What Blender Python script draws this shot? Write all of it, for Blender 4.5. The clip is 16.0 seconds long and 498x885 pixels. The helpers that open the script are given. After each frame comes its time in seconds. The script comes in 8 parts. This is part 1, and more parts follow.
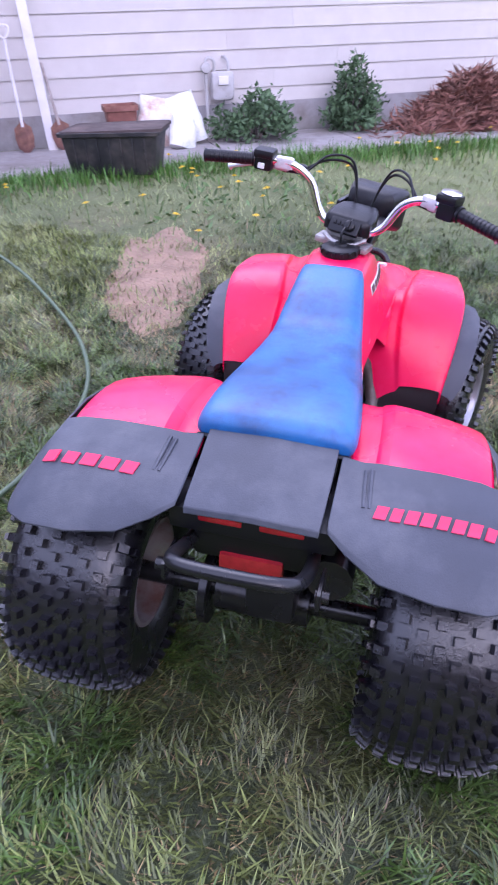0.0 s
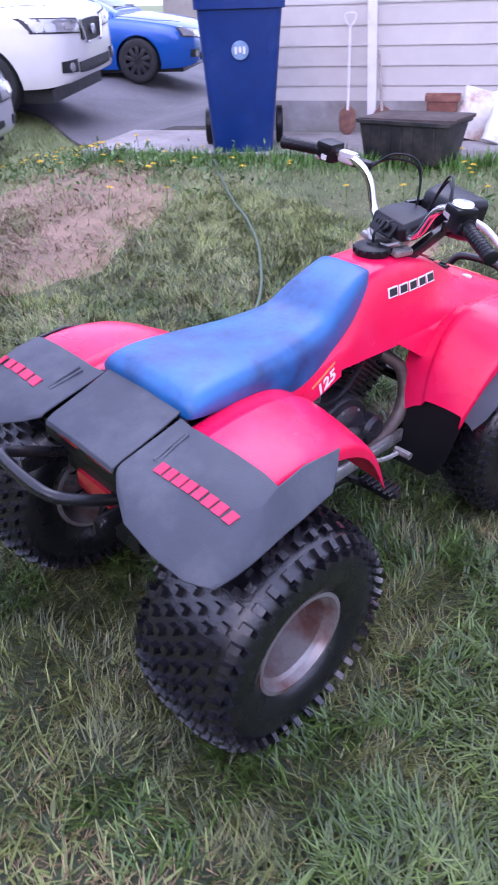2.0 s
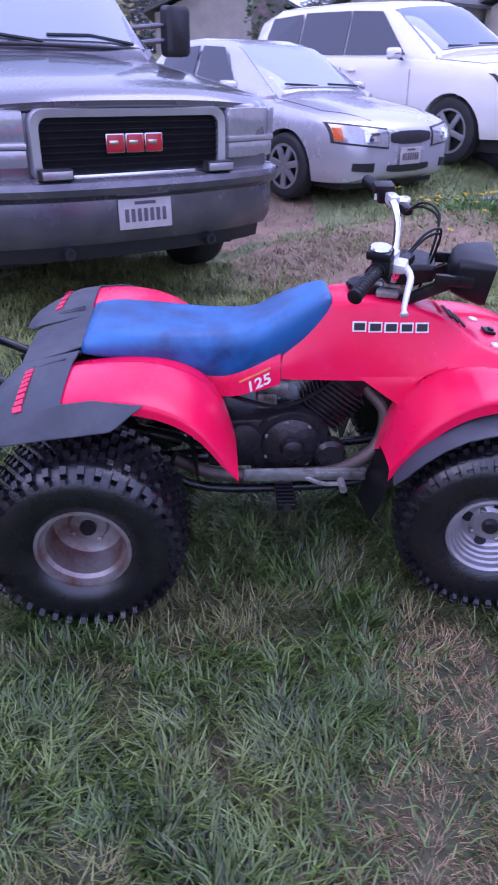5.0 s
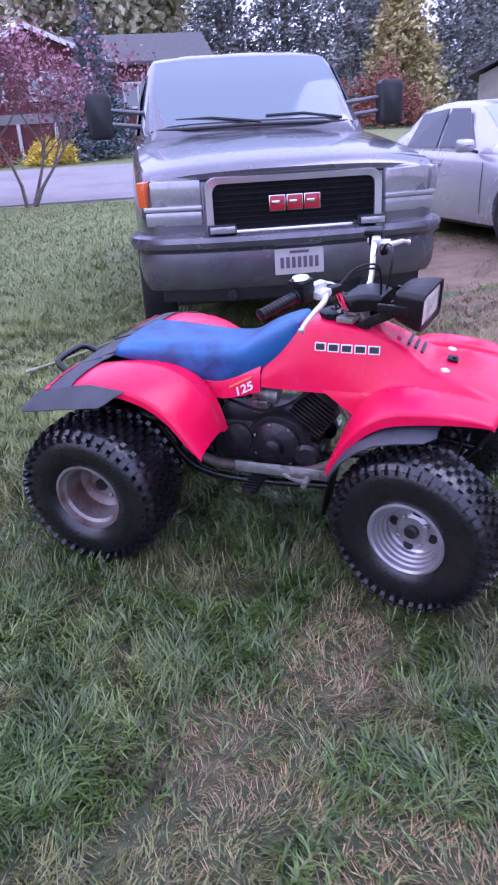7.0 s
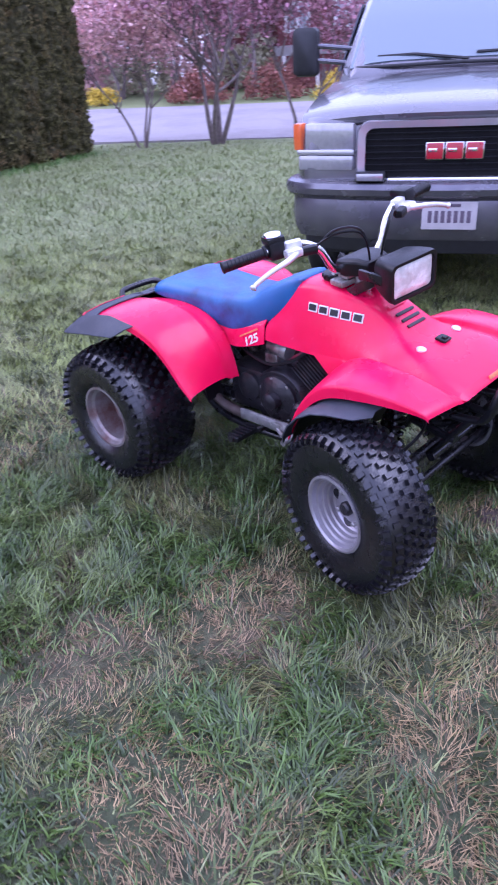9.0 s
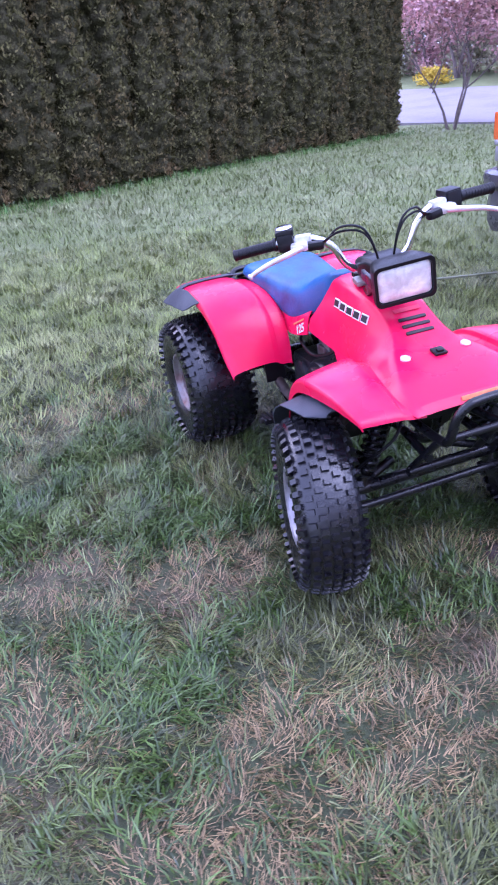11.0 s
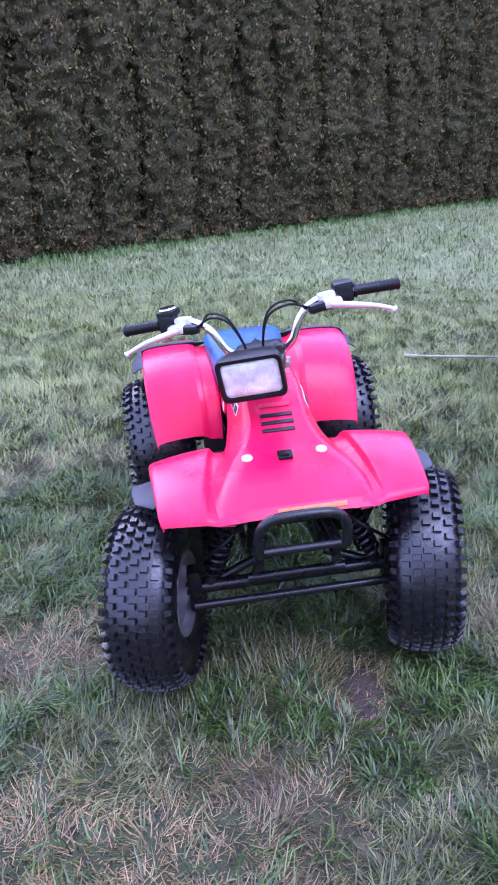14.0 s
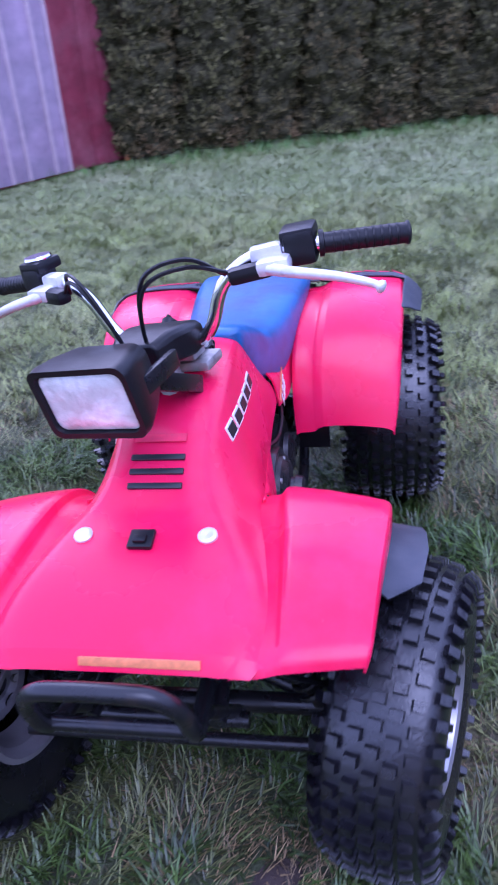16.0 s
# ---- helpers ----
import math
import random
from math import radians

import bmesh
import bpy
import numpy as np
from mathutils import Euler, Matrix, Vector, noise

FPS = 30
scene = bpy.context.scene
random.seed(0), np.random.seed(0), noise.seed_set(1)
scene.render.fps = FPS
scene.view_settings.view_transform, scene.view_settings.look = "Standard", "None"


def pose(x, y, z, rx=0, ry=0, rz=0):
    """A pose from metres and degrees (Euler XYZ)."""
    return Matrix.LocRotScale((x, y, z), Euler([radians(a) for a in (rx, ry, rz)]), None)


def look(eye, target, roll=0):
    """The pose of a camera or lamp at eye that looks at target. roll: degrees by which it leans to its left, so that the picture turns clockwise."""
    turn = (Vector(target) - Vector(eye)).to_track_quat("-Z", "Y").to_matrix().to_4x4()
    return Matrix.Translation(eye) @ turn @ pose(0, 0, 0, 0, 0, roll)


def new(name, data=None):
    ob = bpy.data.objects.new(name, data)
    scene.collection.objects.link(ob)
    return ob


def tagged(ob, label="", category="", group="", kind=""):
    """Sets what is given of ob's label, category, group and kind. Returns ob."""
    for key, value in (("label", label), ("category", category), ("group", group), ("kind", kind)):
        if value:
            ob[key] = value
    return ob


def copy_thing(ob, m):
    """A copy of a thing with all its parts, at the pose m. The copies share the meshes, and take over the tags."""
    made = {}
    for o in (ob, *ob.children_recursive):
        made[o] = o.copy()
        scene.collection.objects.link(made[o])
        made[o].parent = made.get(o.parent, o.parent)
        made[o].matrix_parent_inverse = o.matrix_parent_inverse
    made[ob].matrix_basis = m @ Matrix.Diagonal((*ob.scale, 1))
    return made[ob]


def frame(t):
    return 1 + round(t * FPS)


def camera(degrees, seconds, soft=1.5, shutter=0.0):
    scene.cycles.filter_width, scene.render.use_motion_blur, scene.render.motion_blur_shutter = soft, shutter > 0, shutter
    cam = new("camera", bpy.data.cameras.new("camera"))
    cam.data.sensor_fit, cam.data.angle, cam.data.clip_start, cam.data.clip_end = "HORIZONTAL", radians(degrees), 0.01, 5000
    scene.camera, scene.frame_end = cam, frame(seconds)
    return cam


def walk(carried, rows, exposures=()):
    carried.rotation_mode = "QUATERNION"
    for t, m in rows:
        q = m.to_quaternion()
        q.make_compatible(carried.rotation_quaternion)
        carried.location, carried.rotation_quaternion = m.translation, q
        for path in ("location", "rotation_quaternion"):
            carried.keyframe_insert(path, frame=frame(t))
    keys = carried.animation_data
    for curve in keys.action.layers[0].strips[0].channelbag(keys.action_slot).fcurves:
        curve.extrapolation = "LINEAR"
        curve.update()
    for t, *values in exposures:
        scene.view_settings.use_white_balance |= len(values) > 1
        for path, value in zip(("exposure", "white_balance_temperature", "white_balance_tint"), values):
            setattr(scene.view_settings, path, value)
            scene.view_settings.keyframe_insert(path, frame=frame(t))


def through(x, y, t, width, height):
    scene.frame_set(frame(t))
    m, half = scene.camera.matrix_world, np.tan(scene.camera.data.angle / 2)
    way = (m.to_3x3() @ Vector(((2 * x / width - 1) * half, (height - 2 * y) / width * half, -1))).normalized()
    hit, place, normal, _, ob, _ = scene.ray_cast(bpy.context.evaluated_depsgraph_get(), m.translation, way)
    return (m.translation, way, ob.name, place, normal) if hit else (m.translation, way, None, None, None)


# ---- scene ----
cam = camera(39.0, 16.0, 1.9, 0.3)
PATH = [
    (0, (0.248, -1.623, 1.34), (-0.203, 0.017, 0.287), -1.8),
    (0.5, (0.435, -1.627, 1.329), (-0.26, -0.079, 0.271), -6.7),
    (1, (0.597, -1.49, 1.31), (-0.221, -0.022, 0.227), -1.1),
    (1.5, (0.804, -1.358, 1.305), (-0.19, 0.008, 0.234), -1.1),
    (2, (1.103, -1.299, 1.341), (-0.128, -0.126, 0.286), -1.7),
    (2.5, (1.26, -1.156, 1.332), (-0.076, -0.114, 0.27), -1.5),
    (3, (1.41, -0.968, 1.359), (-0.145, -0.246, 0.329), -0.4),
    (3.5, (1.621, -0.809, 1.354), (-0.03, -0.313, 0.34), -1.0),
    (4, (1.801, -0.655, 1.343), (0.073, -0.289, 0.406), -6.1),
    (4.5, (1.84, -0.46, 1.313), (0.109, -0.168, 0.354), -1.7),
    (7, (2.202, 0.777, 1.324), (0.502, 0.086, 0.528), -3.3),
    (7.5, (2.181, 0.981, 1.33), (0.561, 0.177, 0.476), -4.6),
    (8, (2.053, 1.127, 1.32), (0.486, 0.197, 0.496), -2.2),
    (8.5, (1.9, 1.287, 1.34), (0.434, 0.271, 0.435), -1.3),
    (9, (1.776, 1.55, 1.333), (0.516, 0.291, 0.424), -2.6),
    (11.5, (0.895, 2.133, 1.343), (0.412, 0.419, 0.432), -2.3),
    (12, (0.687, 2.088, 1.379), (0.35, 0.329, 0.487), -1.2),
    (12.5, (0.492, 2.123, 1.37), (0.373, 0.317, 0.518), -1.5),
    (13, (0.351, 2.151, 1.392), (0.255, 0.334, 0.563), -1.5),
    (13.5, (0.281, 2.17, 1.374), (0.126, 0.342, 0.58), -0.9),
    (14, (0.245, 2.193, 1.402), (0.069, 0.37, 0.598), -1.8),
    (14.5, (0.226, 2.173, 1.372), (0.122, 0.329, 0.603), -4.0),
    (15, (0.158, 1.956, 1.311), (-0.007, 0.188, 0.392), -2.4),
    (15.5, (-0.037, 1.635, 1.32), (-0.121, -0.1, 0.33), -3.0),
    (16, (-0.321, 1.353, 1.287), (0.013, -0.334, 0.266), -3.9),
]
walk(cam, [(t, look(eye, target, roll)) for t, eye, target, roll in PATH], exposures=((0.0, 1.52, 5300, 33), (0.5, 1.50, 5300, 31), (1.5, 1.46, 5250, 34), (2.5, 1.28, 5180, 35), (3.0, 1.05, 5080, 37), (3.5, 0.95, 5020, 41), (4.5, 0.92, 4960, 43),
     (7.0, 1.18, 5080, 40), (7.5, 1.18, 5080, 40), (9.0, 1.38, 5000, 40), (11.5, 1.65, 4850, 39), (12.5, 1.7, 4800, 38), (14.5, 1.6, 4760, 40), (15.0, 1.48, 4740, 41), (15.5, 1.38, 4740, 42), (16.0, 1.25, 4620, 43)))

# ---- world, sun, exposure ----
world = bpy.data.worlds.new("overcast_sky")
scene.world = world
world.use_nodes = True
wn = world.node_tree
sky = wn.nodes.new("ShaderNodeTexSky")
sky.sky_type, sky.sun_disc = "NISHITA", False
sky.sun_elevation, sky.sun_rotation = radians(38), radians(150)
sky.air_density, sky.dust_density, sky.ozone_density = 1.0, 4.0, 2.0
soften = wn.nodes.new("ShaderNodeMixRGB")
soften.inputs[0].default_value = 0.72
soften.inputs[2].default_value = (6.2, 6.3, 7.0, 1)
wn.links.new(sky.outputs[0], soften.inputs[1])
wn.links.new(soften.outputs[0], wn.nodes["Background"].inputs[0])
wn.nodes["Background"].inputs[1].default_value = 0.13
sun = new("sun", bpy.data.lights.new("sun", "SUN"))
sun.data.energy, sun.data.angle, sun.data.color = 0.6, radians(40), (1.0, 0.95, 0.9)
sun.matrix_world = look((0, 0, 20), (6, -10, 0))
scene.view_settings.exposure = 0.0

# ---- materials ----
def material(name, color, rough=0.5, metal=0.0, vary=0.15, scale=8.0, bump=0.0, bump_scale=60.0, spec=0.5,
             second=None, second_scale=2.0, second_amount=0.5, coat=0.0, island=0.0, per_object=0.0):
    """A surface with grain at a fine scale, blotches of a second colour at a coarse one, and fine relief."""
    m = bpy.data.materials.new(name)
    m.use_nodes = True
    nt, L = m.node_tree, m.node_tree.links.new
    p = nt.nodes["Principled BSDF"]
    co = nt.nodes.new("ShaderNodeTexCoord")

    def noise_node(s, detail=5.0, rough_=0.6):
        n = nt.nodes.new("ShaderNodeTexNoise")
        n.inputs["Scale"].default_value, n.inputs["Detail"].default_value = s, detail
        n.inputs["Roughness"].default_value = rough_
        L(co.outputs["Object"], n.inputs["Vector"])
        return n

    rgb = nt.nodes.new("ShaderNodeRGB")
    rgb.outputs[0].default_value = (*color, 1)
    out = rgb.outputs[0]
    if second:
        n = noise_node(second_scale, 6.0, 0.65)
        ramp = nt.nodes.new("ShaderNodeValToRGB")
        ramp.color_ramp.elements[0].position = 0.62 - 0.35 * second_amount
        ramp.color_ramp.elements[1].position = 0.82 - 0.3 * second_amount
        L(n.outputs[0], ramp.inputs[0])
        mix = nt.nodes.new("ShaderNodeMixRGB")
        L(ramp.outputs[0], mix.inputs[0])
        L(out, mix.inputs[1])
        mix.inputs[2].default_value = (*second, 1)
        out = mix.outputs[0]
    if vary or island or per_object:
        hsv = nt.nodes.new("ShaderNodeHueSaturation")
        n = noise_node(scale)
        r = nt.nodes.new("ShaderNodeMapRange")
        r.inputs[1].default_value, r.inputs[2].default_value = 0.3, 0.7
        r.inputs[3].default_value, r.inputs[4].default_value = 1 - vary, 1 + vary
        L(n.outputs[0], r.inputs[0])
        val = r.outputs[0]
        for amount, kind in ((island, "ShaderNodeNewGeometry"), (per_object, "ShaderNodeObjectInfo")):
            if not amount:
                continue
            g = nt.nodes.new(kind)
            r2 = nt.nodes.new("ShaderNodeMapRange")
            r2.inputs[3].default_value, r2.inputs[4].default_value = 1 - amount, 1 + amount
            L(g.outputs["Random Per Island" if island == amount and kind.endswith("Geometry") else "Random"], r2.inputs[0])
            mul = nt.nodes.new("ShaderNodeMath")
            mul.operation = "MULTIPLY"
            L(val, mul.inputs[0])
            L(r2.outputs[0], mul.inputs[1])
            val = mul.outputs[0]
        L(val, hsv.inputs["Value"])
        L(out, hsv.inputs["Color"])
        out = hsv.outputs[0]
    L(out, p.inputs["Base Color"])
    p.inputs["Metallic"].default_value = metal
    p.inputs["Specular IOR Level"].default_value = spec
    p.inputs["Coat Weight"].default_value = coat
    p.inputs["Coat Roughness"].default_value = 0.08
    rn = noise_node(scale * 0.6)
    rr = nt.nodes.new("ShaderNodeMapRange")
    rr.inputs[1].default_value, rr.inputs[2].default_value = 0.3, 0.7
    rr.inputs[3].default_value, rr.inputs[4].default_value = max(0.02, rough * 0.82), min(1, rough * 1.18)
    L(rn.outputs[0], rr.inputs[0])
    L(rr.outputs[0], p.inputs["Roughness"])
    if bump:
        b = nt.nodes.new("ShaderNodeBump")
        b.inputs["Strength"].default_value, b.inputs["Distance"].default_value = bump, 0.01
        L(noise_node(bump_scale).outputs[0], b.inputs["Height"])
        L(b.outputs[0], p.inputs["Normal"])
    return m


def glass_material(name, color, rough=0.03, through=0.0):
    m = bpy.data.materials.new(name)
    m.use_nodes = True
    p = m.node_tree.nodes["Principled BSDF"]
    p.inputs["Base Color"].default_value = (*color, 1)
    p.inputs["Roughness"].default_value, p.inputs["Transmission Weight"].default_value = rough, through
    p.inputs["IOR"].default_value = 1.45
    return m


RED = material("red_plastic", (0.80, 0.006, 0.068), 0.27, spec=0.36, coat=0.05, vary=0.06, scale=5, bump=0.03, bump_scale=140,
               second=(0.83, 0.020, 0.105), second_scale=4.0, second_amount=0.45)
BLUE_SEAT = material("blue_vinyl", (0.014, 0.125, 0.355), 0.36, spec=0.75, vary=0.16, scale=7, bump=0.18, bump_scale=420,
                     second=(0.005, 0.034, 0.135), second_scale=6.5, second_amount=0.55)
GREY_FLAP = material("grey_plastic", (0.045, 0.05, 0.066), 0.55, vary=0.14, scale=9, bump=0.12, bump_scale=300,
                     second=(0.085, 0.09, 0.105), second_scale=5.0, second_amount=0.4)
BLACK_PLASTIC = material("black_plastic", (0.006, 0.006, 0.0075), 0.38, spec=0.35, vary=0.2, scale=20, bump=0.08, bump_scale=260)
BLACK_PAINT = material("black_painted_steel", (0.010, 0.010, 0.012), 0.28, vary=0.2, scale=24,
                       second=(0.05, 0.035, 0.025), second_scale=14, second_amount=0.15)
RUBBER = material("tyre_rubber", (0.0060, 0.0056, 0.0085), 0.27, spec=0.8, vary=0.25, scale=18, bump=0.15, bump_scale=160,
                  second=(0.013, 0.012, 0.012), second_scale=6, second_amount=0.25)
STEEL_RIM = material("weathered_steel", (0.36, 0.34, 0.34), 0.40, metal=0.6, vary=0.12, scale=16, bump=0.08,
                     second=(0.17, 0.085, 0.07), second_scale=8, second_amount=0.6)
SILVER_RIM = material("silver_rim_paint", (0.40, 0.385, 0.415), 0.34, metal=0.65, vary=0.10, scale=18, bump=0.06,
                      second=(0.25, 0.22, 0.22), second_scale=9, second_amount=0.35)
CHROME = material("chrome", (0.78, 0.78, 0.80), 0.14, metal=1.0, vary=0.08, scale=30)
ALLOY = material("cast_alloy", (0.42, 0.41, 0.40), 0.48, metal=0.7, vary=0.2, scale=30, bump=0.15,
                 second=(0.10, 0.08, 0.07), second_scale=12, second_amount=0.4)
ENGINE = material("engine_casting", (0.024, 0.022, 0.026), 0.30, metal=0.3, vary=0.3, scale=22, bump=0.25,
                  second=(0.08, 0.06, 0.05), second_scale=10, second_amount=0.3)
WHITE_DECAL = material("white_decal", (0.78, 0.77, 0.76), 0.45, vary=0.08, scale=60)
BLACK_DECAL = material("black_decal", (0.012, 0.012, 0.014), 0.45, vary=0.1, scale=60)
RED_DECAL = material("pink_red_raised_marks", (0.74, 0.030, 0.095), 0.5, vary=0.15, scale=40)
ORANGE_DECAL = material("orange_decal", (0.80, 0.25, 0.10), 0.5, vary=0.2, scale=90)
LAMP_RED = material("red_lens", (0.34, 0.012, 0.018), 0.2, vary=0.2, scale=60, coat=0.5)
LAMP_AMBER = material("amber_lens", (0.75, 0.14, 0.03), 0.15, vary=0.1, scale=60, coat=0.5)
PALE_CAST = material("pale_cast_alloy", (0.70, 0.69, 0.70), 0.38, metal=0.35, vary=0.1, scale=30, bump=0.1, second=(0.45, 0.44, 0.44), second_scale=20, second_amount=0.3)
RUSTY_PIPE = material("rusty_exhaust", (0.10, 0.075, 0.065), 0.55, metal=0.4, vary=0.3, scale=20, bump=0.2, second=(0.16, 0.13, 0.12), second_scale=9, second_amount=0.4)

# ---- building tools ----
def part(name, bm, mat, parent=None, label="", sharp=38, modifiers=()):
    """Links a bmesh as one mesh object, under a thing or a part."""
    bmesh.ops.remove_doubles(bm, verts=bm.verts, dist=0.00002)
    bmesh.ops.recalc_face_normals(bm, faces=bm.faces)
    lim = radians(sharp)
    for f in bm.faces:
        f.smooth = True
    for e in bm.edges:
        e.smooth = len(e.link_faces) == 2 and e.calc_face_angle(0) < lim
    me = bpy.data.meshes.new(name)
    bm.to_mesh(me)
    bm.free()
    me.materials.append(mat)
    ob = new(name, me)
    if parent:
        ob.parent = parent
    for kind, settings in modifiers:
        mod = ob.modifiers.new(kind.lower(), kind)
        for key, value in settings.items():
            if key == "thickness":
                mod.thickness = value
            elif key == "offset":
                mod.offset = value
            elif key == "levels":
                mod.levels = mod.render_levels = value
                mod.boundary_smooth = "PRESERVE_CORNERS"
            elif key == "width":
                mod.width, mod.segments, mod.limit_method = value, 2, "ANGLE"
    if label:
        ob["label"] = label
    return ob


def thing(name, m, label, category, group="", kind=""):
    ob = new(name)
    ob.empty_display_size = 0.1
    ob.matrix_basis = m
    return tagged(ob, label, category, group, kind)


def box(bm, c, s, rot=None, bevel=0.0, seg=2, taper=None):
    """A box of size s at c; taper scales its top."""
    r = bmesh.ops.create_cube(bm, size=1)
    vs = r["verts"]
    for v in vs:
        k = taper if taper and v.co.z > 0 else 1
        kx, ky = (k, k) if not isinstance(k, tuple) else k
        v.co = Vector((v.co.x * s[0] * kx, v.co.y * s[1] * ky, v.co.z * s[2]))
    if bevel:
        es = list({e for v in vs for e in v.link_edges})
        r2 = bmesh.ops.bevel(bm, geom=es, offset=bevel, segments=seg, affect="EDGES", profile=0.6)
        vs = list({v for f in r2["faces"] for v in f.verts} | {v for v in vs if v.is_valid})
        todo, seen = list(vs), set(vs)
        while todo:
            v = todo.pop()
            for e in v.link_edges:
                o = e.other_vert(v)
                if o not in seen:
                    seen.add(o)
                    todo.append(o)
        vs = list(seen)
    m = Matrix.Translation(c) @ (rot.to_4x4() if rot else Matrix())
    bmesh.ops.transform(bm, matrix=m, verts=vs)
    return vs


def loft(bm, rings, caps=True, closed=True):
    """Faces between rings of equally many points."""
    rows = [[bm.verts.new(p) for p in ring] for ring in rings]
    n = len(rows[0])
    for a, b in zip(rows, rows[1:]):
        for i in range(n if closed else n - 1):
            j = (i + 1) % n
            bm.faces.new((a[i], a[j], b[j], b[i]))
    if caps and closed:
        bm.faces.new(list(reversed(rows[0])))
        bm.faces.new(rows[-1])
    return rows


def sheet(bm, rows):
    return loft(bm, rows, caps=False, closed=False)


def tube(bm, pts, r, n=8, caps=True):
    """A round bar along pts; r is one radius or one for each point."""
    pts = [Vector(p) for p in pts]
    rs = r if isinstance(r, (list, tuple)) else [r] * len(pts)
    rings, up = [], None
    for i, p in enumerate(pts):
        d = (pts[min(i + 1, len(pts) - 1)] - pts[max(i - 1, 0)]).normalized()
        if up is None:
            up = d.orthogonal().normalized()
        up = (up - d * up.dot(d)).normalized()
        side = d.cross(up)
        rings.append([p + rs[i] * (math.cos(a) * up + math.sin(a) * side) for a in [2 * math.pi * k / n for k in range(n)]])
    loft(bm, rings, caps)


def smooth_path(pts, k=6):
    """A Catmull-Rom line through pts."""
    pts = [Vector(p) for p in pts]
    ext = [2 * pts[0] - pts[1]] + pts + [2 * pts[-1] - pts[-2]]
    out = []
    for a, b, c, d in zip(ext, ext[1:], ext[2:], ext[3:]):
        for i in range(k):
            t = i / k
            out.append(0.5 * (2 * b + (c - a) * t + (2 * a - 5 * b + 4 * c - d) * t * t + (3 * b - a - 3 * c + d) * t ** 3))
    return out + [pts[-1]]


def lathe(bm, profile, m=None, n=32, close=False):
    """profile of (radius, height) turned about the local z axis, laid by m."""
    m = m or Matrix()
    rings = []
    for r, h in profile:
        rings.append([m @ Vector((r * math.cos(2 * math.pi * k / n), r * math.sin(2 * math.pi * k / n), h)) for k in range(n)])
    loft(bm, rings, caps=not close)
    if close:
        pass


def prism(bm, outline, depth, m=None):
    """A flat outline of (x, y) pulled up by depth along local z."""
    m = m or Matrix()
    loft(bm, [[m @ Vector((x, y, 0)) for x, y in outline], [m @ Vector((x, y, depth)) for x, y in outline]])


def carve(ob, bm):
    """Cuts the closed shape bm out of ob's mesh, for good."""
    me = bpy.data.meshes.new("cutter")
    bmesh.ops.recalc_face_normals(bm, faces=bm.faces)
    bm.to_mesh(me)
    bm.free()
    cutter = bpy.data.objects.new("cutter", me)
    scene.collection.objects.link(cutter)
    cutter.matrix_basis = ob.matrix_basis
    mod = ob.modifiers.new("cut", "BOOLEAN")
    mod.operation, mod.object, mod.solver = "DIFFERENCE", cutter, "EXACT"
    home, ob.parent = ob.parent, None
    bpy.context.view_layer.update()
    done = bpy.data.meshes.new_from_object(ob.evaluated_get(bpy.context.evaluated_depsgraph_get()))
    ob.modifiers.remove(mod)
    ob.data = done
    ob.parent = home
    bpy.data.objects.remove(cutter)


def lettering(text, size, mat, parent, m, depth=0.0008, label=""):
    cu = bpy.data.curves.new("lettering", "FONT")
    cu.body, cu.size, cu.extrude, cu.align_x, cu.align_y = text, size, depth, "CENTER", "CENTER"
    cu.offset, cu.shear = size * 0.022, 0.25
    tmp = bpy.data.objects.new("lettering", cu)
    scene.collection.objects.link(tmp)
    bpy.context.view_layer.update()
    me = bpy.data.meshes.new_from_object(tmp.evaluated_get(bpy.context.evaluated_depsgraph_get()))
    bpy.data.objects.remove(tmp)
    me.materials.clear()
    me.materials.append(mat)
    ob = new("lettering", me)
    ob.parent, ob.matrix_basis = parent, m
    if label:
        ob["label"] = label
    return ob


def rnd(a, b):
    return random.uniform(a, b)


def stick(ob, start, way, across):
    """A pose on ob's surface where a ray meets it: z along the normal, x along across."""
    bpy.context.view_layer.update()
    hit, place, normal, _ = ob.ray_cast(Vector(start), Vector(way))
    if not hit:
        place, normal = Vector(start), -Vector(way)
    if normal.dot(Vector(way)) > 0:
        normal = -normal
    x = (Vector(across) - normal * normal.dot(Vector(across))).normalized()
    y = normal.cross(x)
    m = Matrix((x, y, normal)).transposed().to_4x4()
    m.translation = place
    return m


AXIS_X = Matrix.Rotation(radians(90), 4, "Y")
YARD = radians(31)


def yard(a, b, z=0.0):
    """A place by metres along the house wall and metres out towards it."""
    return Vector((a * math.cos(YARD) - b * math.sin(YARD), a * math.sin(YARD) + b * math.cos(YARD), z))


def yard_pose(a, b, z=0.0, turn=0.0):
    p = yard(a, b, z)
    return pose(p.x, p.y, p.z, 0, 0, 31 + turn)


# the house side is laid out in units of 0.79 m, on ground that rises towards the wall
UNIT = 0.79
HOUSE = Matrix.Translation((0.75, -1.38, 1.325)) @ Matrix.Scale(UNIT, 4) @ Matrix.Translation((-0.75, 1.38, -1.325))


def house_pose(a, b, z=0.0, turn=0.0):
    return HOUSE @ yard_pose(a, b, z, turn)


def house_ab(a, b):
    """Layout units of the house side to yard metres."""
    return -0.068 + UNIT * (a + 0.068), -1.569 + UNIT * (b + 1.569)


LEAN = 3.6


def ground_z(x, y):
    near = math.exp(-(x * x + y * y * 0.6) / 1.6)
    return -math.tan(radians(LEAN)) * x * near + 0.012 * noise.noise((x * 0.9, y * 0.9, 3.1)) + 0.03 * noise.noise((x * 0.16, y * 0.16, 7.7))

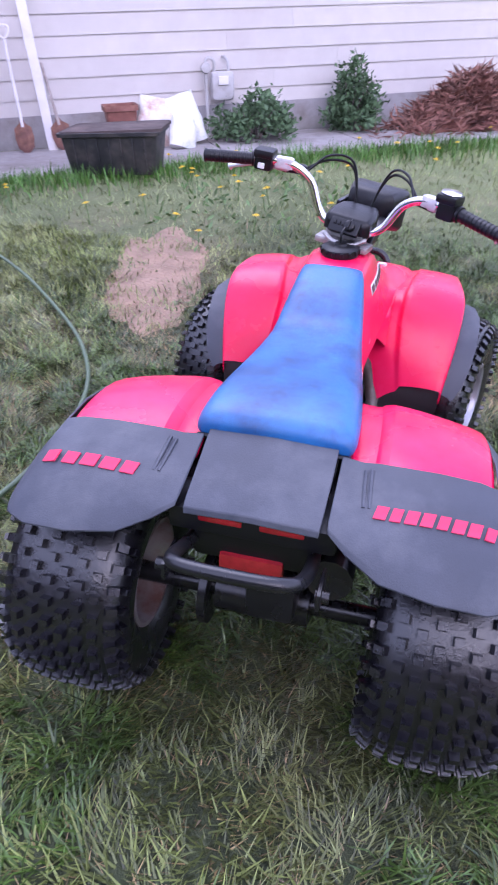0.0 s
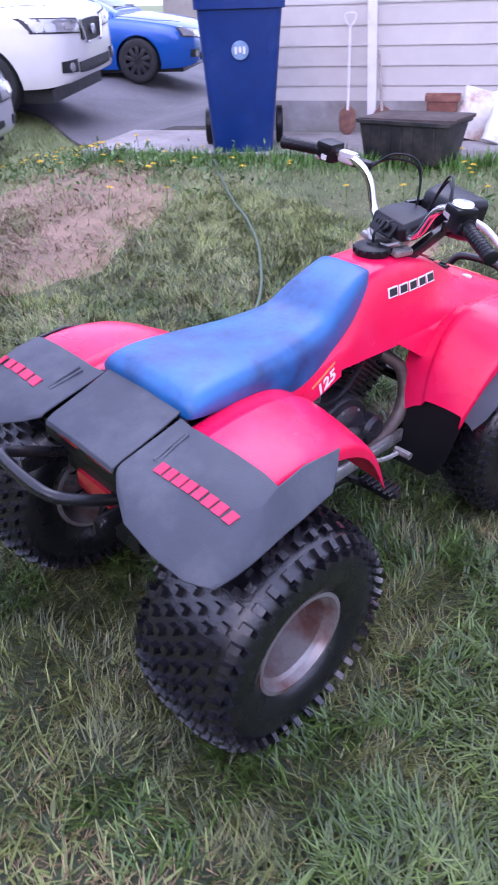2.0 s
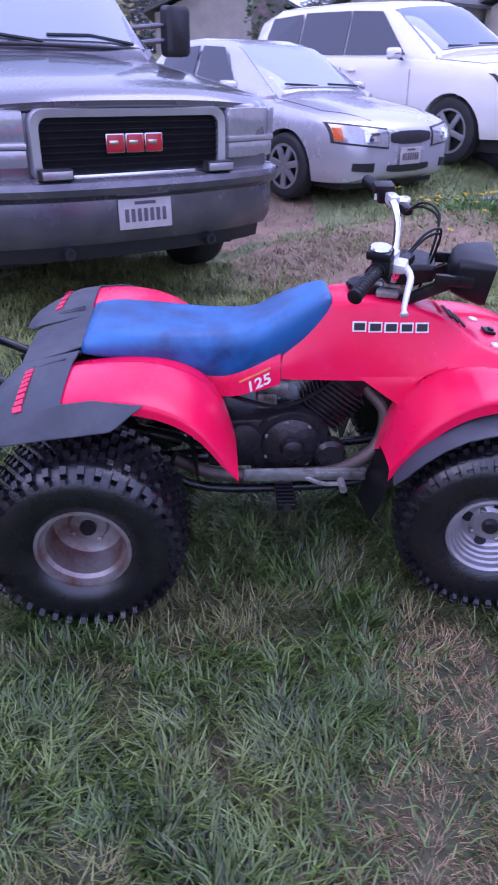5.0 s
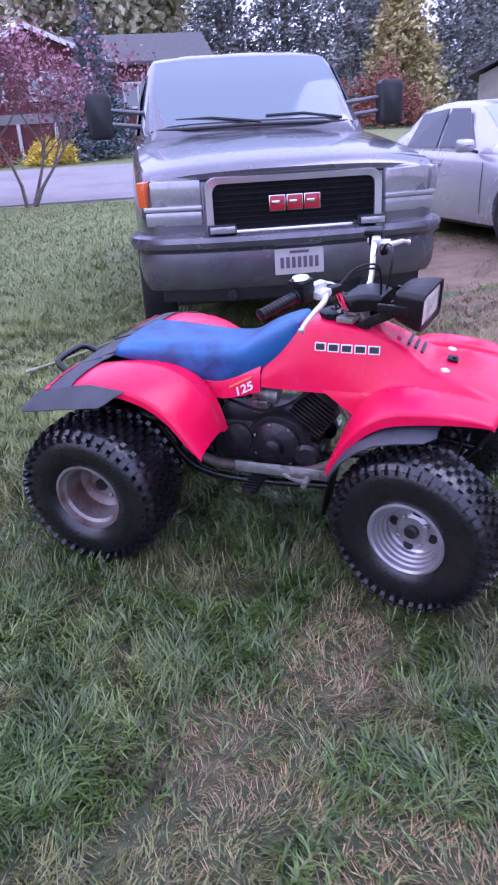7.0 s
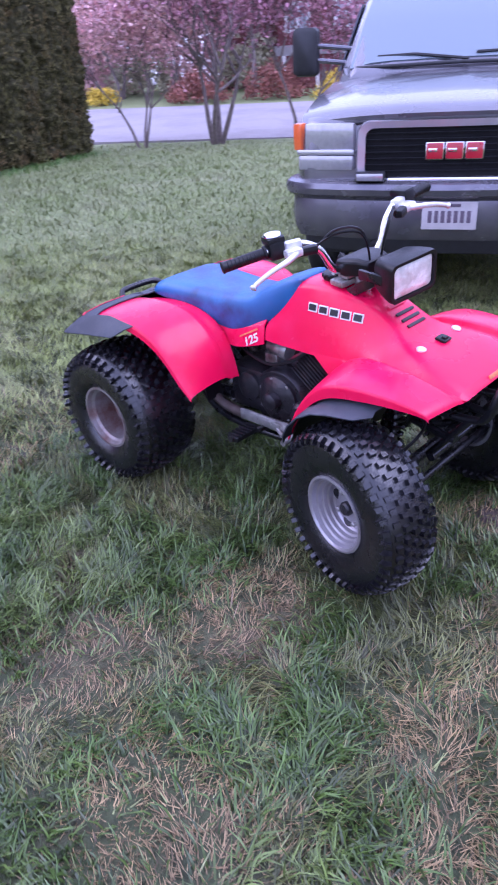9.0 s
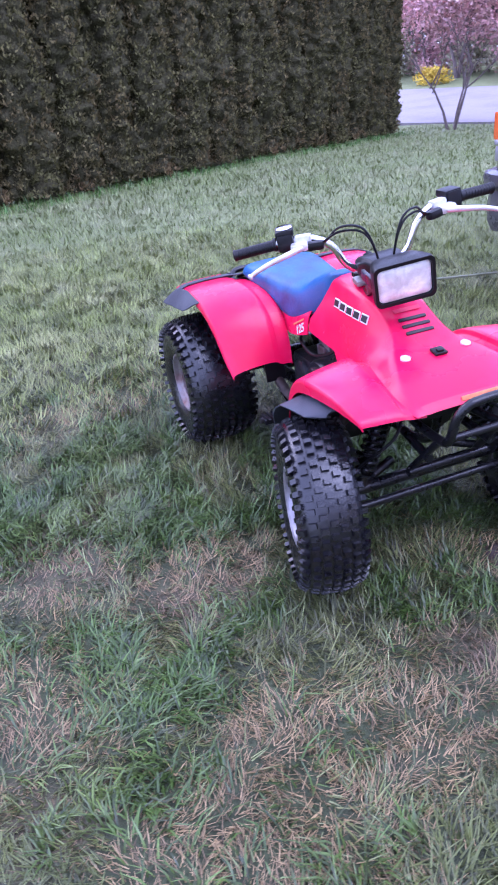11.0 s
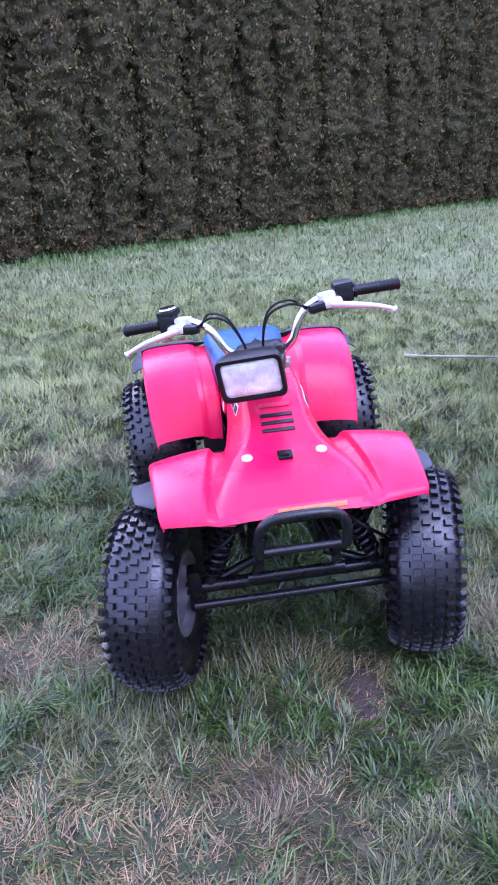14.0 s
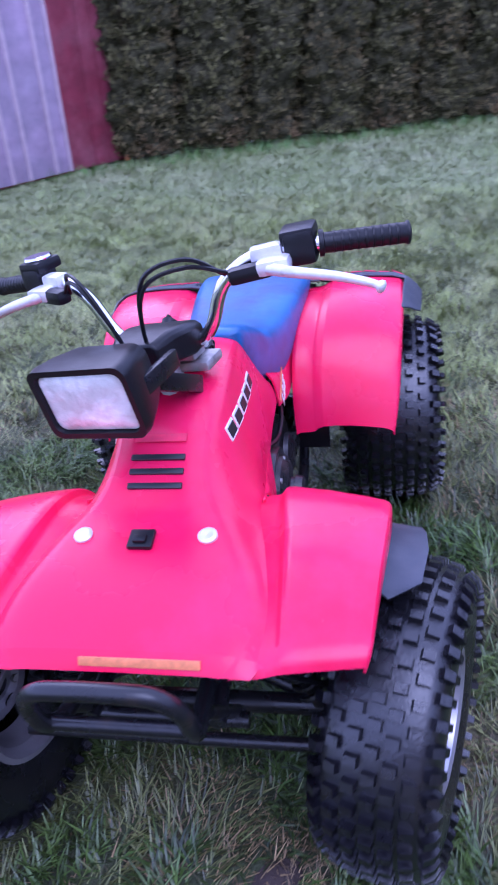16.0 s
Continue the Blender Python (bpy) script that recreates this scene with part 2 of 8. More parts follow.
# ---- the quad bike ----
quad = thing("quad_bike", pose(-0.042, 0, 0, 0, LEAN, 0), "faded red quad bike with blue seat on the lawn", "quad bike")


def both(fn):
    for s in (-1, 1):
        fn(s)


def tyre_profile(r, w, rim):
    h = w / 2
    return [(rim, -h * 0.72), (rim + 0.012, -h * 0.86), (rim + (r - rim) * 0.35, -h * 1.0), (rim + (r - rim) * 0.62, -h * 1.0),
            (r * 0.93, -h * 0.90), (r * 0.975, -h * 0.70), (r * 0.992, -h * 0.35), (r * 0.995, 0), (r * 0.992, h * 0.35), (r * 0.975, h * 0.70),
            (r * 0.93, h * 0.90), (rim + (r - rim) * 0.62, h * 1.0), (rim + (r - rim) * 0.35, h * 1.0), (rim + 0.012, h * 0.86), (rim, h * 0.72)]


def knob(bm, m, ang, x, r, lx, lt, h, lean=0.0):
    """One tread block at angle ang round the axle and x along it."""
    rot = Matrix.Rotation(ang, 4, "Z") @ Matrix.Translation((r, 0, x)) @ Matrix.Rotation(lean, 4, "Y")
    vs = []
    for dx, k in ((-0.004, 1.0), (h, 0.84)):
        vs.append([m @ rot @ Vector((dx, s1 * lt / 2 * k, s2 * lx / 2 * k)) for s1, s2 in ((-1, -1), (1, -1), (1, 1), (-1, 1))])
    loft(bm, vs)


def wheel(name, m, side, r, w, rim, rear):
    """A wheel whose axle is local z; z points away from the machine."""
    hub = new(name)
    hub.empty_display_size = 0.05
    hub.parent, hub.matrix_basis = quad, m
    bm = bmesh.new()
    lathe(bm, tyre_profile(r - 0.012, w, rim), n=48, close=True)
    part("tyre", bm, RUBBER, hub, sharp=60)
    bm = bmesh.new()
    h = w / 2
    if rear:
        cols = [(f, 0.0205 if abs(f) < 0.7 else 0.025, 0.0180, -0.35 * f * abs(f) * 2.2) for f in (-0.84, -0.60, -0.36, -0.12, 0.12, 0.36, 0.60, 0.84)]
        n, hh = 38, 0.0155
    else:
        cols = [(f, 0.0220, 0.0170, -0.35 * f * abs(f) * 2.4) for f in (-0.90, -0.60, -0.30, 0.0, 0.30, 0.60, 0.90)]
        n, hh = 44, 0.0115
    for i, (fx, lx, lt, lean) in enumerate(cols):
        rr = (r - 0.012) * (0.995 - 0.075 * max(0.0, abs(fx) - 0.3) ** 1.6 * 2.2)
        for k in range(n):
            ang = 2 * math.pi * (k + 0.5 * (i % 2)) / n
            knob(bm, Matrix(), ang, fx * h, rr, lx, lt, hh, lean)
        if abs(fx) > 0.75:
            for k in range(n):
                ang = 2 * math.pi * (k + 0.5 * (i % 2)) / n
                s = 1 if fx > 0 else -1
                knob(bm, Matrix(), ang, s * h * 0.97, (r - 0.012) * 0.885, 0.016, lt * 0.8, hh, -s * 1.2)
    part("tread", bm, RUBBER, hub, "raised square tread blocks" if rear else "dense low square tread blocks")
    bm = bmesh.new()
    if rear:
        prof = [(rim + 0.012, h * 0.80), (rim + 0.010, h * 0.86), (rim + 0.001, h * 0.86), (rim - 0.004, h * 0.72), (rim - 0.014, h * 0.66),
                (rim - 0.017, h * 0.30), (rim - 0.022, h * 0.05), (rim - 0.040, h * -0.02), (0.055, h * -0.02), (0.047, h * 0.06), (0.030, h * 0.08), (0.0005, h * 0.08)]
    else:
        prof = [(rim + 0.012, h * 0.80), (rim + 0.011, h * 0.90), (rim + 0.004, h * 0.92), (rim - 0.003, h * 0.86), (rim - 0.006, h * 0.70), (rim - 0.012, h * 0.66),
                (rim - 0.014, h * 0.54), (rim - 0.020, h * 0.50), (rim - 0.022, h * 0.38), (rim - 0.028, h * 0.34), (rim - 0.030, h * 0.20), (rim - 0.036, h * 0.14), (0.056, h * 0.16), (0.044, h * 0.26), (0.0005, h * 0.26)]
    lathe(bm, prof, n=40, close=True)
    back = [(rim + 0.012, -h * 0.80), (rim + 0.010, -h * 0.88), (rim, -h * 0.88), (rim - 0.005, -h * 0.7), (rim - 0.012, -h * 0.6), (rim - 0.02, 0.0)]
    lathe(bm, back, n=40, close=True)
    part("rim", bm, STEEL_RIM if rear else SILVER_RIM, hub, "weathered silver steel rim" if rear else "stepped silver steel rim", sharp=28)
    bm = bmesh.new()
    zf = h * (0.08 if rear else 0.26)
    lathe(bm, [(0.022, zf - 0.01), (0.022, zf + 0.012), (0.017, zf + 0.018), (0.0005, zf + 0.018)], n=16, close=True)
    part("hub_cap", bm, ENGINE, hub)
    for k in range(4):
        a = 2 * math.pi * (k + 0.35) / 4
        bm = bmesh.new()
        lathe(bm, [(0.009, 0), (0.009, 0.014), (0.006, 0.017), (0.0005, 0.017)], pose(0.05 * math.cos(a), 0.05 * math.sin(a), h * (-0.01 if rear else 0.17)), n=6, close=True)
        part("lug_nut", bm, ALLOY, hub)
    if not rear:
        for k in range(4):
            a = 2 * math.pi * (k + 0.85) / 4
            bm = bmesh.new()
            lathe(bm, [(0.016, 0), (0.016, 0.003), (0.0005, 0.003)], pose(0.062 * math.cos(a), 0.062 * math.sin(a), h * 0.155), n=12, close=True)
            part("hub_hole", bm, BLACK_PAINT, hub, "dark round hole in the wheel disc")
    return hub


STEER = -14.3
for s in (-1, 1):
    wheel("rear_wheel", pose(s * 0.362, -0.54, 0.262) @ Matrix.Rotation(s * radians(90), 4, "Y"), s, 0.266, 0.255, 0.112, True)
    wheel("front_wheel", pose(s * 0.372, 0.54, 0.258, 0, 0, -14.0) @ Matrix.Rotation(s * radians(90), 4, "Y"), s, 0.263, 0.176, 0.108, False)

# red front bodywork: tank cover, nose and both front fenders in one moulding
bm = bmesh.new()
cowl = [  # y, crown z, shoulder half-width, shoulder z, hip half-width, hip z, lower half-width, lower z
    (0.768, 0.581, 0.140, 0.580, 0.165, 0.578, 0.180, 0.577),
    (0.756, 0.598, 0.165, 0.594, 0.182, 0.588, 0.192, 0.582),
    (0.690, 0.624, 0.172, 0.616, 0.192, 0.600, 0.205, 0.592),
    (0.640, 0.640, 0.160, 0.632, 0.185, 0.606, 0.205, 0.600),
    (0.575, 0.653, 0.136, 0.645, 0.170, 0.612, 0.192, 0.606),
    (0.535, 0.660, 0.118, 0.652, 0.158, 0.616, 0.182, 0.606),
    (0.510, 0.676, 0.092, 0.668, 0.146, 0.620, 0.174, 0.604),
    (0.470, 0.703, 0.080, 0.694, 0.134, 0.626, 0.166, 0.600),
    (0.430, 0.727, 0.079, 0.716, 0.126, 0.632, 0.158, 0.592),
    (0.390, 0.746, 0.082, 0.733, 0.121, 0.638, 0.150, 0.582),
    (0.330, 0.766, 0.086, 0.752, 0.118, 0.650, 0.140, 0.570),
    (0.260, 0.780, 0.087, 0.764, 0.115, 0.660, 0.132, 0.562),
    (0.190, 0.783, 0.084, 0.767, 0.112, 0.662, 0.126, 0.560),
    (0.130, 0.778, 0.078, 0.762, 0.108, 0.655, 0.120, 0.558),
    (0.080, 0.768, 0.072, 0.750, 0.106, 0.645, 0.116, 0.558),
    (0.030, 0.720, 0.068, 0.700, 0.104, 0.630, 0.114, 0.558),
    (-0.020, 0.640, 0.066, 0.632, 0.104, 0.606, 0.112, 0.560)]
rows = []
for y, zc, ws, zs, wh, zh, wl, zl in cowl:
    half = [(0, zc), (ws * 0.55, zc - 0.001), (ws * 0.92, zs + 0.42 * (zc - zs)), (ws, zs - 0.003), (ws + 0.35 * (wh - ws), zs - 0.30 * (zs - zh)),
            (wh, zh), (wh + 0.6 * (wl - wh), zh - 0.5 * (zh - zl)), (wl, zl)]
    rows.append([Vector((-x, y, z)) for x, z in reversed(half[1:])] + [Vector((x, y, z)) for x, z in half])
sheet(bm, rows)
fend = [  # y, inner x, inner z, outer x, outer z
    (0.738, 0.19, 0.576, 0.322, 0.574), (0.733, 0.19, 0.586, 0.326, 0.584), (0.722, 0.19, 0.593, 0.331, 0.592), (0.65, 0.185, 0.606, 0.338, 0.604), (0.57, 0.175, 0.616, 0.347, 0.612),
    (0.49, 0.162, 0.622, 0.356, 0.612), (0.445, 0.155, 0.619, 0.359, 0.604), (0.405, 0.150, 0.606, 0.358, 0.584), (0.365, 0.148, 0.582, 0.354, 0.552),
    (0.33, 0.150, 0.546, 0.348, 0.512), (0.30, 0.156, 0.498, 0.341, 0.468), (0.275, 0.166, 0.440, 0.334, 0.425), (0.256, 0.180, 0.378, 0.328, 0.392)]
for s in (-1, 1):
    rows = []
    for y, xi, zi, xo, zo in fend:
        f = min(1.0, max(0.0, (0.745 - y) / 0.10))
        g = min(1.0, max(0.0, (0.74 - y) / 0.22))
        line = []
        for k, dz in ((-0.30, -0.008 - 0.032 * g), (-0.02, -0.005), (0.115, 0.0), (0.135, 0.002 * f), (0.180, 0.018 * f), (0.20, 0.020 * f), (0.55, 0.020 * f), (0.93, 0.011 * f), (0.985, 0.007 * f), (1.0, -0.001), (1.0, -0.006), (0.995, -0.010 - 0.022 * g)):
            line.append(Vector((s * (xi + (xo - xi) * k), y + 0.024 * (1 - max(0, k)) * (1 - g), zi + (zo - zi) * k + dz)))
        rows.append(line)
    sheet(bm, rows)
for s in (-1, 1):
    # web that joins the tank side to the back of the fender
    upper = [(0.205, 0.1245, 0.563), (0.26, 0.1290, 0.566), (0.33, 0.1370, 0.574), (0.39, 0.1470, 0.586), (0.43, 0.155, 0.596)]
    lower = [(0.302, 0.146, 0.500), (0.320, 0.146, 0.528), (0.348, 0.147, 0.563), (0.387, 0.150, 0.594), (0.43, 0.156, 0.612)]
    sheet(bm, [[Vector((s * (a + (p - a) * f + 0.004 * f * (1 - f)), y0 + (y1 - y0) * f, z0 + (z1 - z0) * f)) for f in (-0.12, 0.33, 0.66, 1.08)] for (y0, a, z0), (y1, p, z1) in zip(upper, lower)])
front_body = part("front_bodywork", bm, RED, quad, "faded red moulded tank cover with front fenders", sharp=32,
                  modifiers=(("SUBSURF", {"levels": 1}), ("SOLIDIFY", {"thickness": 0.004, "offset": -1})))
# vents in the nose
for k in range(3):
    y, z = 0.497 - 0.020 * k, 0.6865 + 0.0135 * k
    bm = bmesh.new()
    box(bm, (0, 0, 0), (0.088, 0.010, 0.006), bevel=0.002)
    o = part("vent_slot", bm, BLACK_DECAL, quad, "black cooling slot in the nose")
    o.matrix_basis = pose(0, y, z, -34, 0, 0)
for s in (-1, 1):
    bm = bmesh.new()
    lathe(bm, [(0.0145, -0.004), (0.0145, 0.002), (0.010, 0.0045), (0.0005, 0.003)], n=16, close=True)
    o = part("body_bolt", bm, PALE_CAST, quad, "round bright body bolt")
    o.matrix_basis = pose(s * 0.096, 0.575, 0.652, -12, 0, 0)
bm = bmesh.new()
box(bm, (0, 0, 0), (0.038, 0.034, 0.008), bevel=0.003)
box(bm, (0, 0.004, 0.006), (0.020, 0.014, 0.008), bevel=0.003)
o = part("nose_latch", bm, BLACK_PLASTIC, quad, "small black rubber latch")
o.matrix_basis = pose(0, 0.588, 0.655, -12, 0, 0)
# fuel cap
bm = bmesh.new()
lathe(bm, [(0.048, -0.006), (0.050, 0.004), (0.049, 0.013), (0.040, 0.018), (0.018, 0.019), (0.016, 0.024), (0.0005, 0.024)], n=28, close=True)
cap = part("fuel_cap", bm, BLACK_PLASTIC, quad, "ribbed black fuel cap")
for k in range(14):
    a = 2 * math.pi * k / 14
    bm = bmesh.new()
    box(bm, (0.050 * math.cos(a), 0.050 * math.sin(a), 0.006), (0.006, 0.008, 0.012), Matrix.Rotation(a, 3, "Z"), bevel=0.001, seg=1)
    part("cap_rib", bm, BLACK_PLASTIC, cap)
cap.matrix_basis = pose(0, 0.215, 0.787, 2, 0, 0)
bm = bmesh.new()
tube(bm, smooth_path([(0, 0, 0.022), (0, 0.005, 0.05), (0.02, 0.05, 0.07), (0.03, 0.09, 0.06)]), 0.0035, 6)
part("breather_hose", bm, BLACK_PLASTIC, cap)

# rear red fenders
rear_prof = [  # y, inner x, inner z, outer x, outer z
    (-0.585, 0.136, 0.640, 0.398, 0.634), (-0.54, 0.138, 0.650, 0.400, 0.644), (-0.46, 0.138, 0.660, 0.399, 0.645), (-0.38, 0.136, 0.660, 0.396, 0.634),
    (-0.31, 0.132, 0.648, 0.392, 0.607), (-0.26, 0.128, 0.625, 0.388, 0.572), (-0.22, 0.124, 0.596, 0.384, 0.525), (-0.185, 0.124, 0.545, 0.378, 0.468),
    (-0.160, 0.126, 0.470, 0.371, 0.425), (-0.146, 0.130, 0.418, 0.367, 0.402)]


def rear_fender(s):
    bm = bmesh.new()
    rows = []
    for y, xi, zi, xo, zo in rear_prof:
        line = []
        for k, dz in ((0, -0.020), (0.02, -0.012), (0.13, -0.010), (0.205, -0.008), (0.235, 0.010), (0.58, 0.014), (0.90, 0.010), (0.985, 0.004), (1.0, -0.004), (1.0, -0.026 if y < -0.17 else -0.010)):
            line.append(Vector((s * (xi + (xo - xi) * k), y, zi + (zo - zi) * k + dz)))
        rows.append(line)
    sheet(bm, rows)
    # side cover between seat and engine
    rows = []
    for y, zt, zb, x in ((-0.30, 0.64, 0.600, 0.118), (-0.24, 0.60, 0.545, 0.116), (-0.19, 0.58, 0.505, 0.113), (-0.13, 0.585, 0.513, 0.111), (-0.07, 0.60, 0.530, 0.110), (-0.022, 0.615, 0.546, 0.109)):
        rows.append([Vector((s * (x - 0.02), y, zt + 0.02)), Vector((s * x, y, zt)), Vector((s * (x + 0.006), y, (zt + zb) / 2)), Vector((s * (x + 0.008), y, zb))])
    sheet(bm, rows)
    return part("rear_fender", bm, RED, quad, "faded red rear fender with side cover", sharp=32,
                modifiers=(("SUBSURF", {"levels": 1}), ("SOLIDIFY", {"thickness": 0.004, "offset": -1})))


# grey mudflaps behind the fenders
def mudflap(s):
    bm = bmesh.new()
    # top panel from the red edge to the hem, then the sloping side skirt
    top = [
        [(0.130, -0.556, 0.654), (0.170, -0.560, 0.652), (0.198, -0.562, 0.656), (0.300, -0.563, 0.657), (0.372, -0.563, 0.652), (0.406, -0.563, 0.642)],
        [(0.130, -0.610, 0.640), (0.170, -0.612, 0.641), (0.200, -0.614, 0.648), (0.304, -0.616, 0.648), (0.380, -0.615, 0.642), (0.414, -0.612, 0.629)],
        [(0.130, -0.660, 0.628), (0.170, -0.662, 0.630), (0.205, -0.666, 0.633), (0.308, -0.668, 0.630), (0.387, -0.665, 0.622), (0.421, -0.660, 0.608)],
        [(0.130, -0.704, 0.617), (0.168, -0.712, 0.614), (0.214, -0.722, 0.603), (0.312, -0.726, 0.598), (0.393, -0.722, 0.590), (0.428, -0.712, 0.580)],
        [(0.131, -0.716, 0.612), (0.166, -0.738, 0.598), (0.222, -0.764, 0.580), (0.315, -0.771, 0.568), (0.397, -0.767, 0.561), (0.433, -0.750, 0.557)],
        [(0.132, -0.721, 0.604), (0.166, -0.746, 0.588), (0.226, -0.776, 0.567), (0.316, -0.784, 0.555), (0.397, -0.780, 0.550), (0.434, -0.760, 0.548)]]
    side = [(0.391, -0.372, 0.629), (0.396, -0.420, 0.637), (0.401, -0.490, 0.649)] + [row[-1] for row in top]
    hem = [(0.430, -0.428, 0.597), (0.443, -0.452, 0.586), (0.448, -0.530, 0.578), (0.452, -0.600, 0.572), (0.455, -0.640, 0.567), (0.456, -0.680, 0.561), (0.454, -0.712, 0.556), (0.449, -0.738, 0.551), (0.443, -0.754, 0.545)]
    sheet(bm, [[Vector((s * x, y, z + 0.004)) for x, y, z in row] for row in top])
    sheet(bm, [[Vector((s * (a + (b - a) * f) + s * 0.006 * f * (1 - f), y0 + (y1 - y0) * f, z0 + (z1 - z0) * f + 0.004 + 0.012 * f * (1 - f))) for f in (0, 0.5, 1)]
               for (a, y0, z0), (b, y1, z1) in zip(side, hem)])
    flap = part("mudflap", bm, GREY_FLAP, quad, "dark grey plastic mudflap with raised red lettering blocks", sharp=24,
                modifiers=(("SOLIDIFY", {"thickness": 0.005, "offset": -1}), ("BEVEL", {"width": 0.003})))
    # raised marks in place of the name
    n, gap = (5, 0.0385) if s < 0 else (8, 0.0255)
    for k in range(n):
        bm = bmesh.new()
        w = gap * 0.80 * (1.0 - 0.14 * (k % 3 == 1)) / 2
        prism(bm, [(-w - 0.003, -0.012), (w - 0.003, -0.012), (w + 0.003, 0.012), (-w + 0.003, 0.012)], 0.003)
        o = part("raised_mark", bm, RED_DECAL, flap, "pink-red raised block mark")
        x = (0.200 + gap * (k + 0.5)) if s > 0 else -(0.215 + gap * (n - k - 0.5))
        f = (abs(x) - 0.2) / 0.18
        o.matrix_basis = stick(flap, (x, -0.672 + 0.006 * f, 0.9), (0, 0, -1), (1, 0.03 * s, 0))
    # embossed rib
    bm = bmesh.new()
    for k in range(2):
        tube(bm, [(s * (0.176 + 0.010 * k), -0.585, 0.653 + 0.004 * k), (s * (0.178 + 0.010 * k), -0.62, 0.645 + 0.003 * k), (s * (0.182 + 0.010 * k), -0.665, 0.633)], 0.004, 6)
    part("rib", bm, GREY_FLAP, flap)
    return flap


rear_skins = {s: rear_fender(s) for s in (-1, 1)}
both(mudflap)
# tail panel between the flaps
bm = bmesh.new()
rows = []
for y, z, w in ((-0.545, 0.668, 0.122), (-0.60, 0.648, 0.122), (-0.65, 0.632, 0.121), (-0.70, 0.617, 0.120), (-0.718, 0.608, 0.119), (-0.722, 0.596, 0.118)):
    rows.append([Vector((x * w, y, z + 0.004 * (1 - abs(x)))) for x in (-1, -0.9, -0.45, 0, 0.45, 0.9, 1)])
sheet(bm, rows)
tail = part("tail_panel", bm, GREY_FLAP, quad, "flat dark grey tail panel behind the seat", sharp=40,
            modifiers=(("SOLIDIFY", {"thickness": 0.006, "offset": -1}), ("BEVEL", {"width": 0.002})))
bm = bmesh.new()
box(bm, (0, -0.66, 0.575), (0.30, 0.10, 0.05), bevel=0.01)
box(bm, (0, -0.63, 0.52), (0.22, 0.12, 0.08), bevel=0.01)
part("tail_bracket", bm, BLACK_PLASTIC, quad)
for s in (-1, 1):
    bm = bmesh.new()
    box(bm, (0, 0, 0), (0.080, 0.012, 0.016), bevel=0.004)
    o = part("tail_lamp", bm, LAMP_RED, quad, "red tail lamp lens under the panel")
    o.matrix_basis = pose(s * 0.055, -0.706, 0.585, 10, 0, 0)
bm = bmesh.new()
box(bm, (0, -0.69, 0.478), (0.12, 0.02, 0.045), bevel=0.008)
part("rear_reflector", bm, LAMP_RED, quad, "dusty red rear reflector")
# rear grab bar
bm = bmesh.new()
tube(bm, smooth_path([(-0.105, -0.60, 0.50), (-0.112, -0.70, 0.522), (-0.110, -0.79, 0.565), (-0.095, -0.835, 0.590), (-0.05, -0.848, 0.596), (0.05, -0.848, 0.596),
                      (0.095, -0.835, 0.590), (0.110, -0.79, 0.565), (0.112, -0.70, 0.522), (0.105, -0.60, 0.50)], 5), 0.0125, 10)
part("grab_bar", bm, BLACK_PAINT, quad, "bent black tubular rear grab bar", sharp=70)
for s in (-1, 1):
    bm = bmesh.new()
    box(bm, (s * 0.135, -0.745, 0.508), (0.010, 0.075, 0.04), bevel=0.008)
    lathe(bm, [(0.012, -0.012), (0.012, 0.012), (0.0005, 0.012)], pose(s * 0.14, -0.765, 0.512) @ AXIS_X, n=12, close=True)
    part("tow_bracket", bm, BLACK_PAINT, quad)

# seat
bm = bmesh.new()
seat = [  # y, top z, top half-width, edge half-width, edge z, bottom z
    (-0.552, 0.668, 0.105, 0.140, 0.662, 0.650), (-0.548, 0.690, 0.110, 0.150, 0.672, 0.648), (-0.525, 0.706, 0.112, 0.154, 0.682, 0.640), (-0.46, 0.712, 0.112, 0.152, 0.684, 0.630),
    (-0.38, 0.708, 0.108, 0.146, 0.678, 0.612), (-0.30, 0.702, 0.102, 0.138, 0.670, 0.585), (-0.22, 0.699, 0.094, 0.128, 0.664, 0.556), (-0.17, 0.700, 0.089, 0.121, 0.664, 0.548), (-0.12, 0.702, 0.085, 0.115, 0.666, 0.560),
    (-0.085, 0.706, 0.082, 0.110, 0.672, 0.578), (-0.060, 0.718, 0.080, 0.106, 0.683, 0.592), (-0.02, 0.745, 0.078, 0.101, 0.702, 0.612), (0.03, 0.767, 0.074, 0.094, 0.722, 0.640), (0.075, 0.783, 0.070, 0.086, 0.748, 0.672), (0.105, 0.789, 0.066, 0.078, 0.766, 0.705), (0.118, 0.780, 0.060, 0.070, 0.765, 0.73)]
rings = []
for y, zt, wt, we, ze, zb in seat:
    half = [(0, zt - 0.003), (wt * 0.5, zt - 0.001), (wt, zt - 0.004), ((wt + we) / 2 + 0.004, (zt + ze) / 2 + 0.004), (we, ze - 0.004), (we * 0.99, (ze + zb) / 2), (we * 0.96, zb), (we * 0.5, zb - 0.004)]
    rings.append([Vector((x, y, z)) for x, z in half] + [Vector((0, y, zb - 0.004))] + [Vector((-x, y, z)) for x, z in reversed(half[1:])])
loft(bm, rings)
seat_ob = part("seat", bm, BLUE_SEAT, quad, "worn blue vinyl saddle", sharp=60, modifiers=(("SUBSURF", {"levels": 1}),))
bm = bmesh.new()
tube(bm, [(x, -0.554, 0.652) for x in (-0.145, -0.08, 0, 0.08, 0.145)], 0.005, 6)
part("seat_piping", bm, BLACK_PLASTIC, seat_ob)

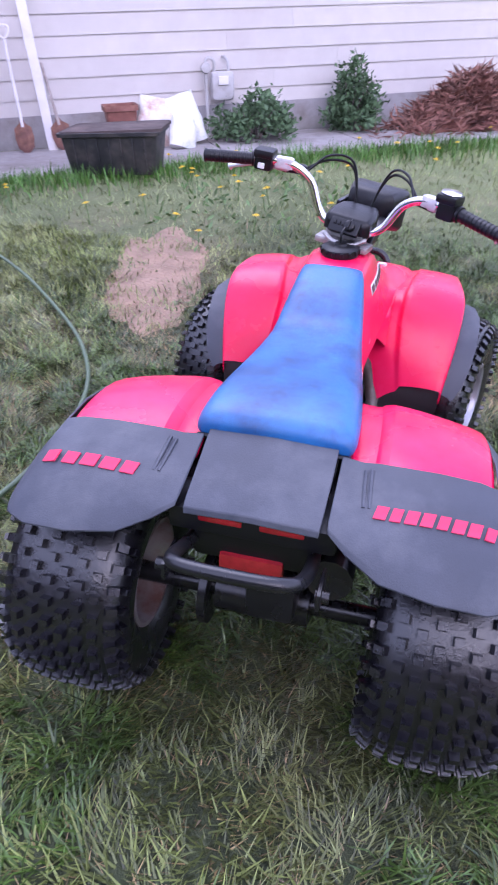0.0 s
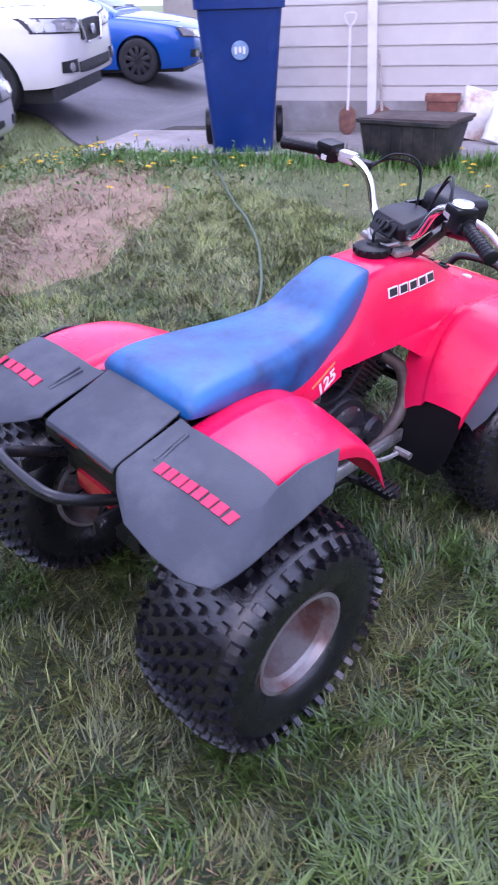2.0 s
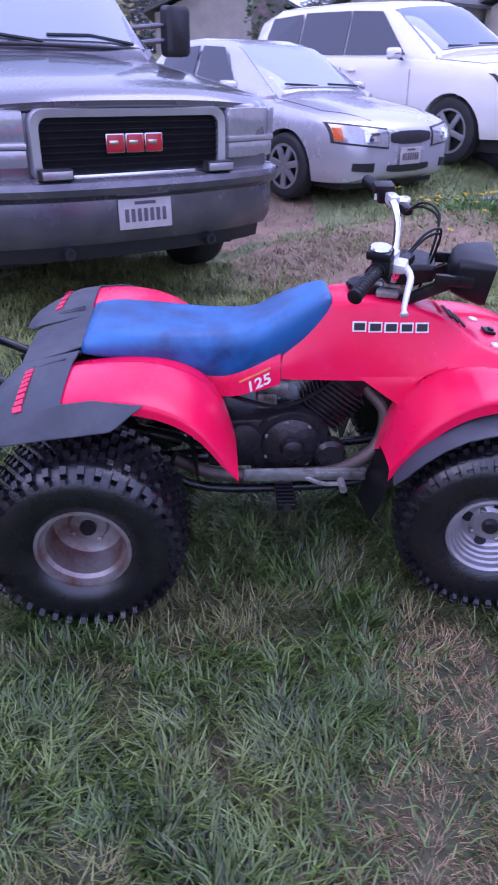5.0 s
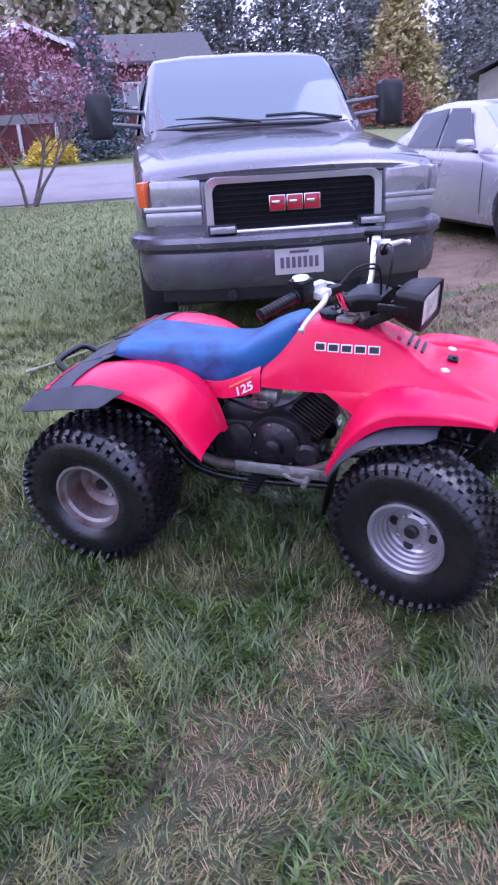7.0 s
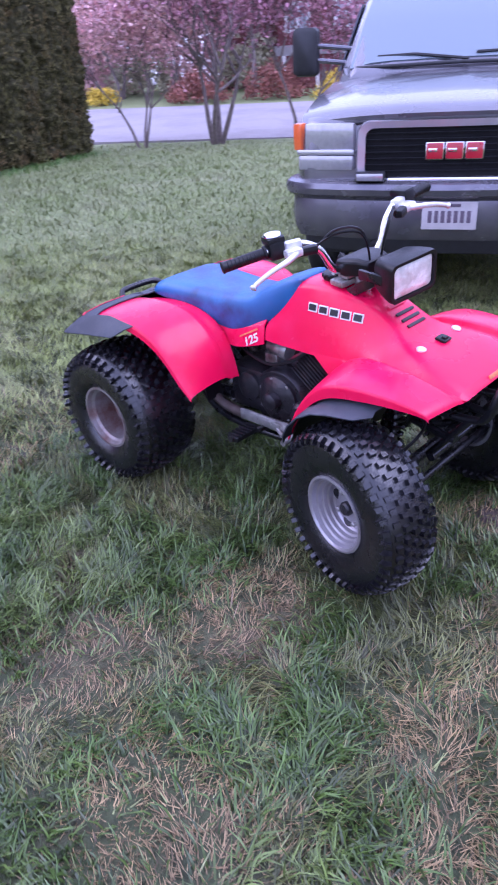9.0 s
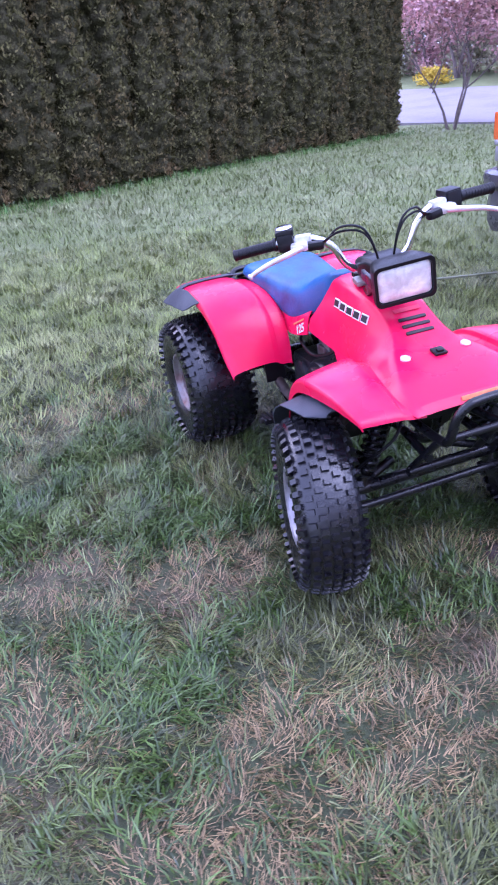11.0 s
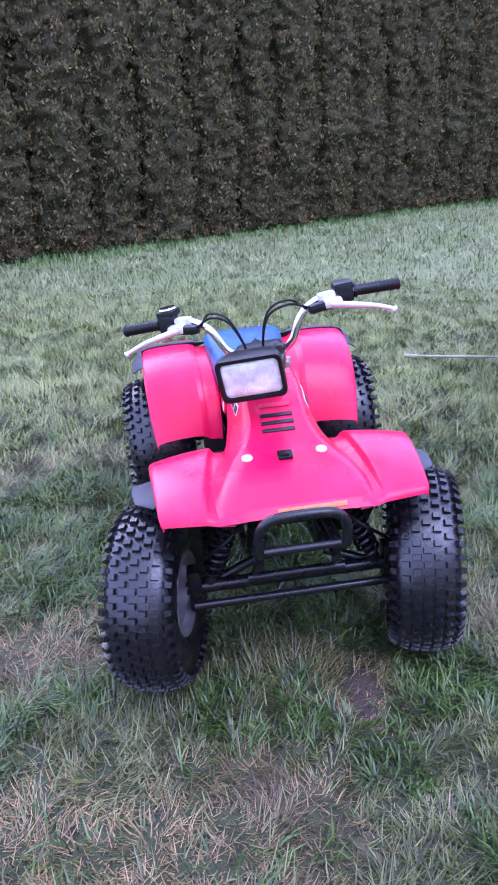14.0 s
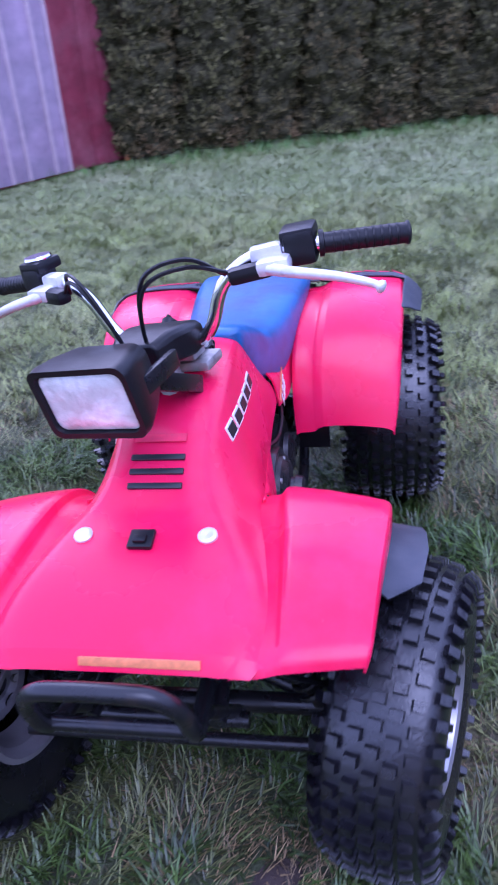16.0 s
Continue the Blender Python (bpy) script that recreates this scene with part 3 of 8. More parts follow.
# lettering on the sides
for s in (-1, 1):
    for k in range(5):
        f = k / 4
        m = stick(front_body, (s * 0.4, 0.187 + 0.172 * f, 0.709 - 0.004 * f), (-s, 0, 0), (0, s, 0))
        bm = bmesh.new()
        box(bm, (0, 0, 0.0005), (0.0375, 0.0280, 0.003), bevel=0.0008, seg=1)
        o = part("mark_outline", bm, WHITE_DECAL, quad, "white edge of a block mark")
        o.matrix_basis = m
        bm = bmesh.new()
        box(bm, (0, 0, 0.0022), (0.0290, 0.0195, 0.003), bevel=0.0008, seg=1)
        o = part("mark_fill", bm, BLACK_DECAL, quad, "plain black block mark")
        o.matrix_basis = m
    side = stick(rear_skins[s], (s * 0.4, -0.084, 0.548), (-s, 0, 0), (0, s, 0.50)) @ pose(0, 0, 0.0015)
    lettering("125", 0.040, WHITE_DECAL, quad, side @ Matrix.Scale(1.25, 4, (1, 0, 0)), label="white displacement number")
    bm = bmesh.new()
    box(bm, (0.004, 0.027, 0), (0.095, 0.006, 0.0016))
    o = part("name_strip", bm, ORANGE_DECAL, quad, "thin pale orange name strip")
    o.matrix_basis = side
bm = bmesh.new()
box(bm, (0, 0, 0), (0.165, 0.012, 0.003), bevel=0.001)
o = part("nose_strip", bm, ORANGE_DECAL, quad, "worn orange strip along the nose hem")
o.matrix_basis = pose(-0.035, 0.761, 0.592, -62, 0, 0)
bm = bmesh.new()
box(bm, (0, 0, 0), (0.085, 0.014, 0.0016))
o = part("nose_badge", bm, RED_DECAL, quad, "faint dark red badge above the vents")
o.matrix_basis = pose(0, 0.4275, 0.7315, -30, 0, 0)

# handlebar, turned about the raked steering axis
RAKE = radians(27)
pivot = Vector((0, 0.27, 0.80))
axis = Vector((0, -math.sin(RAKE), math.cos(RAKE)))
turn = Matrix.Translation(pivot) @ Matrix.Rotation(radians(STEER), 4, axis) @ Matrix.Translation(-pivot)
bars = new("handlebar")
bars.empty_display_size = 0.05
bars.parent, bars.matrix_basis = quad, turn
line = smooth_path([(-0.402, 0.188, 0.941), (-0.26, 0.240, 0.956), (-0.185, 0.266, 0.956), (-0.130, 0.284, 0.925), (-0.095, 0.288, 0.862), (-0.060, 0.285, 0.836), (0, 0.285, 0.832)], 5)
line += [Vector((-p.x, p.y, p.z)) for p in reversed(line[:-1])]
bm = bmesh.new()
tube(bm, line, 0.0112, 10)
part("bar", bm, CHROME, bars, "bright chromed steel handlebar tube", sharp=70)
for s in (-1, 1):
    bm = bmesh.new()
    a, b = Vector((s * 0.404, 0.1873, 0.941)), Vector((s * 0.277, 0.2338, 0.954))
    d = b - a
    tube(bm, [a, a + d * 0.02, a + d * 0.04, a + d * 0.06, a + d * 0.94, a + d * 0.95, b], [0.012, 0.0175, 0.018, 0.0155, 0.0155, 0.020, 0.020], 14)
    grip = part("grip", bm, BLACK_PLASTIC, bars, "ribbed black rubber grip", sharp=50)
    for k in range(9):
        p = a + d * (0.15 + 0.085 * k)
        bm = bmesh.new()
        tube(bm, [p - d * 0.014, p - d * 0.011, p + d * 0.011, p + d * 0.014], [0.0152, 0.0163, 0.0163, 0.0152], 14)
        part("grip_rib", bm, BLACK_PLASTIC, grip, sharp=60)
    bm = bmesh.new()
    box(bm, (s * 0.252, 0.244, 0.957), (0.048, 0.048, 0.052), Matrix.Rotation(s * -0.2, 3, "Z"), bevel=0.010)
    box(bm, (s * 0.249, 0.236, 0.983 if s > 0 else 0.975), (0.054, 0.058, 0.022), Matrix.Rotation(s * -0.2, 3, "Z"), bevel=0.008)
    sw = part("switch_housing", bm, BLACK_PLASTIC, bars)
    if s < 0:
        for dz, w in ((0.016, 0.016), (-0.012, 0.018)):
            bm = bmesh.new()
            box(bm, (s * 0.249, 0.218, 0.957 + dz), (w, 0.008, 0.014), bevel=0.003)
            part("switch_button", bm, WHITE_DECAL, sw, "white switch button")
    else:
        bm = bmesh.new()
        lathe(bm, [(0.024, 0), (0.026, 0.004), (0.024, 0.008), (0.0005, 0.009)], pose(0.249, 0.236, 0.992), n=20, close=True)
        part("throttle_cover", bm, CHROME, sw, "round bright throttle cover")
    # lever perch and lever
    bm = bmesh.new()
    box(bm, (s * 0.203, 0.264, 0.956), (0.05, 0.030, 0.030), Matrix.Rotation(s * -0.35, 3, "Z"), bevel=0.008)
    box(bm, (s * 0.220, 0.284, 0.944), (0.052, 0.040, 0.024), Matrix.Rotation(s * -0.2, 3, "Z"), bevel=0.009)
    part("lever_perch", bm, PALE_CAST, bars, "pale cast lever perch")
    bm = bmesh.new()
    pts = smooth_path([(s * 0.213, 0.296, 0.943), (s * 0.263, 0.312, 0.937), (s * 0.32, 0.306, 0.923), (s * 0.365, 0.301, 0.907), (s * 0.385, 0.303, 0.898)], 5)
    tube(bm, pts, [0.010 - 0.0045 * k / (len(pts) - 1) for k in range(len(pts) - 3)] + [0.0095, 0.0105, 0.006], 8)
    part("lever", bm, PALE_CAST, bars, "pale alloy brake lever", sharp=70)
    bm = bmesh.new()
    box(bm, (s * 0.186, 0.298, 0.941), (0.07, 0.028, 0.026), Matrix.Rotation(s * -0.45, 3, "Z"), bevel=0.010)
    part("lever_boot", bm, BLACK_PLASTIC, bars, "black rubber lever boot")
    for j, (dx, up) in enumerate(((0.0, 0.018), (0.012, 0.03))):
        bm = bmesh.new()
        tube(bm, smooth_path([(s * (0.16 - dx), 0.304, 0.944), (s * 0.11, 0.345, 0.955 + up), (s * 0.055, 0.385, 0.945 + up), (s * 0.025, 0.38, 0.89), (s * 0.02, 0.36, 0.80)], 6), 0.0034, 6)
        part("cable", bm, BLACK_PLASTIC, bars, "thin black control cable")
# clamp, instrument pod and headlamp
bm = bmesh.new()
box(bm, (0, 0.285, 0.822), (0.11, 0.045, 0.030), bevel=0.006)
box(bm, (0, 0.275, 0.795), (0.15, 0.06, 0.018), bevel=0.006)
tube(bm, [(0, 0.285, 0.83), (0, 0.36, 0.66)], 0.022, 12)
part("bar_clamp", bm, ALLOY, bars, "weathered alloy bar clamp")
bm = bmesh.new()
loft(bm, [[Vector((x * w, y, z + dz)) for x, dz in ((-1, -h), (-1, 0), (-0.82, t), (0.82, t), (1, 0), (1, -h))]
          for y, z, w, h, t in ((0.258, 0.848, 0.050, 0.022, 0.006), (0.268, 0.858, 0.064, 0.036, 0.008), (0.310, 0.866, 0.066, 0.044, 0.010), (0.35, 0.870, 0.058, 0.042, 0.010), (0.39, 0.866, 0.044, 0.036, 0.008))])
pod = part("instrument_pod", bm, BLACK_PLASTIC, bars, "angular black instrument pod", modifiers=(("BEVEL", {"width": 0.004}),))
bm = bmesh.new()
box(bm, (0, 0, 0), (0.085, 0.040, 0.016), bevel=0.006)
lathe(bm, [(0.014, 0), (0.014, 0.016), (0.011, 0.018), (0.0005, 0.018)], pose(0.016, 0, 0.006), n=14, close=True)
box(bm, (0.016, 0, 0.026), (0.006, 0.022, 0.008), bevel=0.002)
for k in range(3):
    box(bm, (-0.028 + 0.012 * k, 0.004, 0.010), (0.008, 0.010, 0.005), bevel=0.002)
o = part("key_switch", bm, BLACK_PLASTIC, pod)
o.matrix_basis = pose(0, 0.254, 0.842, 52, 0, 0)
bm = bmesh.new()
tube(bm, smooth_path([(-0.05, 0.25, 0.815), (-0.02, 0.235, 0.805), (0.03, 0.235, 0.805), (0.065, 0.255, 0.822)]), 0.006, 8)
part("wire_loom", bm, ALLOY, bars, "pale wrapped wire loom")


def rounded_rect(w, h, r, n=4):
    out = []
    for cx, cz, a0 in ((w / 2 - r, h / 2 - r, 0), (-w / 2 + r, h / 2 - r, 90), (-w / 2 + r, -h / 2 + r, 180), (w / 2 - r, -h / 2 + r, 270)):
        for k in range(n + 1):
            a = radians(a0 + 90 * k / n)
            out.append((cx + r * math.cos(a), cz + r * math.sin(a)))
    return out


lamp = new("headlamp")
lamp.empty_display_size = 0.04
lamp.parent, lamp.matrix_basis = bars, pose(0, 0.520, 0.848, -6, 0, 0) @ Matrix.Scale(0.96, 4)
bm = bmesh.new()
rings = []
for y, w, h, r, dz in ((-0.098, 0.06, 0.05, 0.016, 0.0), (-0.092, 0.112, 0.080, 0.020, 0.0), (-0.080, 0.140, 0.098, 0.022, 0.0), (-0.04, 0.164, 0.113, 0.020, 0.0), (-0.004, 0.178, 0.122, 0.018, 0.0), (0.012, 0.176, 0.121, 0.018, 0.0),
                       (0.012, 0.158, 0.102, 0.016, 0.0), (-0.004, 0.154, 0.098, 0.016, 0.0)):
    rings.append([Vector((x, y, z + dz)) for x, z in rounded_rect(w, h, r)])
loft(bm, rings)
part("lamp_housing", bm, BLACK_PLASTIC, lamp, "square black headlamp housing", sharp=30)
LAMP_GLASS = material("fluted_lamp_glass", (0.66, 0.64, 0.60), 0.14, vary=0.18, scale=26, bump=0.5, bump_scale=45, coat=1.0,
                      second=(0.84, 0.84, 0.82), second_scale=14, second_amount=0.5)
bm = bmesh.new()
rings = []
for y, k in ((-0.004, 1.0), (0.004, 0.985), (0.008, 0.9), (0.0105, 0.5)):
    rings.append([Vector((x, y, z)) for x, z in rounded_rect(0.156 * k, 0.100 * k, 0.016 * k)])
loft(bm, rings)
part("lamp_glass", bm, LAMP_GLASS, lamp, "clouded fluted headlamp glass")
bm = bmesh.new()
for s in (-1, 1):
    box(bm, (s * 0.075, 0.44, 0.852), (0.012, 0.10, 0.03), bevel=0.004)
    box(bm, (s * 0.05, 0.37, 0.80), (0.02, 0.14, 0.03), Matrix.Rotation(0.5, 3, "X"), bevel=0.004)
part("lamp_bracket", bm, BLACK_PAINT, bars)

# frame, engine and running gear
bm = bmesh.new()
for s in (-1, 1):
    tube(bm, smooth_path([(s * 0.05, 0.50, 0.60), (s * 0.09, 0.46, 0.40), (s * 0.11, 0.36, 0.24), (s * 0.12, 0.0, 0.20), (s * 0.12, -0.28, 0.22), (s * 0.11, -0.42, 0.36), (s * 0.10, -0.55, 0.55), (s * 0.10, -0.70, 0.56)], 4), 0.0145, 8)
    tube(bm, smooth_path([(s * 0.05, 0.42, 0.66), (s * 0.07, 0.1, 0.62), (s * 0.10, -0.3, 0.58), (s * 0.10, -0.6, 0.58)], 4), 0.013, 8)
    tube(bm, [(s * 0.09, 0.55, 0.42), (s * 0.10, 0.70, 0.40)], 0.013, 8)
part("frame", bm, BLACK_PAINT, quad, "black tubular steel frame", sharp=70)
bm = bmesh.new()
lathe(bm, [(0.115, -0.105), (0.125, -0.09), (0.125, 0.09), (0.115, 0.105)], pose(0, 0.02, 0.33) @ AXIS_X, n=28)
box(bm, (0, -0.12, 0.34), (0.20, 0.22, 0.17), bevel=0.03)
box(bm, (0, 0.04, 0.25), (0.18, 0.26, 0.10), bevel=0.03)
engine = part("engine", bm, ENGINE, quad, "oily dark air-cooled engine block", sharp=35)
for s in (-1, 1):
    bm = bmesh.new()
    lathe(bm, [(0.088, 0), (0.086, 0.012), (0.07, 0.022), (0.035, 0.028), (0.032, 0.040), (0.0005, 0.042)], pose(s * 0.104, 0.02, 0.345) @ Matrix.Rotation(s * radians(90), 4, "Y"), n=24, close=True)
    lathe(bm, [(0.055, 0), (0.053, 0.012), (0.03, 0.02), (0.0005, 0.022)], pose(s * 0.102, -0.12, 0.36) @ Matrix.Rotation(s * radians(90), 4, "Y"), n=20, close=True)
    cover = part("engine_cover", bm, ENGINE, engine, "round engine side cover")
    for k in range(7):
        a = 2 * math.pi * k / 7
        bm = bmesh.new()
        lathe(bm, [(0.007, 0), (0.007, 0.008), (0.0005, 0.009)], pose(s * 0.112, 0.02 + 0.079 * math.cos(a), 0.345 + 0.079 * math.sin(a)) @ Matrix.Rotation(s * radians(90), 4, "Y"), n=6, close=True)
        part("cover_bolt", bm, ALLOY, cover)
    bm = bmesh.new()
    lathe(bm, [(0.048, 0), (0.047, 0.030), (0.036, 0.042), (0.0005, 0.044)], pose(s * 0.098, 0.135, 0.318) @ Matrix.Rotation(s * radians(90), 4, "Y"), n=22, close=True)
    part("starter_cover", bm, ENGINE, engine, "domed dark starter cover")
    bm = bmesh.new()
    tube(bm, smooth_path([(s * 0.06, -0.20, 0.50), (s * 0.10, -0.12, 0.49), (s * 0.105, -0.02, 0.47), (s * 0.09, 0.08, 0.50), (s * 0.07, 0.16, 0.56)]), 0.006, 6)
    part("fuel_hose", bm, BLACK_PLASTIC, engine)
    bm = bmesh.new()
    lathe(bm, [(0.033, 0), (0.03, 0.016), (0.02, 0.022), (0.0005, 0.023)], pose(s * 0.142, 0.02, 0.352) @ Matrix.Rotation(s * radians(90), 4, "Y"), n=18, close=True)
    part("clutch_cap", bm, ENGINE, engine, "worn engine cap")
tilt = Matrix.Rotation(radians(-38), 4, "X")
bm = bmesh.new()
vs = box(bm, (0, 0, 0), (0.11, 0.10, 0.20), bevel=0.01)
bmesh.ops.transform(bm, matrix=Matrix.Translation((0, 0.125, 0.43)) @ tilt @ Matrix.Translation((0, 0, 0.02)), verts=vs)
vs = box(bm, (0, 0, 0), (0.13, 0.12, 0.05), bevel=0.015)
bmesh.ops.transform(bm, matrix=Matrix.Translation((0, 0.125, 0.43)) @ tilt @ Matrix.Translation((0, 0, 0.125)), verts=vs)
barrel = part("cylinder", bm, ENGINE, engine, "dusty finned engine cylinder")
for k in range(9):
    bm = bmesh.new()
    vs = box(bm, (0, 0, 0), (0.150, 0.140, 0.0045), bevel=0.001, seg=1)
    bmesh.ops.transform(bm, matrix=Matrix.Translation((0, 0.125, 0.43)) @ tilt @ Matrix.Translation((0, 0, -0.03 + 0.0145 * k)), verts=vs)
    part("cooling_fin", bm, ENGINE, barrel)
bm = bmesh.new()
lathe(bm, [(0.032, -0.04), (0.036, -0.03), (0.036, 0.03), (0.03, 0.05)], pose(0.02, -0.03, 0.50, 80), n=16)
box(bm, (0.03, -0.05, 0.46), (0.06, 0.06, 0.05), bevel=0.01)
part("carburettor", bm, ALLOY, engine, "stained carburettor")
bm = bmesh.new()
tube(bm, smooth_path([(0.05, 0.24, 0.50), (0.10, 0.29, 0.44), (0.135, 0.26, 0.34), (0.14, 0.15, 0.275), (0.142, 0.0, 0.262), (0.145, -0.2, 0.27), (0.15, -0.32, 0.33)], 5), 0.019, 10)
part("exhaust_pipe", bm, RUSTY_PIPE, quad, "heat-stained exhaust pipe", sharp=70)
bm = bmesh.new()
vs = box(bm, (0.163, 0.06, 0.275), (0.012, 0.36, 0.042), bevel=0.006)
for k in range(6):
    box(bm, (0.1695, 0.02 + 0.04 * k, 0.276), (0.003, 0.026, 0.016), bevel=0.001)
part("exhaust_guard", bm, ALLOY, quad, "slotted stained heat guard")
bm = bmesh.new()
tube(bm, smooth_path([(0.10, -0.30, 0.36), (0.13, -0.45, 0.42), (0.14, -0.52, 0.44), (0.14, -0.66, 0.45)], 4), [0.02] * 4 + [0.045] * 9, 12)
part("muffler", bm, BLACK_PAINT, quad, sharp=70)
for s in (-1, 1):
    bm = bmesh.new()
    tube(bm, [(s * 0.10, -0.01, 0.235), (s * 0.33, -0.01, 0.275)], 0.011, 8)
    part("peg_bar", bm, BLACK_PAINT, quad)
    bm = bmesh.new()
    box(bm, (s * 0.27, -0.01, 0.272), (0.10, 0.05, 0.018), bevel=0.004)
    peg = part("foot_peg", bm, BLACK_PLASTIC, quad, "ribbed black foot peg")
    for k in range(6):
        bm = bmesh.new()
        box(bm, (s * (0.225 + 0.017 * k), -0.01, 0.284), (0.006, 0.05, 0.010), bevel=0.001)
        part("peg_rib", bm, BLACK_PLASTIC, peg)
    bm = bmesh.new()
    tube(bm, smooth_path([(s * 0.14, 0.02, 0.27), (s * 0.19, 0.10, 0.262), (s * 0.215, 0.155, 0.275)]), 0.007, 6)
    lathe(bm, [(0.011, -0.025), (0.011, 0.025)], pose(s * 0.225, 0.158, 0.277) @ AXIS_X, n=8)
    part("foot_lever", bm, ALLOY, quad, "worn foot lever")
bm = bmesh.new()
tube(bm, [(-0.30, -0.54, 0.262), (0.30, -0.54, 0.262)], 0.022, 12)
tube(bm, [(-0.10, -0.54, 0.262), (0.10, -0.54, 0.262)], 0.05, 12)
part("rear_axle", bm, BLACK_PAINT, quad, sharp=70)
bm = bmesh.new()
for s in (-1, 1):
    tube(bm, [(s * 0.09, -0.22, 0.30), (s * 0.085, -0.54, 0.265)], 0.024, 8)
lathe(bm, [(0.085, -0.008), (0.085, 0.008)], pose(-0.12, -0.54, 0.262) @ AXIS_X, n=30)
box(bm, (0.03, -0.60, 0.36), (0.10, 0.10, 0.12), bevel=0.015)
part("swing_arm", bm, BLACK_PAINT, quad, sharp=45)
bm = bmesh.new()
tube(bm, [(-0.30, 0.545, 0.262), (0.30, 0.545, 0.262)], 0.019, 10)
tube(bm, [(-0.28, 0.62, 0.255), (0.28, 0.62, 0.255)], 0.012, 8)
for s in (-1, 1):
    tube(bm, [(s * 0.10, 0.50, 0.30), (s * 0.27, 0.54, 0.25)], 0.014, 8)
    box(bm, (s * 0.275, 0.545, 0.262), (0.04, 0.055, 0.13), bevel=0.012)
part("front_axle", bm, BLACK_PAINT, quad, "black front axle beam with tie rod", sharp=50)
for s in (-1, 1):
    bm = bmesh.new()
    tube(bm, [(s * 0.235, 0.55, 0.28), (s * 0.13, 0.53, 0.53)], 0.018, 8)
    foot, head = Vector((s * 0.235, 0.55, 0.28)), Vector((s * 0.13, 0.53, 0.53))
    d = (head - foot).normalized()
    u = d.orthogonal().normalized()
    v = d.cross(u)
    tube(bm, [foot.lerp(head, 0.12 + 0.70 * k / 108) + 0.028 * (math.cos(k * math.pi / 6) * u + math.sin(k * math.pi / 6) * v) for k in range(109)], 0.0055, 6)
    part("front_shock", bm, BLACK_PAINT, quad, sharp=50)
    bm = bmesh.new()
    tube(bm, smooth_path([(s * 0.09, 0.55, 0.50), (s * 0.17, 0.64, 0.46), (s * 0.25, 0.60, 0.38), (s * 0.27, 0.56, 0.32)]), 0.005, 6)
    part("brake_hose", bm, BLACK_PLASTIC, quad)
# front bumper
bm = bmesh.new()
half = [(-0.088, 0.60, 0.47), (-0.096, 0.74, 0.476), (-0.104, 0.792, 0.502), (-0.102, 0.816, 0.570), (-0.078, 0.826, 0.606), (-0.035, 0.829, 0.615)]
tube(bm, smooth_path(half + [(-x, y, z) for x, y, z in reversed(half)], 5), 0.0125, 10)
bumper = part("front_bumper", bm, BLACK_PAINT, quad, "black tubular front bumper", sharp=70)
for a, b, r in (((-0.103, 0.790, 0.503), (0.103, 0.790, 0.503), 0.011), ((-0.13, 0.64, 0.335), (0.13, 0.64, 0.335), 0.013), ((-0.096, 0.74, 0.476), (-0.11, 0.62, 0.33), 0.011), ((0.096, 0.74, 0.476), (0.11, 0.62, 0.33), 0.011)):
    bm = bmesh.new()
    tube(bm, [a, b], r, 8)
    part("cross_bar", bm, BLACK_PAINT, bumper, sharp=70)
# black inner guards
for s in (-1, 1):
    bm = bmesh.new()
    rows = []
    for y, z, x in ((0.60, 0.585, 0.350), (0.568, 0.588, 0.398), (0.49, 0.586, 0.412), (0.43, 0.572, 0.412), (0.375, 0.540, 0.408), (0.33, 0.497, 0.400), (0.295, 0.445, 0.385), (0.275, 0.405, 0.362)):
        rows.append([Vector((s * xx, y - 0.012 * (xx > 0.3), z - 0.012 * k)) for k, xx in enumerate((0.26, 0.30, 0.35 if x > 0.36 else x - 0.01, x))])
    sheet(bm, rows)
    part("front_guard", bm, GREY_FLAP, quad, "grey plastic lip outside the fender", modifiers=(("SOLIDIFY", {"thickness": 0.004, "offset": -1}),))
    bm = bmesh.new()
    rows = []
    for y, z, x in ((0.42, 0.555, 0.33), (0.36, 0.52, 0.335), (0.30, 0.44, 0.33), (0.262, 0.35, 0.325), (0.240, 0.26, 0.315), (0.228, 0.205, 0.295), (0.224, 0.19, 0.27)):
        rows.append([Vector((s * xx, y + 0.008 * k * (1 - k / 3), z)) for k, xx in enumerate((0.155, 0.21, 0.27, x))])
    sheet(bm, rows)
    part("splash_guard", bm, BLACK_PLASTIC, quad, "black plastic splash guard behind the front wheel", modifiers=(("SOLIDIFY", {"thickness": 0.004, "offset": -1}),))
    bm = bmesh.new()
    sheet(bm, [[Vector((s * x, y, z)) for x in (0.12, 0.20)] for y, z in ((-0.25, 0.30), (-0.28, 0.45), (-0.36, 0.57), (-0.5, 0.61), (-0.62, 0.60), (-0.68, 0.56))])
    part("inner_liner", bm, BLACK_PLASTIC, quad, modifiers=(("SOLIDIFY", {"thickness": 0.004}),))
bm = bmesh.new()
box(bm, (0, -0.34, 0.55), (0.17, 0.24, 0.10), bevel=0.02)
part("air_box", bm, BLACK_PLASTIC, quad)
bm = bmesh.new()
box(bm, (0, 0.56, 0.52), (0.18, 0.14, 0.10), bevel=0.02)
part("battery_box", bm, BLACK_PLASTIC, quad)

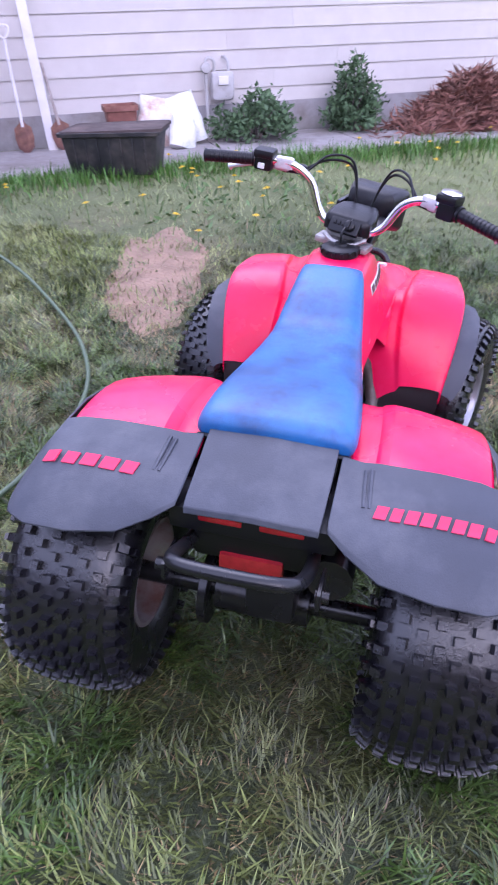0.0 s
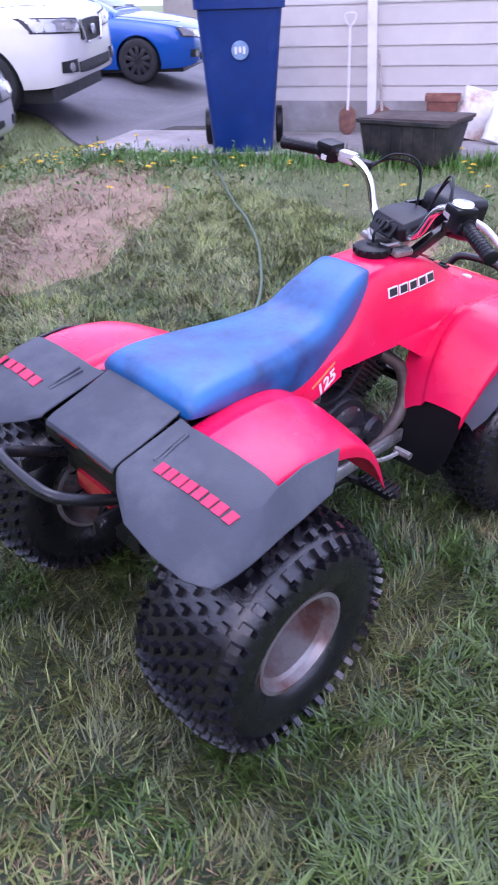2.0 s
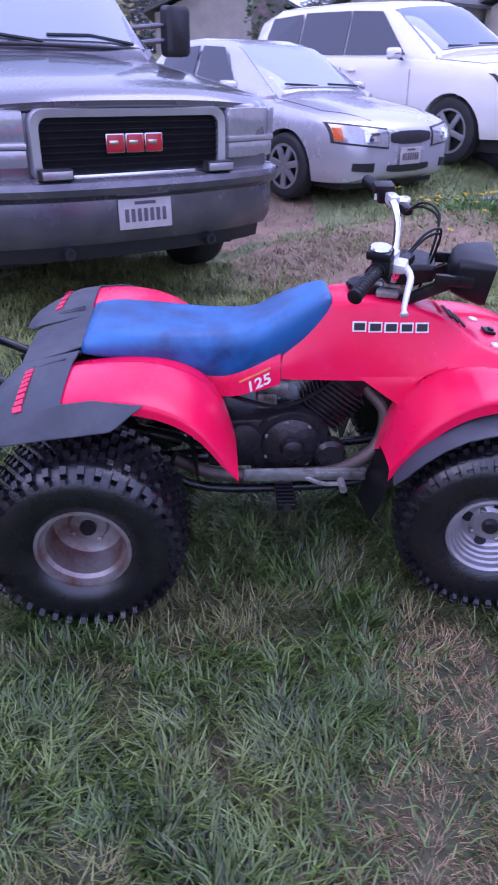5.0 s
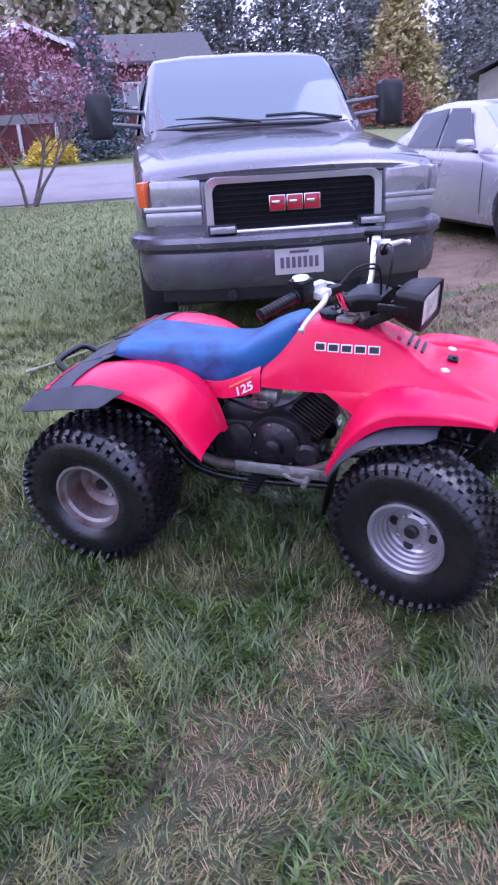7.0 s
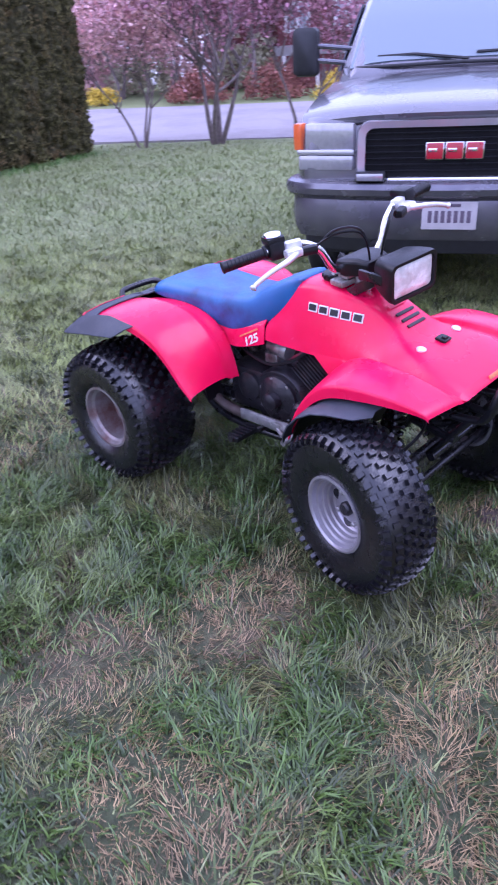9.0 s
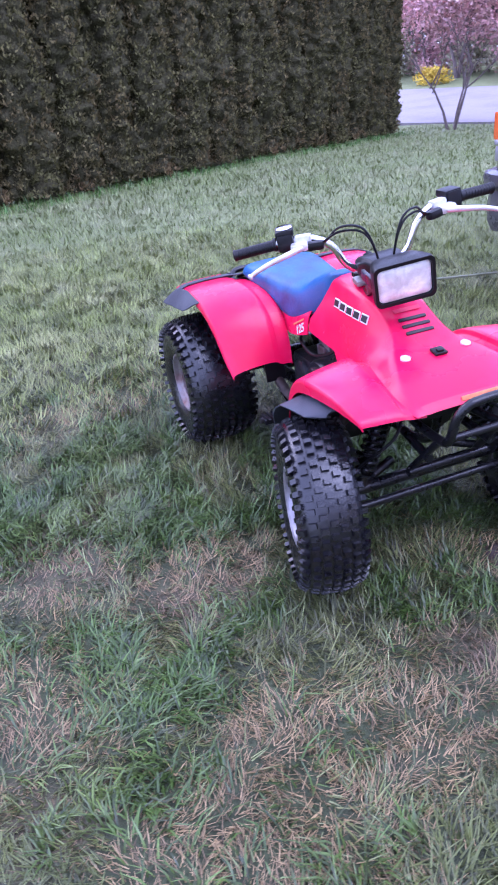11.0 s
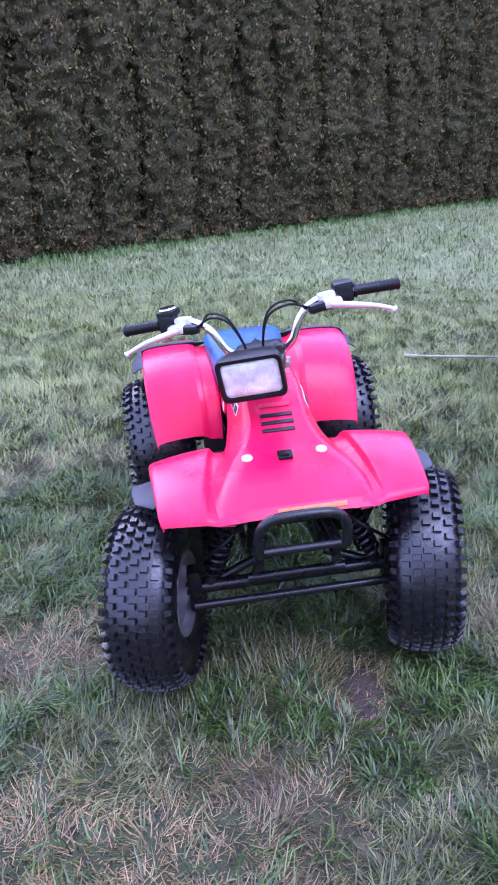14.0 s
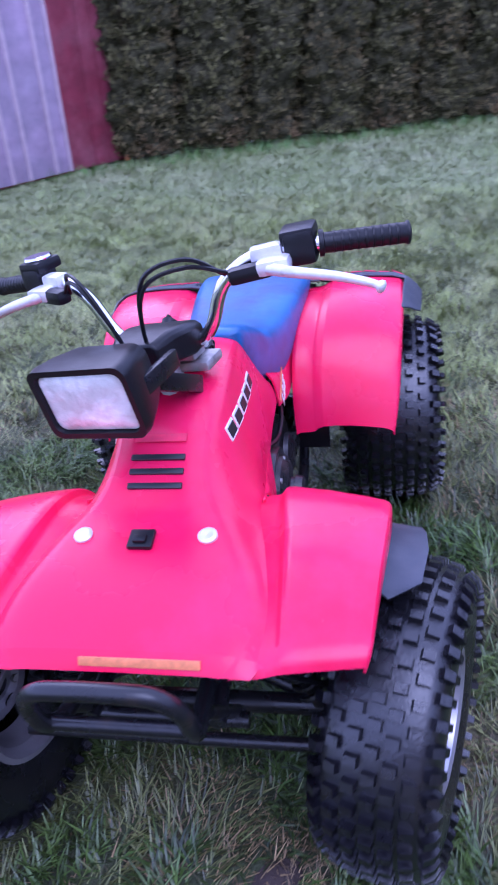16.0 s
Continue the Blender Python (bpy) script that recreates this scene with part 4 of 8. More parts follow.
# ---- ground, road, drive and path ----
def terrain(x, y):
    a = x * math.cos(YARD) + y * math.sin(YARD)
    rise = 0.0
    if a < -17:
        rise = min(1.5, 0.066 * (-17 - a))
    b = -x * math.sin(YARD) + y * math.cos(YARD)
    t = min(1.0, max(0.0, (b - 4.6) / 1.1))
    t = t * t * (3 - 2 * t)
    if b > 2.4 and a < -2.2 - 1.4 * t:
        rise += min(0.36, 0.093 * (b - 2.4)) * min(1.0, (-2.2 - 1.4 * t - a) / (1.4 + 0.2 * t))
    up = min(1.0, max(0.0, (b - 1.3) / 3.0))
    side = min(1.0, max(0.0, (a + 3.9) / 1.5))
    rise = max(rise, (0.285 * up * up * (3 - 2 * up) + 0.01 * max(0.0, min(1.0, b - 4.3))) * side)
    return ground_z(x, y) + rise


def leafy_ground(name):
    """Soil that shows between the blades: dark green thatch with bare brown earth in patches, turning to paler turf
    colour with distance from the machine.
    """
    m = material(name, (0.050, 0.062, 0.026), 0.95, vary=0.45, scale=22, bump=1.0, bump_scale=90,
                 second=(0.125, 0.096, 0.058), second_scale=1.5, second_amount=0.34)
    nt, L = m.node_tree, m.node_tree.links.new
    p = nt.nodes["Principled BSDF"]
    old = p.inputs["Base Color"].links[0].from_socket
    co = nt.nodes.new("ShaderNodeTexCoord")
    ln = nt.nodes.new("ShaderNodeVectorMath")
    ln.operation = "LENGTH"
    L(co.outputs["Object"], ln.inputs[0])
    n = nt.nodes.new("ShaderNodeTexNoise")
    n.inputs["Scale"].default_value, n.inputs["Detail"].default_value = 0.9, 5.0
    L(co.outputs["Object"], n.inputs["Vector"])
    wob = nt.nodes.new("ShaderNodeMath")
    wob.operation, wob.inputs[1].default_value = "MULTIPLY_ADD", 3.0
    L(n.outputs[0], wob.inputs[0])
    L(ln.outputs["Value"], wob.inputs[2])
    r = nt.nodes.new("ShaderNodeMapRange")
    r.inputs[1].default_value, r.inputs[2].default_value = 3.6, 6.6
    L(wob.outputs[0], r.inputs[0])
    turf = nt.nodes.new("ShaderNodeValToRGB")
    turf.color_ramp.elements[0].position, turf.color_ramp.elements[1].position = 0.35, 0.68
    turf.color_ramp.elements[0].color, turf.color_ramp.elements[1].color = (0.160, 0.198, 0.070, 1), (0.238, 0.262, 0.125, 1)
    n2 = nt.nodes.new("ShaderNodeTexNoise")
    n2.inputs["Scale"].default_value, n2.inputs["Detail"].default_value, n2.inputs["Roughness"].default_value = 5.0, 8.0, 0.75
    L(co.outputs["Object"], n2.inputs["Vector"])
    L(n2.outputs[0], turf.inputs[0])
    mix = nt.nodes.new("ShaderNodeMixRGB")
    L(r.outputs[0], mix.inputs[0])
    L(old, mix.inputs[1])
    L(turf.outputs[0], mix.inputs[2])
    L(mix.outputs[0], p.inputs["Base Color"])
    return m


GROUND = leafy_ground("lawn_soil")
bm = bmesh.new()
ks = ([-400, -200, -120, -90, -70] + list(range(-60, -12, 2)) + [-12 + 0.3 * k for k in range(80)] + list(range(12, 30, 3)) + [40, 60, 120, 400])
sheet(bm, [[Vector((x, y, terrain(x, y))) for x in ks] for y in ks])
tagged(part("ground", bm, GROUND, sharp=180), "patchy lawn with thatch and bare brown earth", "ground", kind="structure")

EARTH = material("bare_earth", (0.285, 0.190, 0.128), 0.95, vary=0.22, scale=5, bump=0.8, bump_scale=40, second=(0.17, 0.115, 0.08), second_scale=2.2, second_amount=0.45)
ASPHALT = material("asphalt", (0.17, 0.16, 0.17), 0.85, vary=0.15, scale=40, bump=0.5, bump_scale=220, second=(0.12, 0.115, 0.12), second_scale=0.8, second_amount=0.5)
CONCRETE = material("concrete", (0.36, 0.33, 0.32), 0.85, vary=0.12, scale=10, bump=0.4, bump_scale=120, second=(0.24, 0.21, 0.19), second_scale=1.3, second_amount=0.5)


def patch(name, centre, ra, rb, turn, lift, seed, mat, label):
    """A low uneven spread of soil with a ragged outline."""
    bm = bmesh.new()
    rings = []
    for k in range(1, 8):
        f = k / 7
        ring = []
        for i in range(44):
            t = 2 * math.pi * i / 44
            w = f * (1 + 0.26 * noise.noise((math.cos(t) * 2.3 + seed, math.sin(t) * 2.3, seed)) + 0.10 * noise.noise((math.cos(t) * 7, math.sin(t) * 7, seed)))
            x, y = ra * w * math.cos(t), rb * w * math.sin(t)
            X = centre[0] + x * math.cos(turn) - y * math.sin(turn)
            Y = centre[1] + x * math.sin(turn) + y * math.cos(turn)
            ring.append(Vector((X, Y, terrain(X, Y) + (lift * (1 - f ** 3) - 0.012 * f ** 6) + 0.008 * noise.noise((X * 6, Y * 6, seed)) * (1 - f))))
        rings.append(ring)
    loft(bm, rings, caps=False)
    c = bm.verts.new((centre[0], centre[1], terrain(*centre) + lift))
    bm.verts.ensure_lookup_table()
    for i in range(44):
        bm.faces.new((c, bm.verts[i], bm.verts[(i + 1) % 44]))
    return tagged(part(name, bm, mat, sharp=180), label, "bare earth", kind="structure")


patch("ground_bare_1", (-3.45, 1.10), 1.45, 0.98, radians(125), 0.012, 1.7, EARTH, "worn bare earth with thin dry grass")
patch("ground_bare_2", (-1.22, 1.9), 0.78, 0.34, radians(105), 0.010, 4.2, EARTH, "worn bare earth beside the front wheel")
patch("ground_bare_3", (-5.6, -0.3), 2.2, 1.3, radians(25), 0.012, 8.8, EARTH, "shaded bare earth under the parked truck")


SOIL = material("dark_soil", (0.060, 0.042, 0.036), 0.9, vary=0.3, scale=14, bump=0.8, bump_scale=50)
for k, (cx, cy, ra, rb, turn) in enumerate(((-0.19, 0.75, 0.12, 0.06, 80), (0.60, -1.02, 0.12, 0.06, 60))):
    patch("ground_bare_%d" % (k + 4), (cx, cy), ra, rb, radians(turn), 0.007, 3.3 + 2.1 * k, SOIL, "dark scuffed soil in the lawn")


def slab(name, a0, a1, b0, b1, z0, z1, mat, label, category, gaps=0):
    bm = bmesh.new()
    n = max(1, gaps)
    for k in range(n):
        p, q = a0 + (a1 - a0) * k / n, a0 + (a1 - a0) * (k + 1) / n
        c = yard((p + q) / 2, (b0 + b1) / 2, (z0 + z1) / 2)
        box(bm, c, (q - p - (0.012 if n > 1 else 0), b1 - b0, z1 - z0), Matrix.Rotation(YARD, 3, "Z"), bevel=0.012)
    ob = part(name, bm, mat)
    ob.matrix_basis = HOUSE
    return tagged(ob, label, category, kind="structure")


for k in range(6):
    slab("pavement", -3.55 + 1.6 * k, -3.55 + 1.6 * (k + 1) - 0.014, 5.88, 7.40, -0.20, 0.035, CONCRETE, "pale cracked concrete path along the house", "pavement")
bm = bmesh.new()
rows = []
for k in range(86):
    row = []
    for a in [-16.9, -14, -11, -9, -8] + [-7.4 + 0.25 * j for j in range(24)]:
        t = min(1.0, max(0.0, (a + 4.6) / 1.3))
        first = 6.9 + (5.62 - 6.9) * t
        p = yard(a, first + 0.3 * k)
        row.append(Vector((p.x, p.y, terrain(p.x, p.y) + 0.034)))
    rows.append(row)
sheet(bm, rows)
tagged(part("driveway", bm, ASPHALT, sharp=180, modifiers=(("SOLIDIFY", {"thickness": 0.12, "offset": -1}),)), "grey asphalt driveway rising past the house", "driveway", kind="structure")
bm = bmesh.new()
rows = []
for a in (-17.0, -18.0, -20.0, -22.0, -24.0, -26.0):
    rows.append([yard(a, b, 0.07 + 0.066 * (-17 - a)) for b in range(-120, 121, 6)])
sheet(bm, rows)
ROAD = material("worn_street", (0.29, 0.265, 0.275), 0.85, vary=0.12, scale=30, bump=0.4, bump_scale=200, second=(0.23, 0.21, 0.22), second_scale=0.6, second_amount=0.5)
tagged(part("road", bm, ROAD, modifiers=(("SOLIDIFY", {"thickness": 0.1, "offset": 1}),)), "pale grey street beyond the lawn", "road", kind="structure")

# ---- the house and what stands along its wall ----
SIDING = material("white_siding", (0.58, 0.535, 0.50), 0.6, vary=0.05, scale=3, bump=0.06, bump_scale=50, second=(0.55, 0.49, 0.46), second_scale=0.9, second_amount=0.3, per_object=0.04)
WHITE_PAINT = material("white_paint", (0.74, 0.70, 0.70), 0.5, vary=0.06, scale=6, second=(0.52, 0.46, 0.42), second_scale=3, second_amount=0.25)
FOUND = material("foundation_concrete", (0.33, 0.31, 0.31), 0.9, vary=0.15, scale=5, bump=0.4, bump_scale=60, second=(0.2, 0.17, 0.15), second_scale=1.4, second_amount=0.45)
ROOFING = material("roof_shingle", (0.10, 0.095, 0.10), 0.9, vary=0.25, scale=12, bump=0.6, bump_scale=30)
WALL_B = 7.5
bm = bmesh.new()
box(bm, yard(4.45, WALL_B + 0.16, 0.08), (13.0, 0.26, 0.56), Matrix.Rotation(YARD, 3, "Z"), bevel=0.01)
foundation = tagged(part("foundation", bm, FOUND), "grey concrete foundation of the house", "foundation", kind="structure")
bm = bmesh.new()
box(bm, yard(4.45, WALL_B + 0.17, 1.65), (13.0, 0.22, 2.70), Matrix.Rotation(YARD, 3, "Z"))
wall_south = tagged(part("wall_south", bm, SIDING), "house wall clad in white lap siding", "wall", kind="structure")
bm = bmesh.new()
box(bm, yard(-2.05 + 0.11, WALL_B + 4.3, 1.5), (0.22, 8.0, 3.0), Matrix.Rotation(YARD, 3, "Z"))
wall_west = tagged(part("wall_west", bm, SIDING), "house wall facing the driveway", "wall", kind="structure")
bm = bmesh.new()
rot = Matrix.Rotation(YARD, 3, "Z")
loft(bm, [[yard(a, b, z) for b, z in ((6.9, 2.92), (6.9, 3.02), (11.6, 4.6), (16.4, 3.02), (16.4, 2.92), (11.6, 4.48))] for a in (-2.6, 11.4)])
roof = tagged(part("roof", bm, ROOFING), "dark shingled roof of the house", "roof", kind="structure")
# lap boards
ROW = 0.205
for k in range(13):
    z = 0.315 + ROW * k
    cuts = [-2.06, 1.4 + 2.2 * ((k * 0.37) % 1), 5.6 + 2.0 * ((k * 0.61) % 1), 10.9]
    for p, q in zip(cuts, cuts[1:]):
        bm = bmesh.new()
        prof = [(0.0, 0.0), (-0.024, 0.0), (-0.022, 0.02), (-0.006, ROW + 0.016), (0.0, ROW + 0.016)]
        loft(bm, [[Vector((x, y, zz)) for y, zz in prof] for x in (-(q - p) / 2 + 0.001, (q - p) / 2 - 0.001)])
        o = part("siding_board", bm, SIDING, wall_south)
        o.matrix_basis = yard_pose((p + q) / 2, WALL_B + 0.058, z)
bm = bmesh.new()
box(bm, yard(-2.07, WALL_B + 0.02, 1.62), (0.09, 0.10, 2.6), rot, bevel=0.004)
corner_trim = tagged(part("corner_trim", bm, WHITE_PAINT), "white corner board of the house", "trim", kind="structure")
for ob in (foundation, wall_south, wall_west, roof, corner_trim):
    ob.matrix_basis = HOUSE

WOOD_GREY = material("weathered_wood", (0.42, 0.36, 0.33), 0.7, vary=0.2, scale=14, bump=0.2, second=(0.25, 0.2, 0.17), second_scale=5)
RUST = material("rusty_iron", (0.16, 0.075, 0.06), 0.7, metal=0.2, vary=0.3, scale=14, bump=0.3, second=(0.28, 0.14, 0.09), second_scale=8)
# downpipe-like white post leaning on the wall
post = thing("wooden_post", house_pose(-0.50, 7.30, 0.03) @ pose(0, 0, 0, 0, -3.5, 0), "white painted wooden board leaning against the siding", "board")
bm = bmesh.new()
box(bm, (0, 0, 0.95), (0.10, 0.035, 1.9), Matrix.Rotation(radians(-4), 3, "X"), bevel=0.004)
part("board", bm, WHITE_PAINT, post)
bm = bmesh.new()
box(bm, (0.03, -0.02, 1.56), (0.22, 0.09, 0.035), bevel=0.004)
part("ledge", bm, WHITE_PAINT, post, "short white ledge with a dark top")


def shovel(a, b, tilt, handle_len, blade, label, d_handle):
    t = thing("shovel" if d_handle else "spade", house_pose(a, b, 0.035) @ pose(0, 0, 0, tilt[0], tilt[1], 0), label, "garden tool")
    bm = bmesh.new()
    tube(bm, [(0, 0, 0.26), (0, 0, 0.26 + handle_len)], [0.017, 0.015], 10)
    h = part("shaft", bm, WHITE_PAINT if d_handle else WOOD_GREY, t, "pale worn wooden shaft")
    bm = bmesh.new()
    rows = []
    for z, w, d in ((0.0, 0.03, 0.0), (0.05, 0.085, 0.006), (0.15, 0.10, 0.012), (0.25, 0.09, 0.016), (0.30, 0.03, 0.012), (0.34, 0.016, 0.0)):
        rows.append([Vector((x * w * blade, -d * (1 - x * x) + 0.012, z)) for x in (-1, -0.5, 0, 0.5, 1)])
    sheet(bm, rows)
    part("blade", bm, RUST, t, "rusty steel blade", modifiers=(("SOLIDIFY", {"thickness": 0.005}),))
    if d_handle:
        bm = bmesh.new()
        z = 0.26 + handle_len
        tube(bm, smooth_path([(0, 0, z - 0.02), (-0.05, 0, z + 0.04), (-0.058, 0, z + 0.10), (0, 0, z + 0.115), (0.058, 0, z + 0.10), (0.05, 0, z + 0.04), (0, 0, z - 0.02)], 4), 0.012, 8)
        part("grip", bm, WHITE_PAINT, t, "white D-shaped grip")


shovel(-0.78, 7.18, (-9, -2), 0.86, 1.0, "D-handled shovel with rusty blade leaning on the wall", True)
shovel(-0.36, 7.18, (-9, -8), 0.62, 1.1, "old spade leaning against the house wall", False)

# black tote with a lid
TOTE = material("black_tote_plastic", (0.022, 0.022, 0.025), 0.5, vary=0.2, scale=12, bump=0.1, second=(0.07, 0.06, 0.055), second_scale=4, second_amount=0.4)
tote_at = Vector((-2.93, 4.95, 0.03))
tote = thing("storage_tote", HOUSE @ pose(tote_at.x, tote_at.y, 0.03, 0, 0, 10), "dusty black plastic storage tote with a brown lid", "storage box")
bm = bmesh.new()
rings = []
for z, w, d in ((0.0, 0.78, 0.46), (0.02, 0.80, 0.48), (0.34, 0.90, 0.56), (0.345, 0.96, 0.61), (0.375, 0.965, 0.615), (0.378, 0.93, 0.58), (0.30, 0.88, 0.53)):
    rings.append([Vector((x, y, z)) for x, y in rounded_rect(w, d, 0.05)])
loft(bm, rings)
part("tub", bm, TOTE, tote, sharp=30)
bm = bmesh.new()
rings = []
for z, w, d in ((0.366, 0.95, 0.60), (0.392, 0.95, 0.60), (0.398, 0.90, 0.55), (0.402, 0.5, 0.2)):
    rings.append([Vector((x + 0.02, y + 0.03, z + 0.02 * x)) for x, y in rounded_rect(w, d, 0.05)])
loft(bm, rings)
part("lid", bm, material("tote_lid", (0.075, 0.055, 0.052), 0.6, vary=0.25, scale=6, second=(0.14, 0.10, 0.09), second_scale=3), tote, "dusty brown lid", sharp=30)
for k in range(7):
    bm = bmesh.new()
    box(bm, (-0.33 + 0.11 * k, -0.262 - 0.0, 0.18), (0.016, 0.022, 0.30), Matrix.Rotation(radians(7), 3, "X"), bevel=0.005)
    part("rib", bm, TOTE, tote)

# feed bags and a brown pot behind the tote
BAG_A = material("printed_bag", (0.66, 0.62, 0.58), 0.4, vary=0.1, scale=9, bump=0.3, bump_scale=14, second=(0.40, 0.16, 0.10), second_scale=5, second_amount=0.36)
BAG_B = material("white_bag", (0.74, 0.73, 0.72), 0.35, vary=0.08, scale=9, bump=0.4, bump_scale=12, second=(0.30, 0.36, 0.26), second_scale=4, second_amount=0.3)
POT = material("brown_pot", (0.20, 0.075, 0.055), 0.6, vary=0.2, scale=8, bump=0.1, second=(0.30, 0.15, 0.11), second_scale=4)


def bag(m, w, h, d, mat, label, seed):
    bm = bmesh.new()
    rings = []
    for k in range(10):
        f = k / 9
        pinch = (0.35 + 0.65 * math.sin(math.pi * min(1, 0.12 + 0.8 * f))) if f < 0.85 else 0.30 * (1 - f) / 0.15 + 0.08
        ring = []
        for i in range(20):
            t = 2 * math.pi * i / 20
            c, s = math.cos(t), math.sin(t)
            r = (abs(c) ** 3 + abs(s) ** 3) ** (-1 / 3)
            n = 1 + 0.12 * noise.noise((c * 1.5 + seed, s * 1.5, f * 3))
            ring.append(Vector((c * r * w / 2 * n * (1.0 - 0.1 * f), s * r * d / 2 * pinch * n, f * h + 0.02 * noise.noise((c * 2, s * 2 + seed, f * 4)))))
        rings.append(ring)
    loft(bm, rings)
    o = part("feed_bag", bm, mat, sharp=50)
    o.matrix_basis = m
    return tagged(o, label, "bag", "bags by the wall")


bag(house_pose(0.62, 6.95, 0.035, 8) @ pose(0, 0, 0, -10, 14, 0), 0.50, 0.50, 0.24, BAG_A, "crumpled printed feed bag beside the black tote", 2.0)
bag(house_pose(1.02, 6.95, 0.035, -8) @ pose(0, 0, 0, -8, -16, 0), 0.42, 0.52, 0.22, BAG_B, "crumpled white plastic sack against the wall", 6.0)
bag(house_pose(0.86, 6.66, 0.035, 22) @ pose(0, 0, 0, -20, 22, 0), 0.34, 0.36, 0.18, BAG_B, "torn white plastic sack slumped on the path", 9.0)
bm = bmesh.new()
rings = [[Vector((x, y, z)) for x, y in rounded_rect(w, w * 0.8, 0.04)] for z, w in ((0, 0.26), (0.38, 0.34), (0.385, 0.38), (0.44, 0.38), (0.43, 0.34), (0.2, 0.28))]
loft(bm, rings)
o = part("plant_pot", bm, POT, sharp=30)
o.matrix_basis = house_pose(0.27, 7.05, 0.035)
tagged(o, "square brown plastic plant pot behind the tote", "plant pot")

# gas meter
meter = thing("gas_meter", house_pose(1.53, 7.40, 0.0), "pale grey gas meter with pipes on the wall", "gas meter")
METER = material("meter_paint", (0.52, 0.50, 0.50), 0.45, vary=0.1, scale=12, second=(0.34, 0.31, 0.29), second_scale=6)
bm = bmesh.new()
rings = [[Vector((x, y, 0.57 + z)) for x, z in rounded_rect(w, h, 0.05)] for y, w, h in ((0.06, 0.22, 0.26), (0.05, 0.26, 0.30), (-0.03, 0.27, 0.31), (-0.05, 0.25, 0.29), (-0.06, 0.20, 0.24))]
loft(bm, rings)
part("meter_body", bm, METER, meter)
bm = bmesh.new()
box(bm, (0, -0.07, 0.63), (0.12, 0.03, 0.09), bevel=0.008)
part("dial_box", bm, WHITE_PAINT, meter, "small white dial box")
bm = bmesh.new()
tube(bm, smooth_path([(-0.09, 0.0, 0.72), (-0.09, 0.0, 0.82), (-0.13, 0.0, 0.86), (-0.18, 0.0, 0.84), (-0.19, 0.0, 0.7), (-0.19, 0.0, -0.05)], 5), 0.018, 10)
tube(bm, smooth_path([(0.08, 0, 0.72), (0.08, 0, 0.80), (0.06, 0.03, 0.85), (0.05, 0.12, 0.86)], 5), 0.018, 10)
lathe(bm, [(0.05, -0.02), (0.06, 0.0), (0.05, 0.02)], pose(-0.19, -0.02, 0.76, 90), n=18)
part("pipe", bm, METER, meter, "bent grey supply pipe", sharp=60)

# wheeled bin
BIN = material("blue_bin_plastic", (0.006, 0.030, 0.165), 0.42, vary=0.1, scale=7, bump=0.08, bump_scale=200, second=(0.020, 0.05, 0.20), second_scale=3, second_amount=0.35)
bin_ = thing("wheeled_bin", HOUSE @ pose(-4.75, 4.45, 0.03, 0, 0, 44) @ Matrix.Scale(1.36, 4), "dark blue wheeled recycling bin on the concrete path", "bin")
bm = bmesh.new()
rings = []
for z, w, d, dy in ((0.0, 0.44, 0.46, 0.0), (0.03, 0.46, 0.48, 0.0), (0.5, 0.53, 0.58, 0.0), (0.86, 0.585, 0.66, 0.0), (0.95, 0.60, 0.68, 0.0), (0.955, 0.64, 0.72, 0.0), (1.03, 0.645, 0.73, 0.0)):
    rings.append([Vector((x, y + dy, z)) for x, y in rounded_rect(w, d, 0.05)])
loft(bm, rings)
part("bin_body", bm, BIN, bin_, sharp=30)
bm = bmesh.new()
rings = [[Vector((x, y, z)) for x, y in rounded_rect(w, d, 0.06)] for z, w, d in ((1.025, 0.66, 0.75), (1.06, 0.665, 0.755), (1.085, 0.60, 0.69), (1.10, 0.3, 0.3))]
loft(bm, rings)
box(bm, (0, 0.41, 1.05), (0.56, 0.10, 0.05), bevel=0.015)
part("lid", bm, BIN, bin_, "blue lid with lip", sharp=30)
bm = bmesh.new()
tube(bm, [(-0.27, 0.44, 1.0), (0.27, 0.44, 1.0)], 0.018, 10)
part("handle", bm, BIN, bin_)
for s in (-1, 1):
    bm = bmesh.new()
    lathe(bm, [(0.06, -0.02), (0.125, -0.028), (0.14, -0.02), (0.14, 0.02), (0.125, 0.028), (0.09, 0.022), (0.05, 0.026), (0.0005, 0.026)], pose(s * 0.285, 0.23, 0.14) @ Matrix.Rotation(s * radians(90), 4, "Y"), n=26)
    part("bin_wheel", bm, BLACK_PLASTIC, bin_, "black plastic wheel")
bm = bmesh.new()
lathe(bm, [(0.062, 0.0), (0.060, 0.003), (0.0005, 0.003)], pose(0, -0.3245, 0.70, 96), n=24, close=True)
emb = part("emblem_disc", bm, material("bin_emblem", (0.22, 0.33, 0.52), 0.5, vary=0.2, scale=30), bin_, "faded pale blue round emblem")
bm = bmesh.new()
for k in range(3):
    box(bm, (-0.03 + 0.03 * k, -0.328, 0.70 + 0.01 * (k % 2)), (0.018, 0.004, 0.05), bevel=0.002)
part("emblem_mark", bm, WHITE_PAINT, emb)
for k in range(2):
    bm = bmesh.new()
    box(bm, (-0.20 + 0.40 * k, -0.31, 0.82), (0.03, 0.03, 0.30), Matrix.Rotation(radians(5), 3, "X"), bevel=0.01)
    part("body_rib", bm, BIN, bin_)

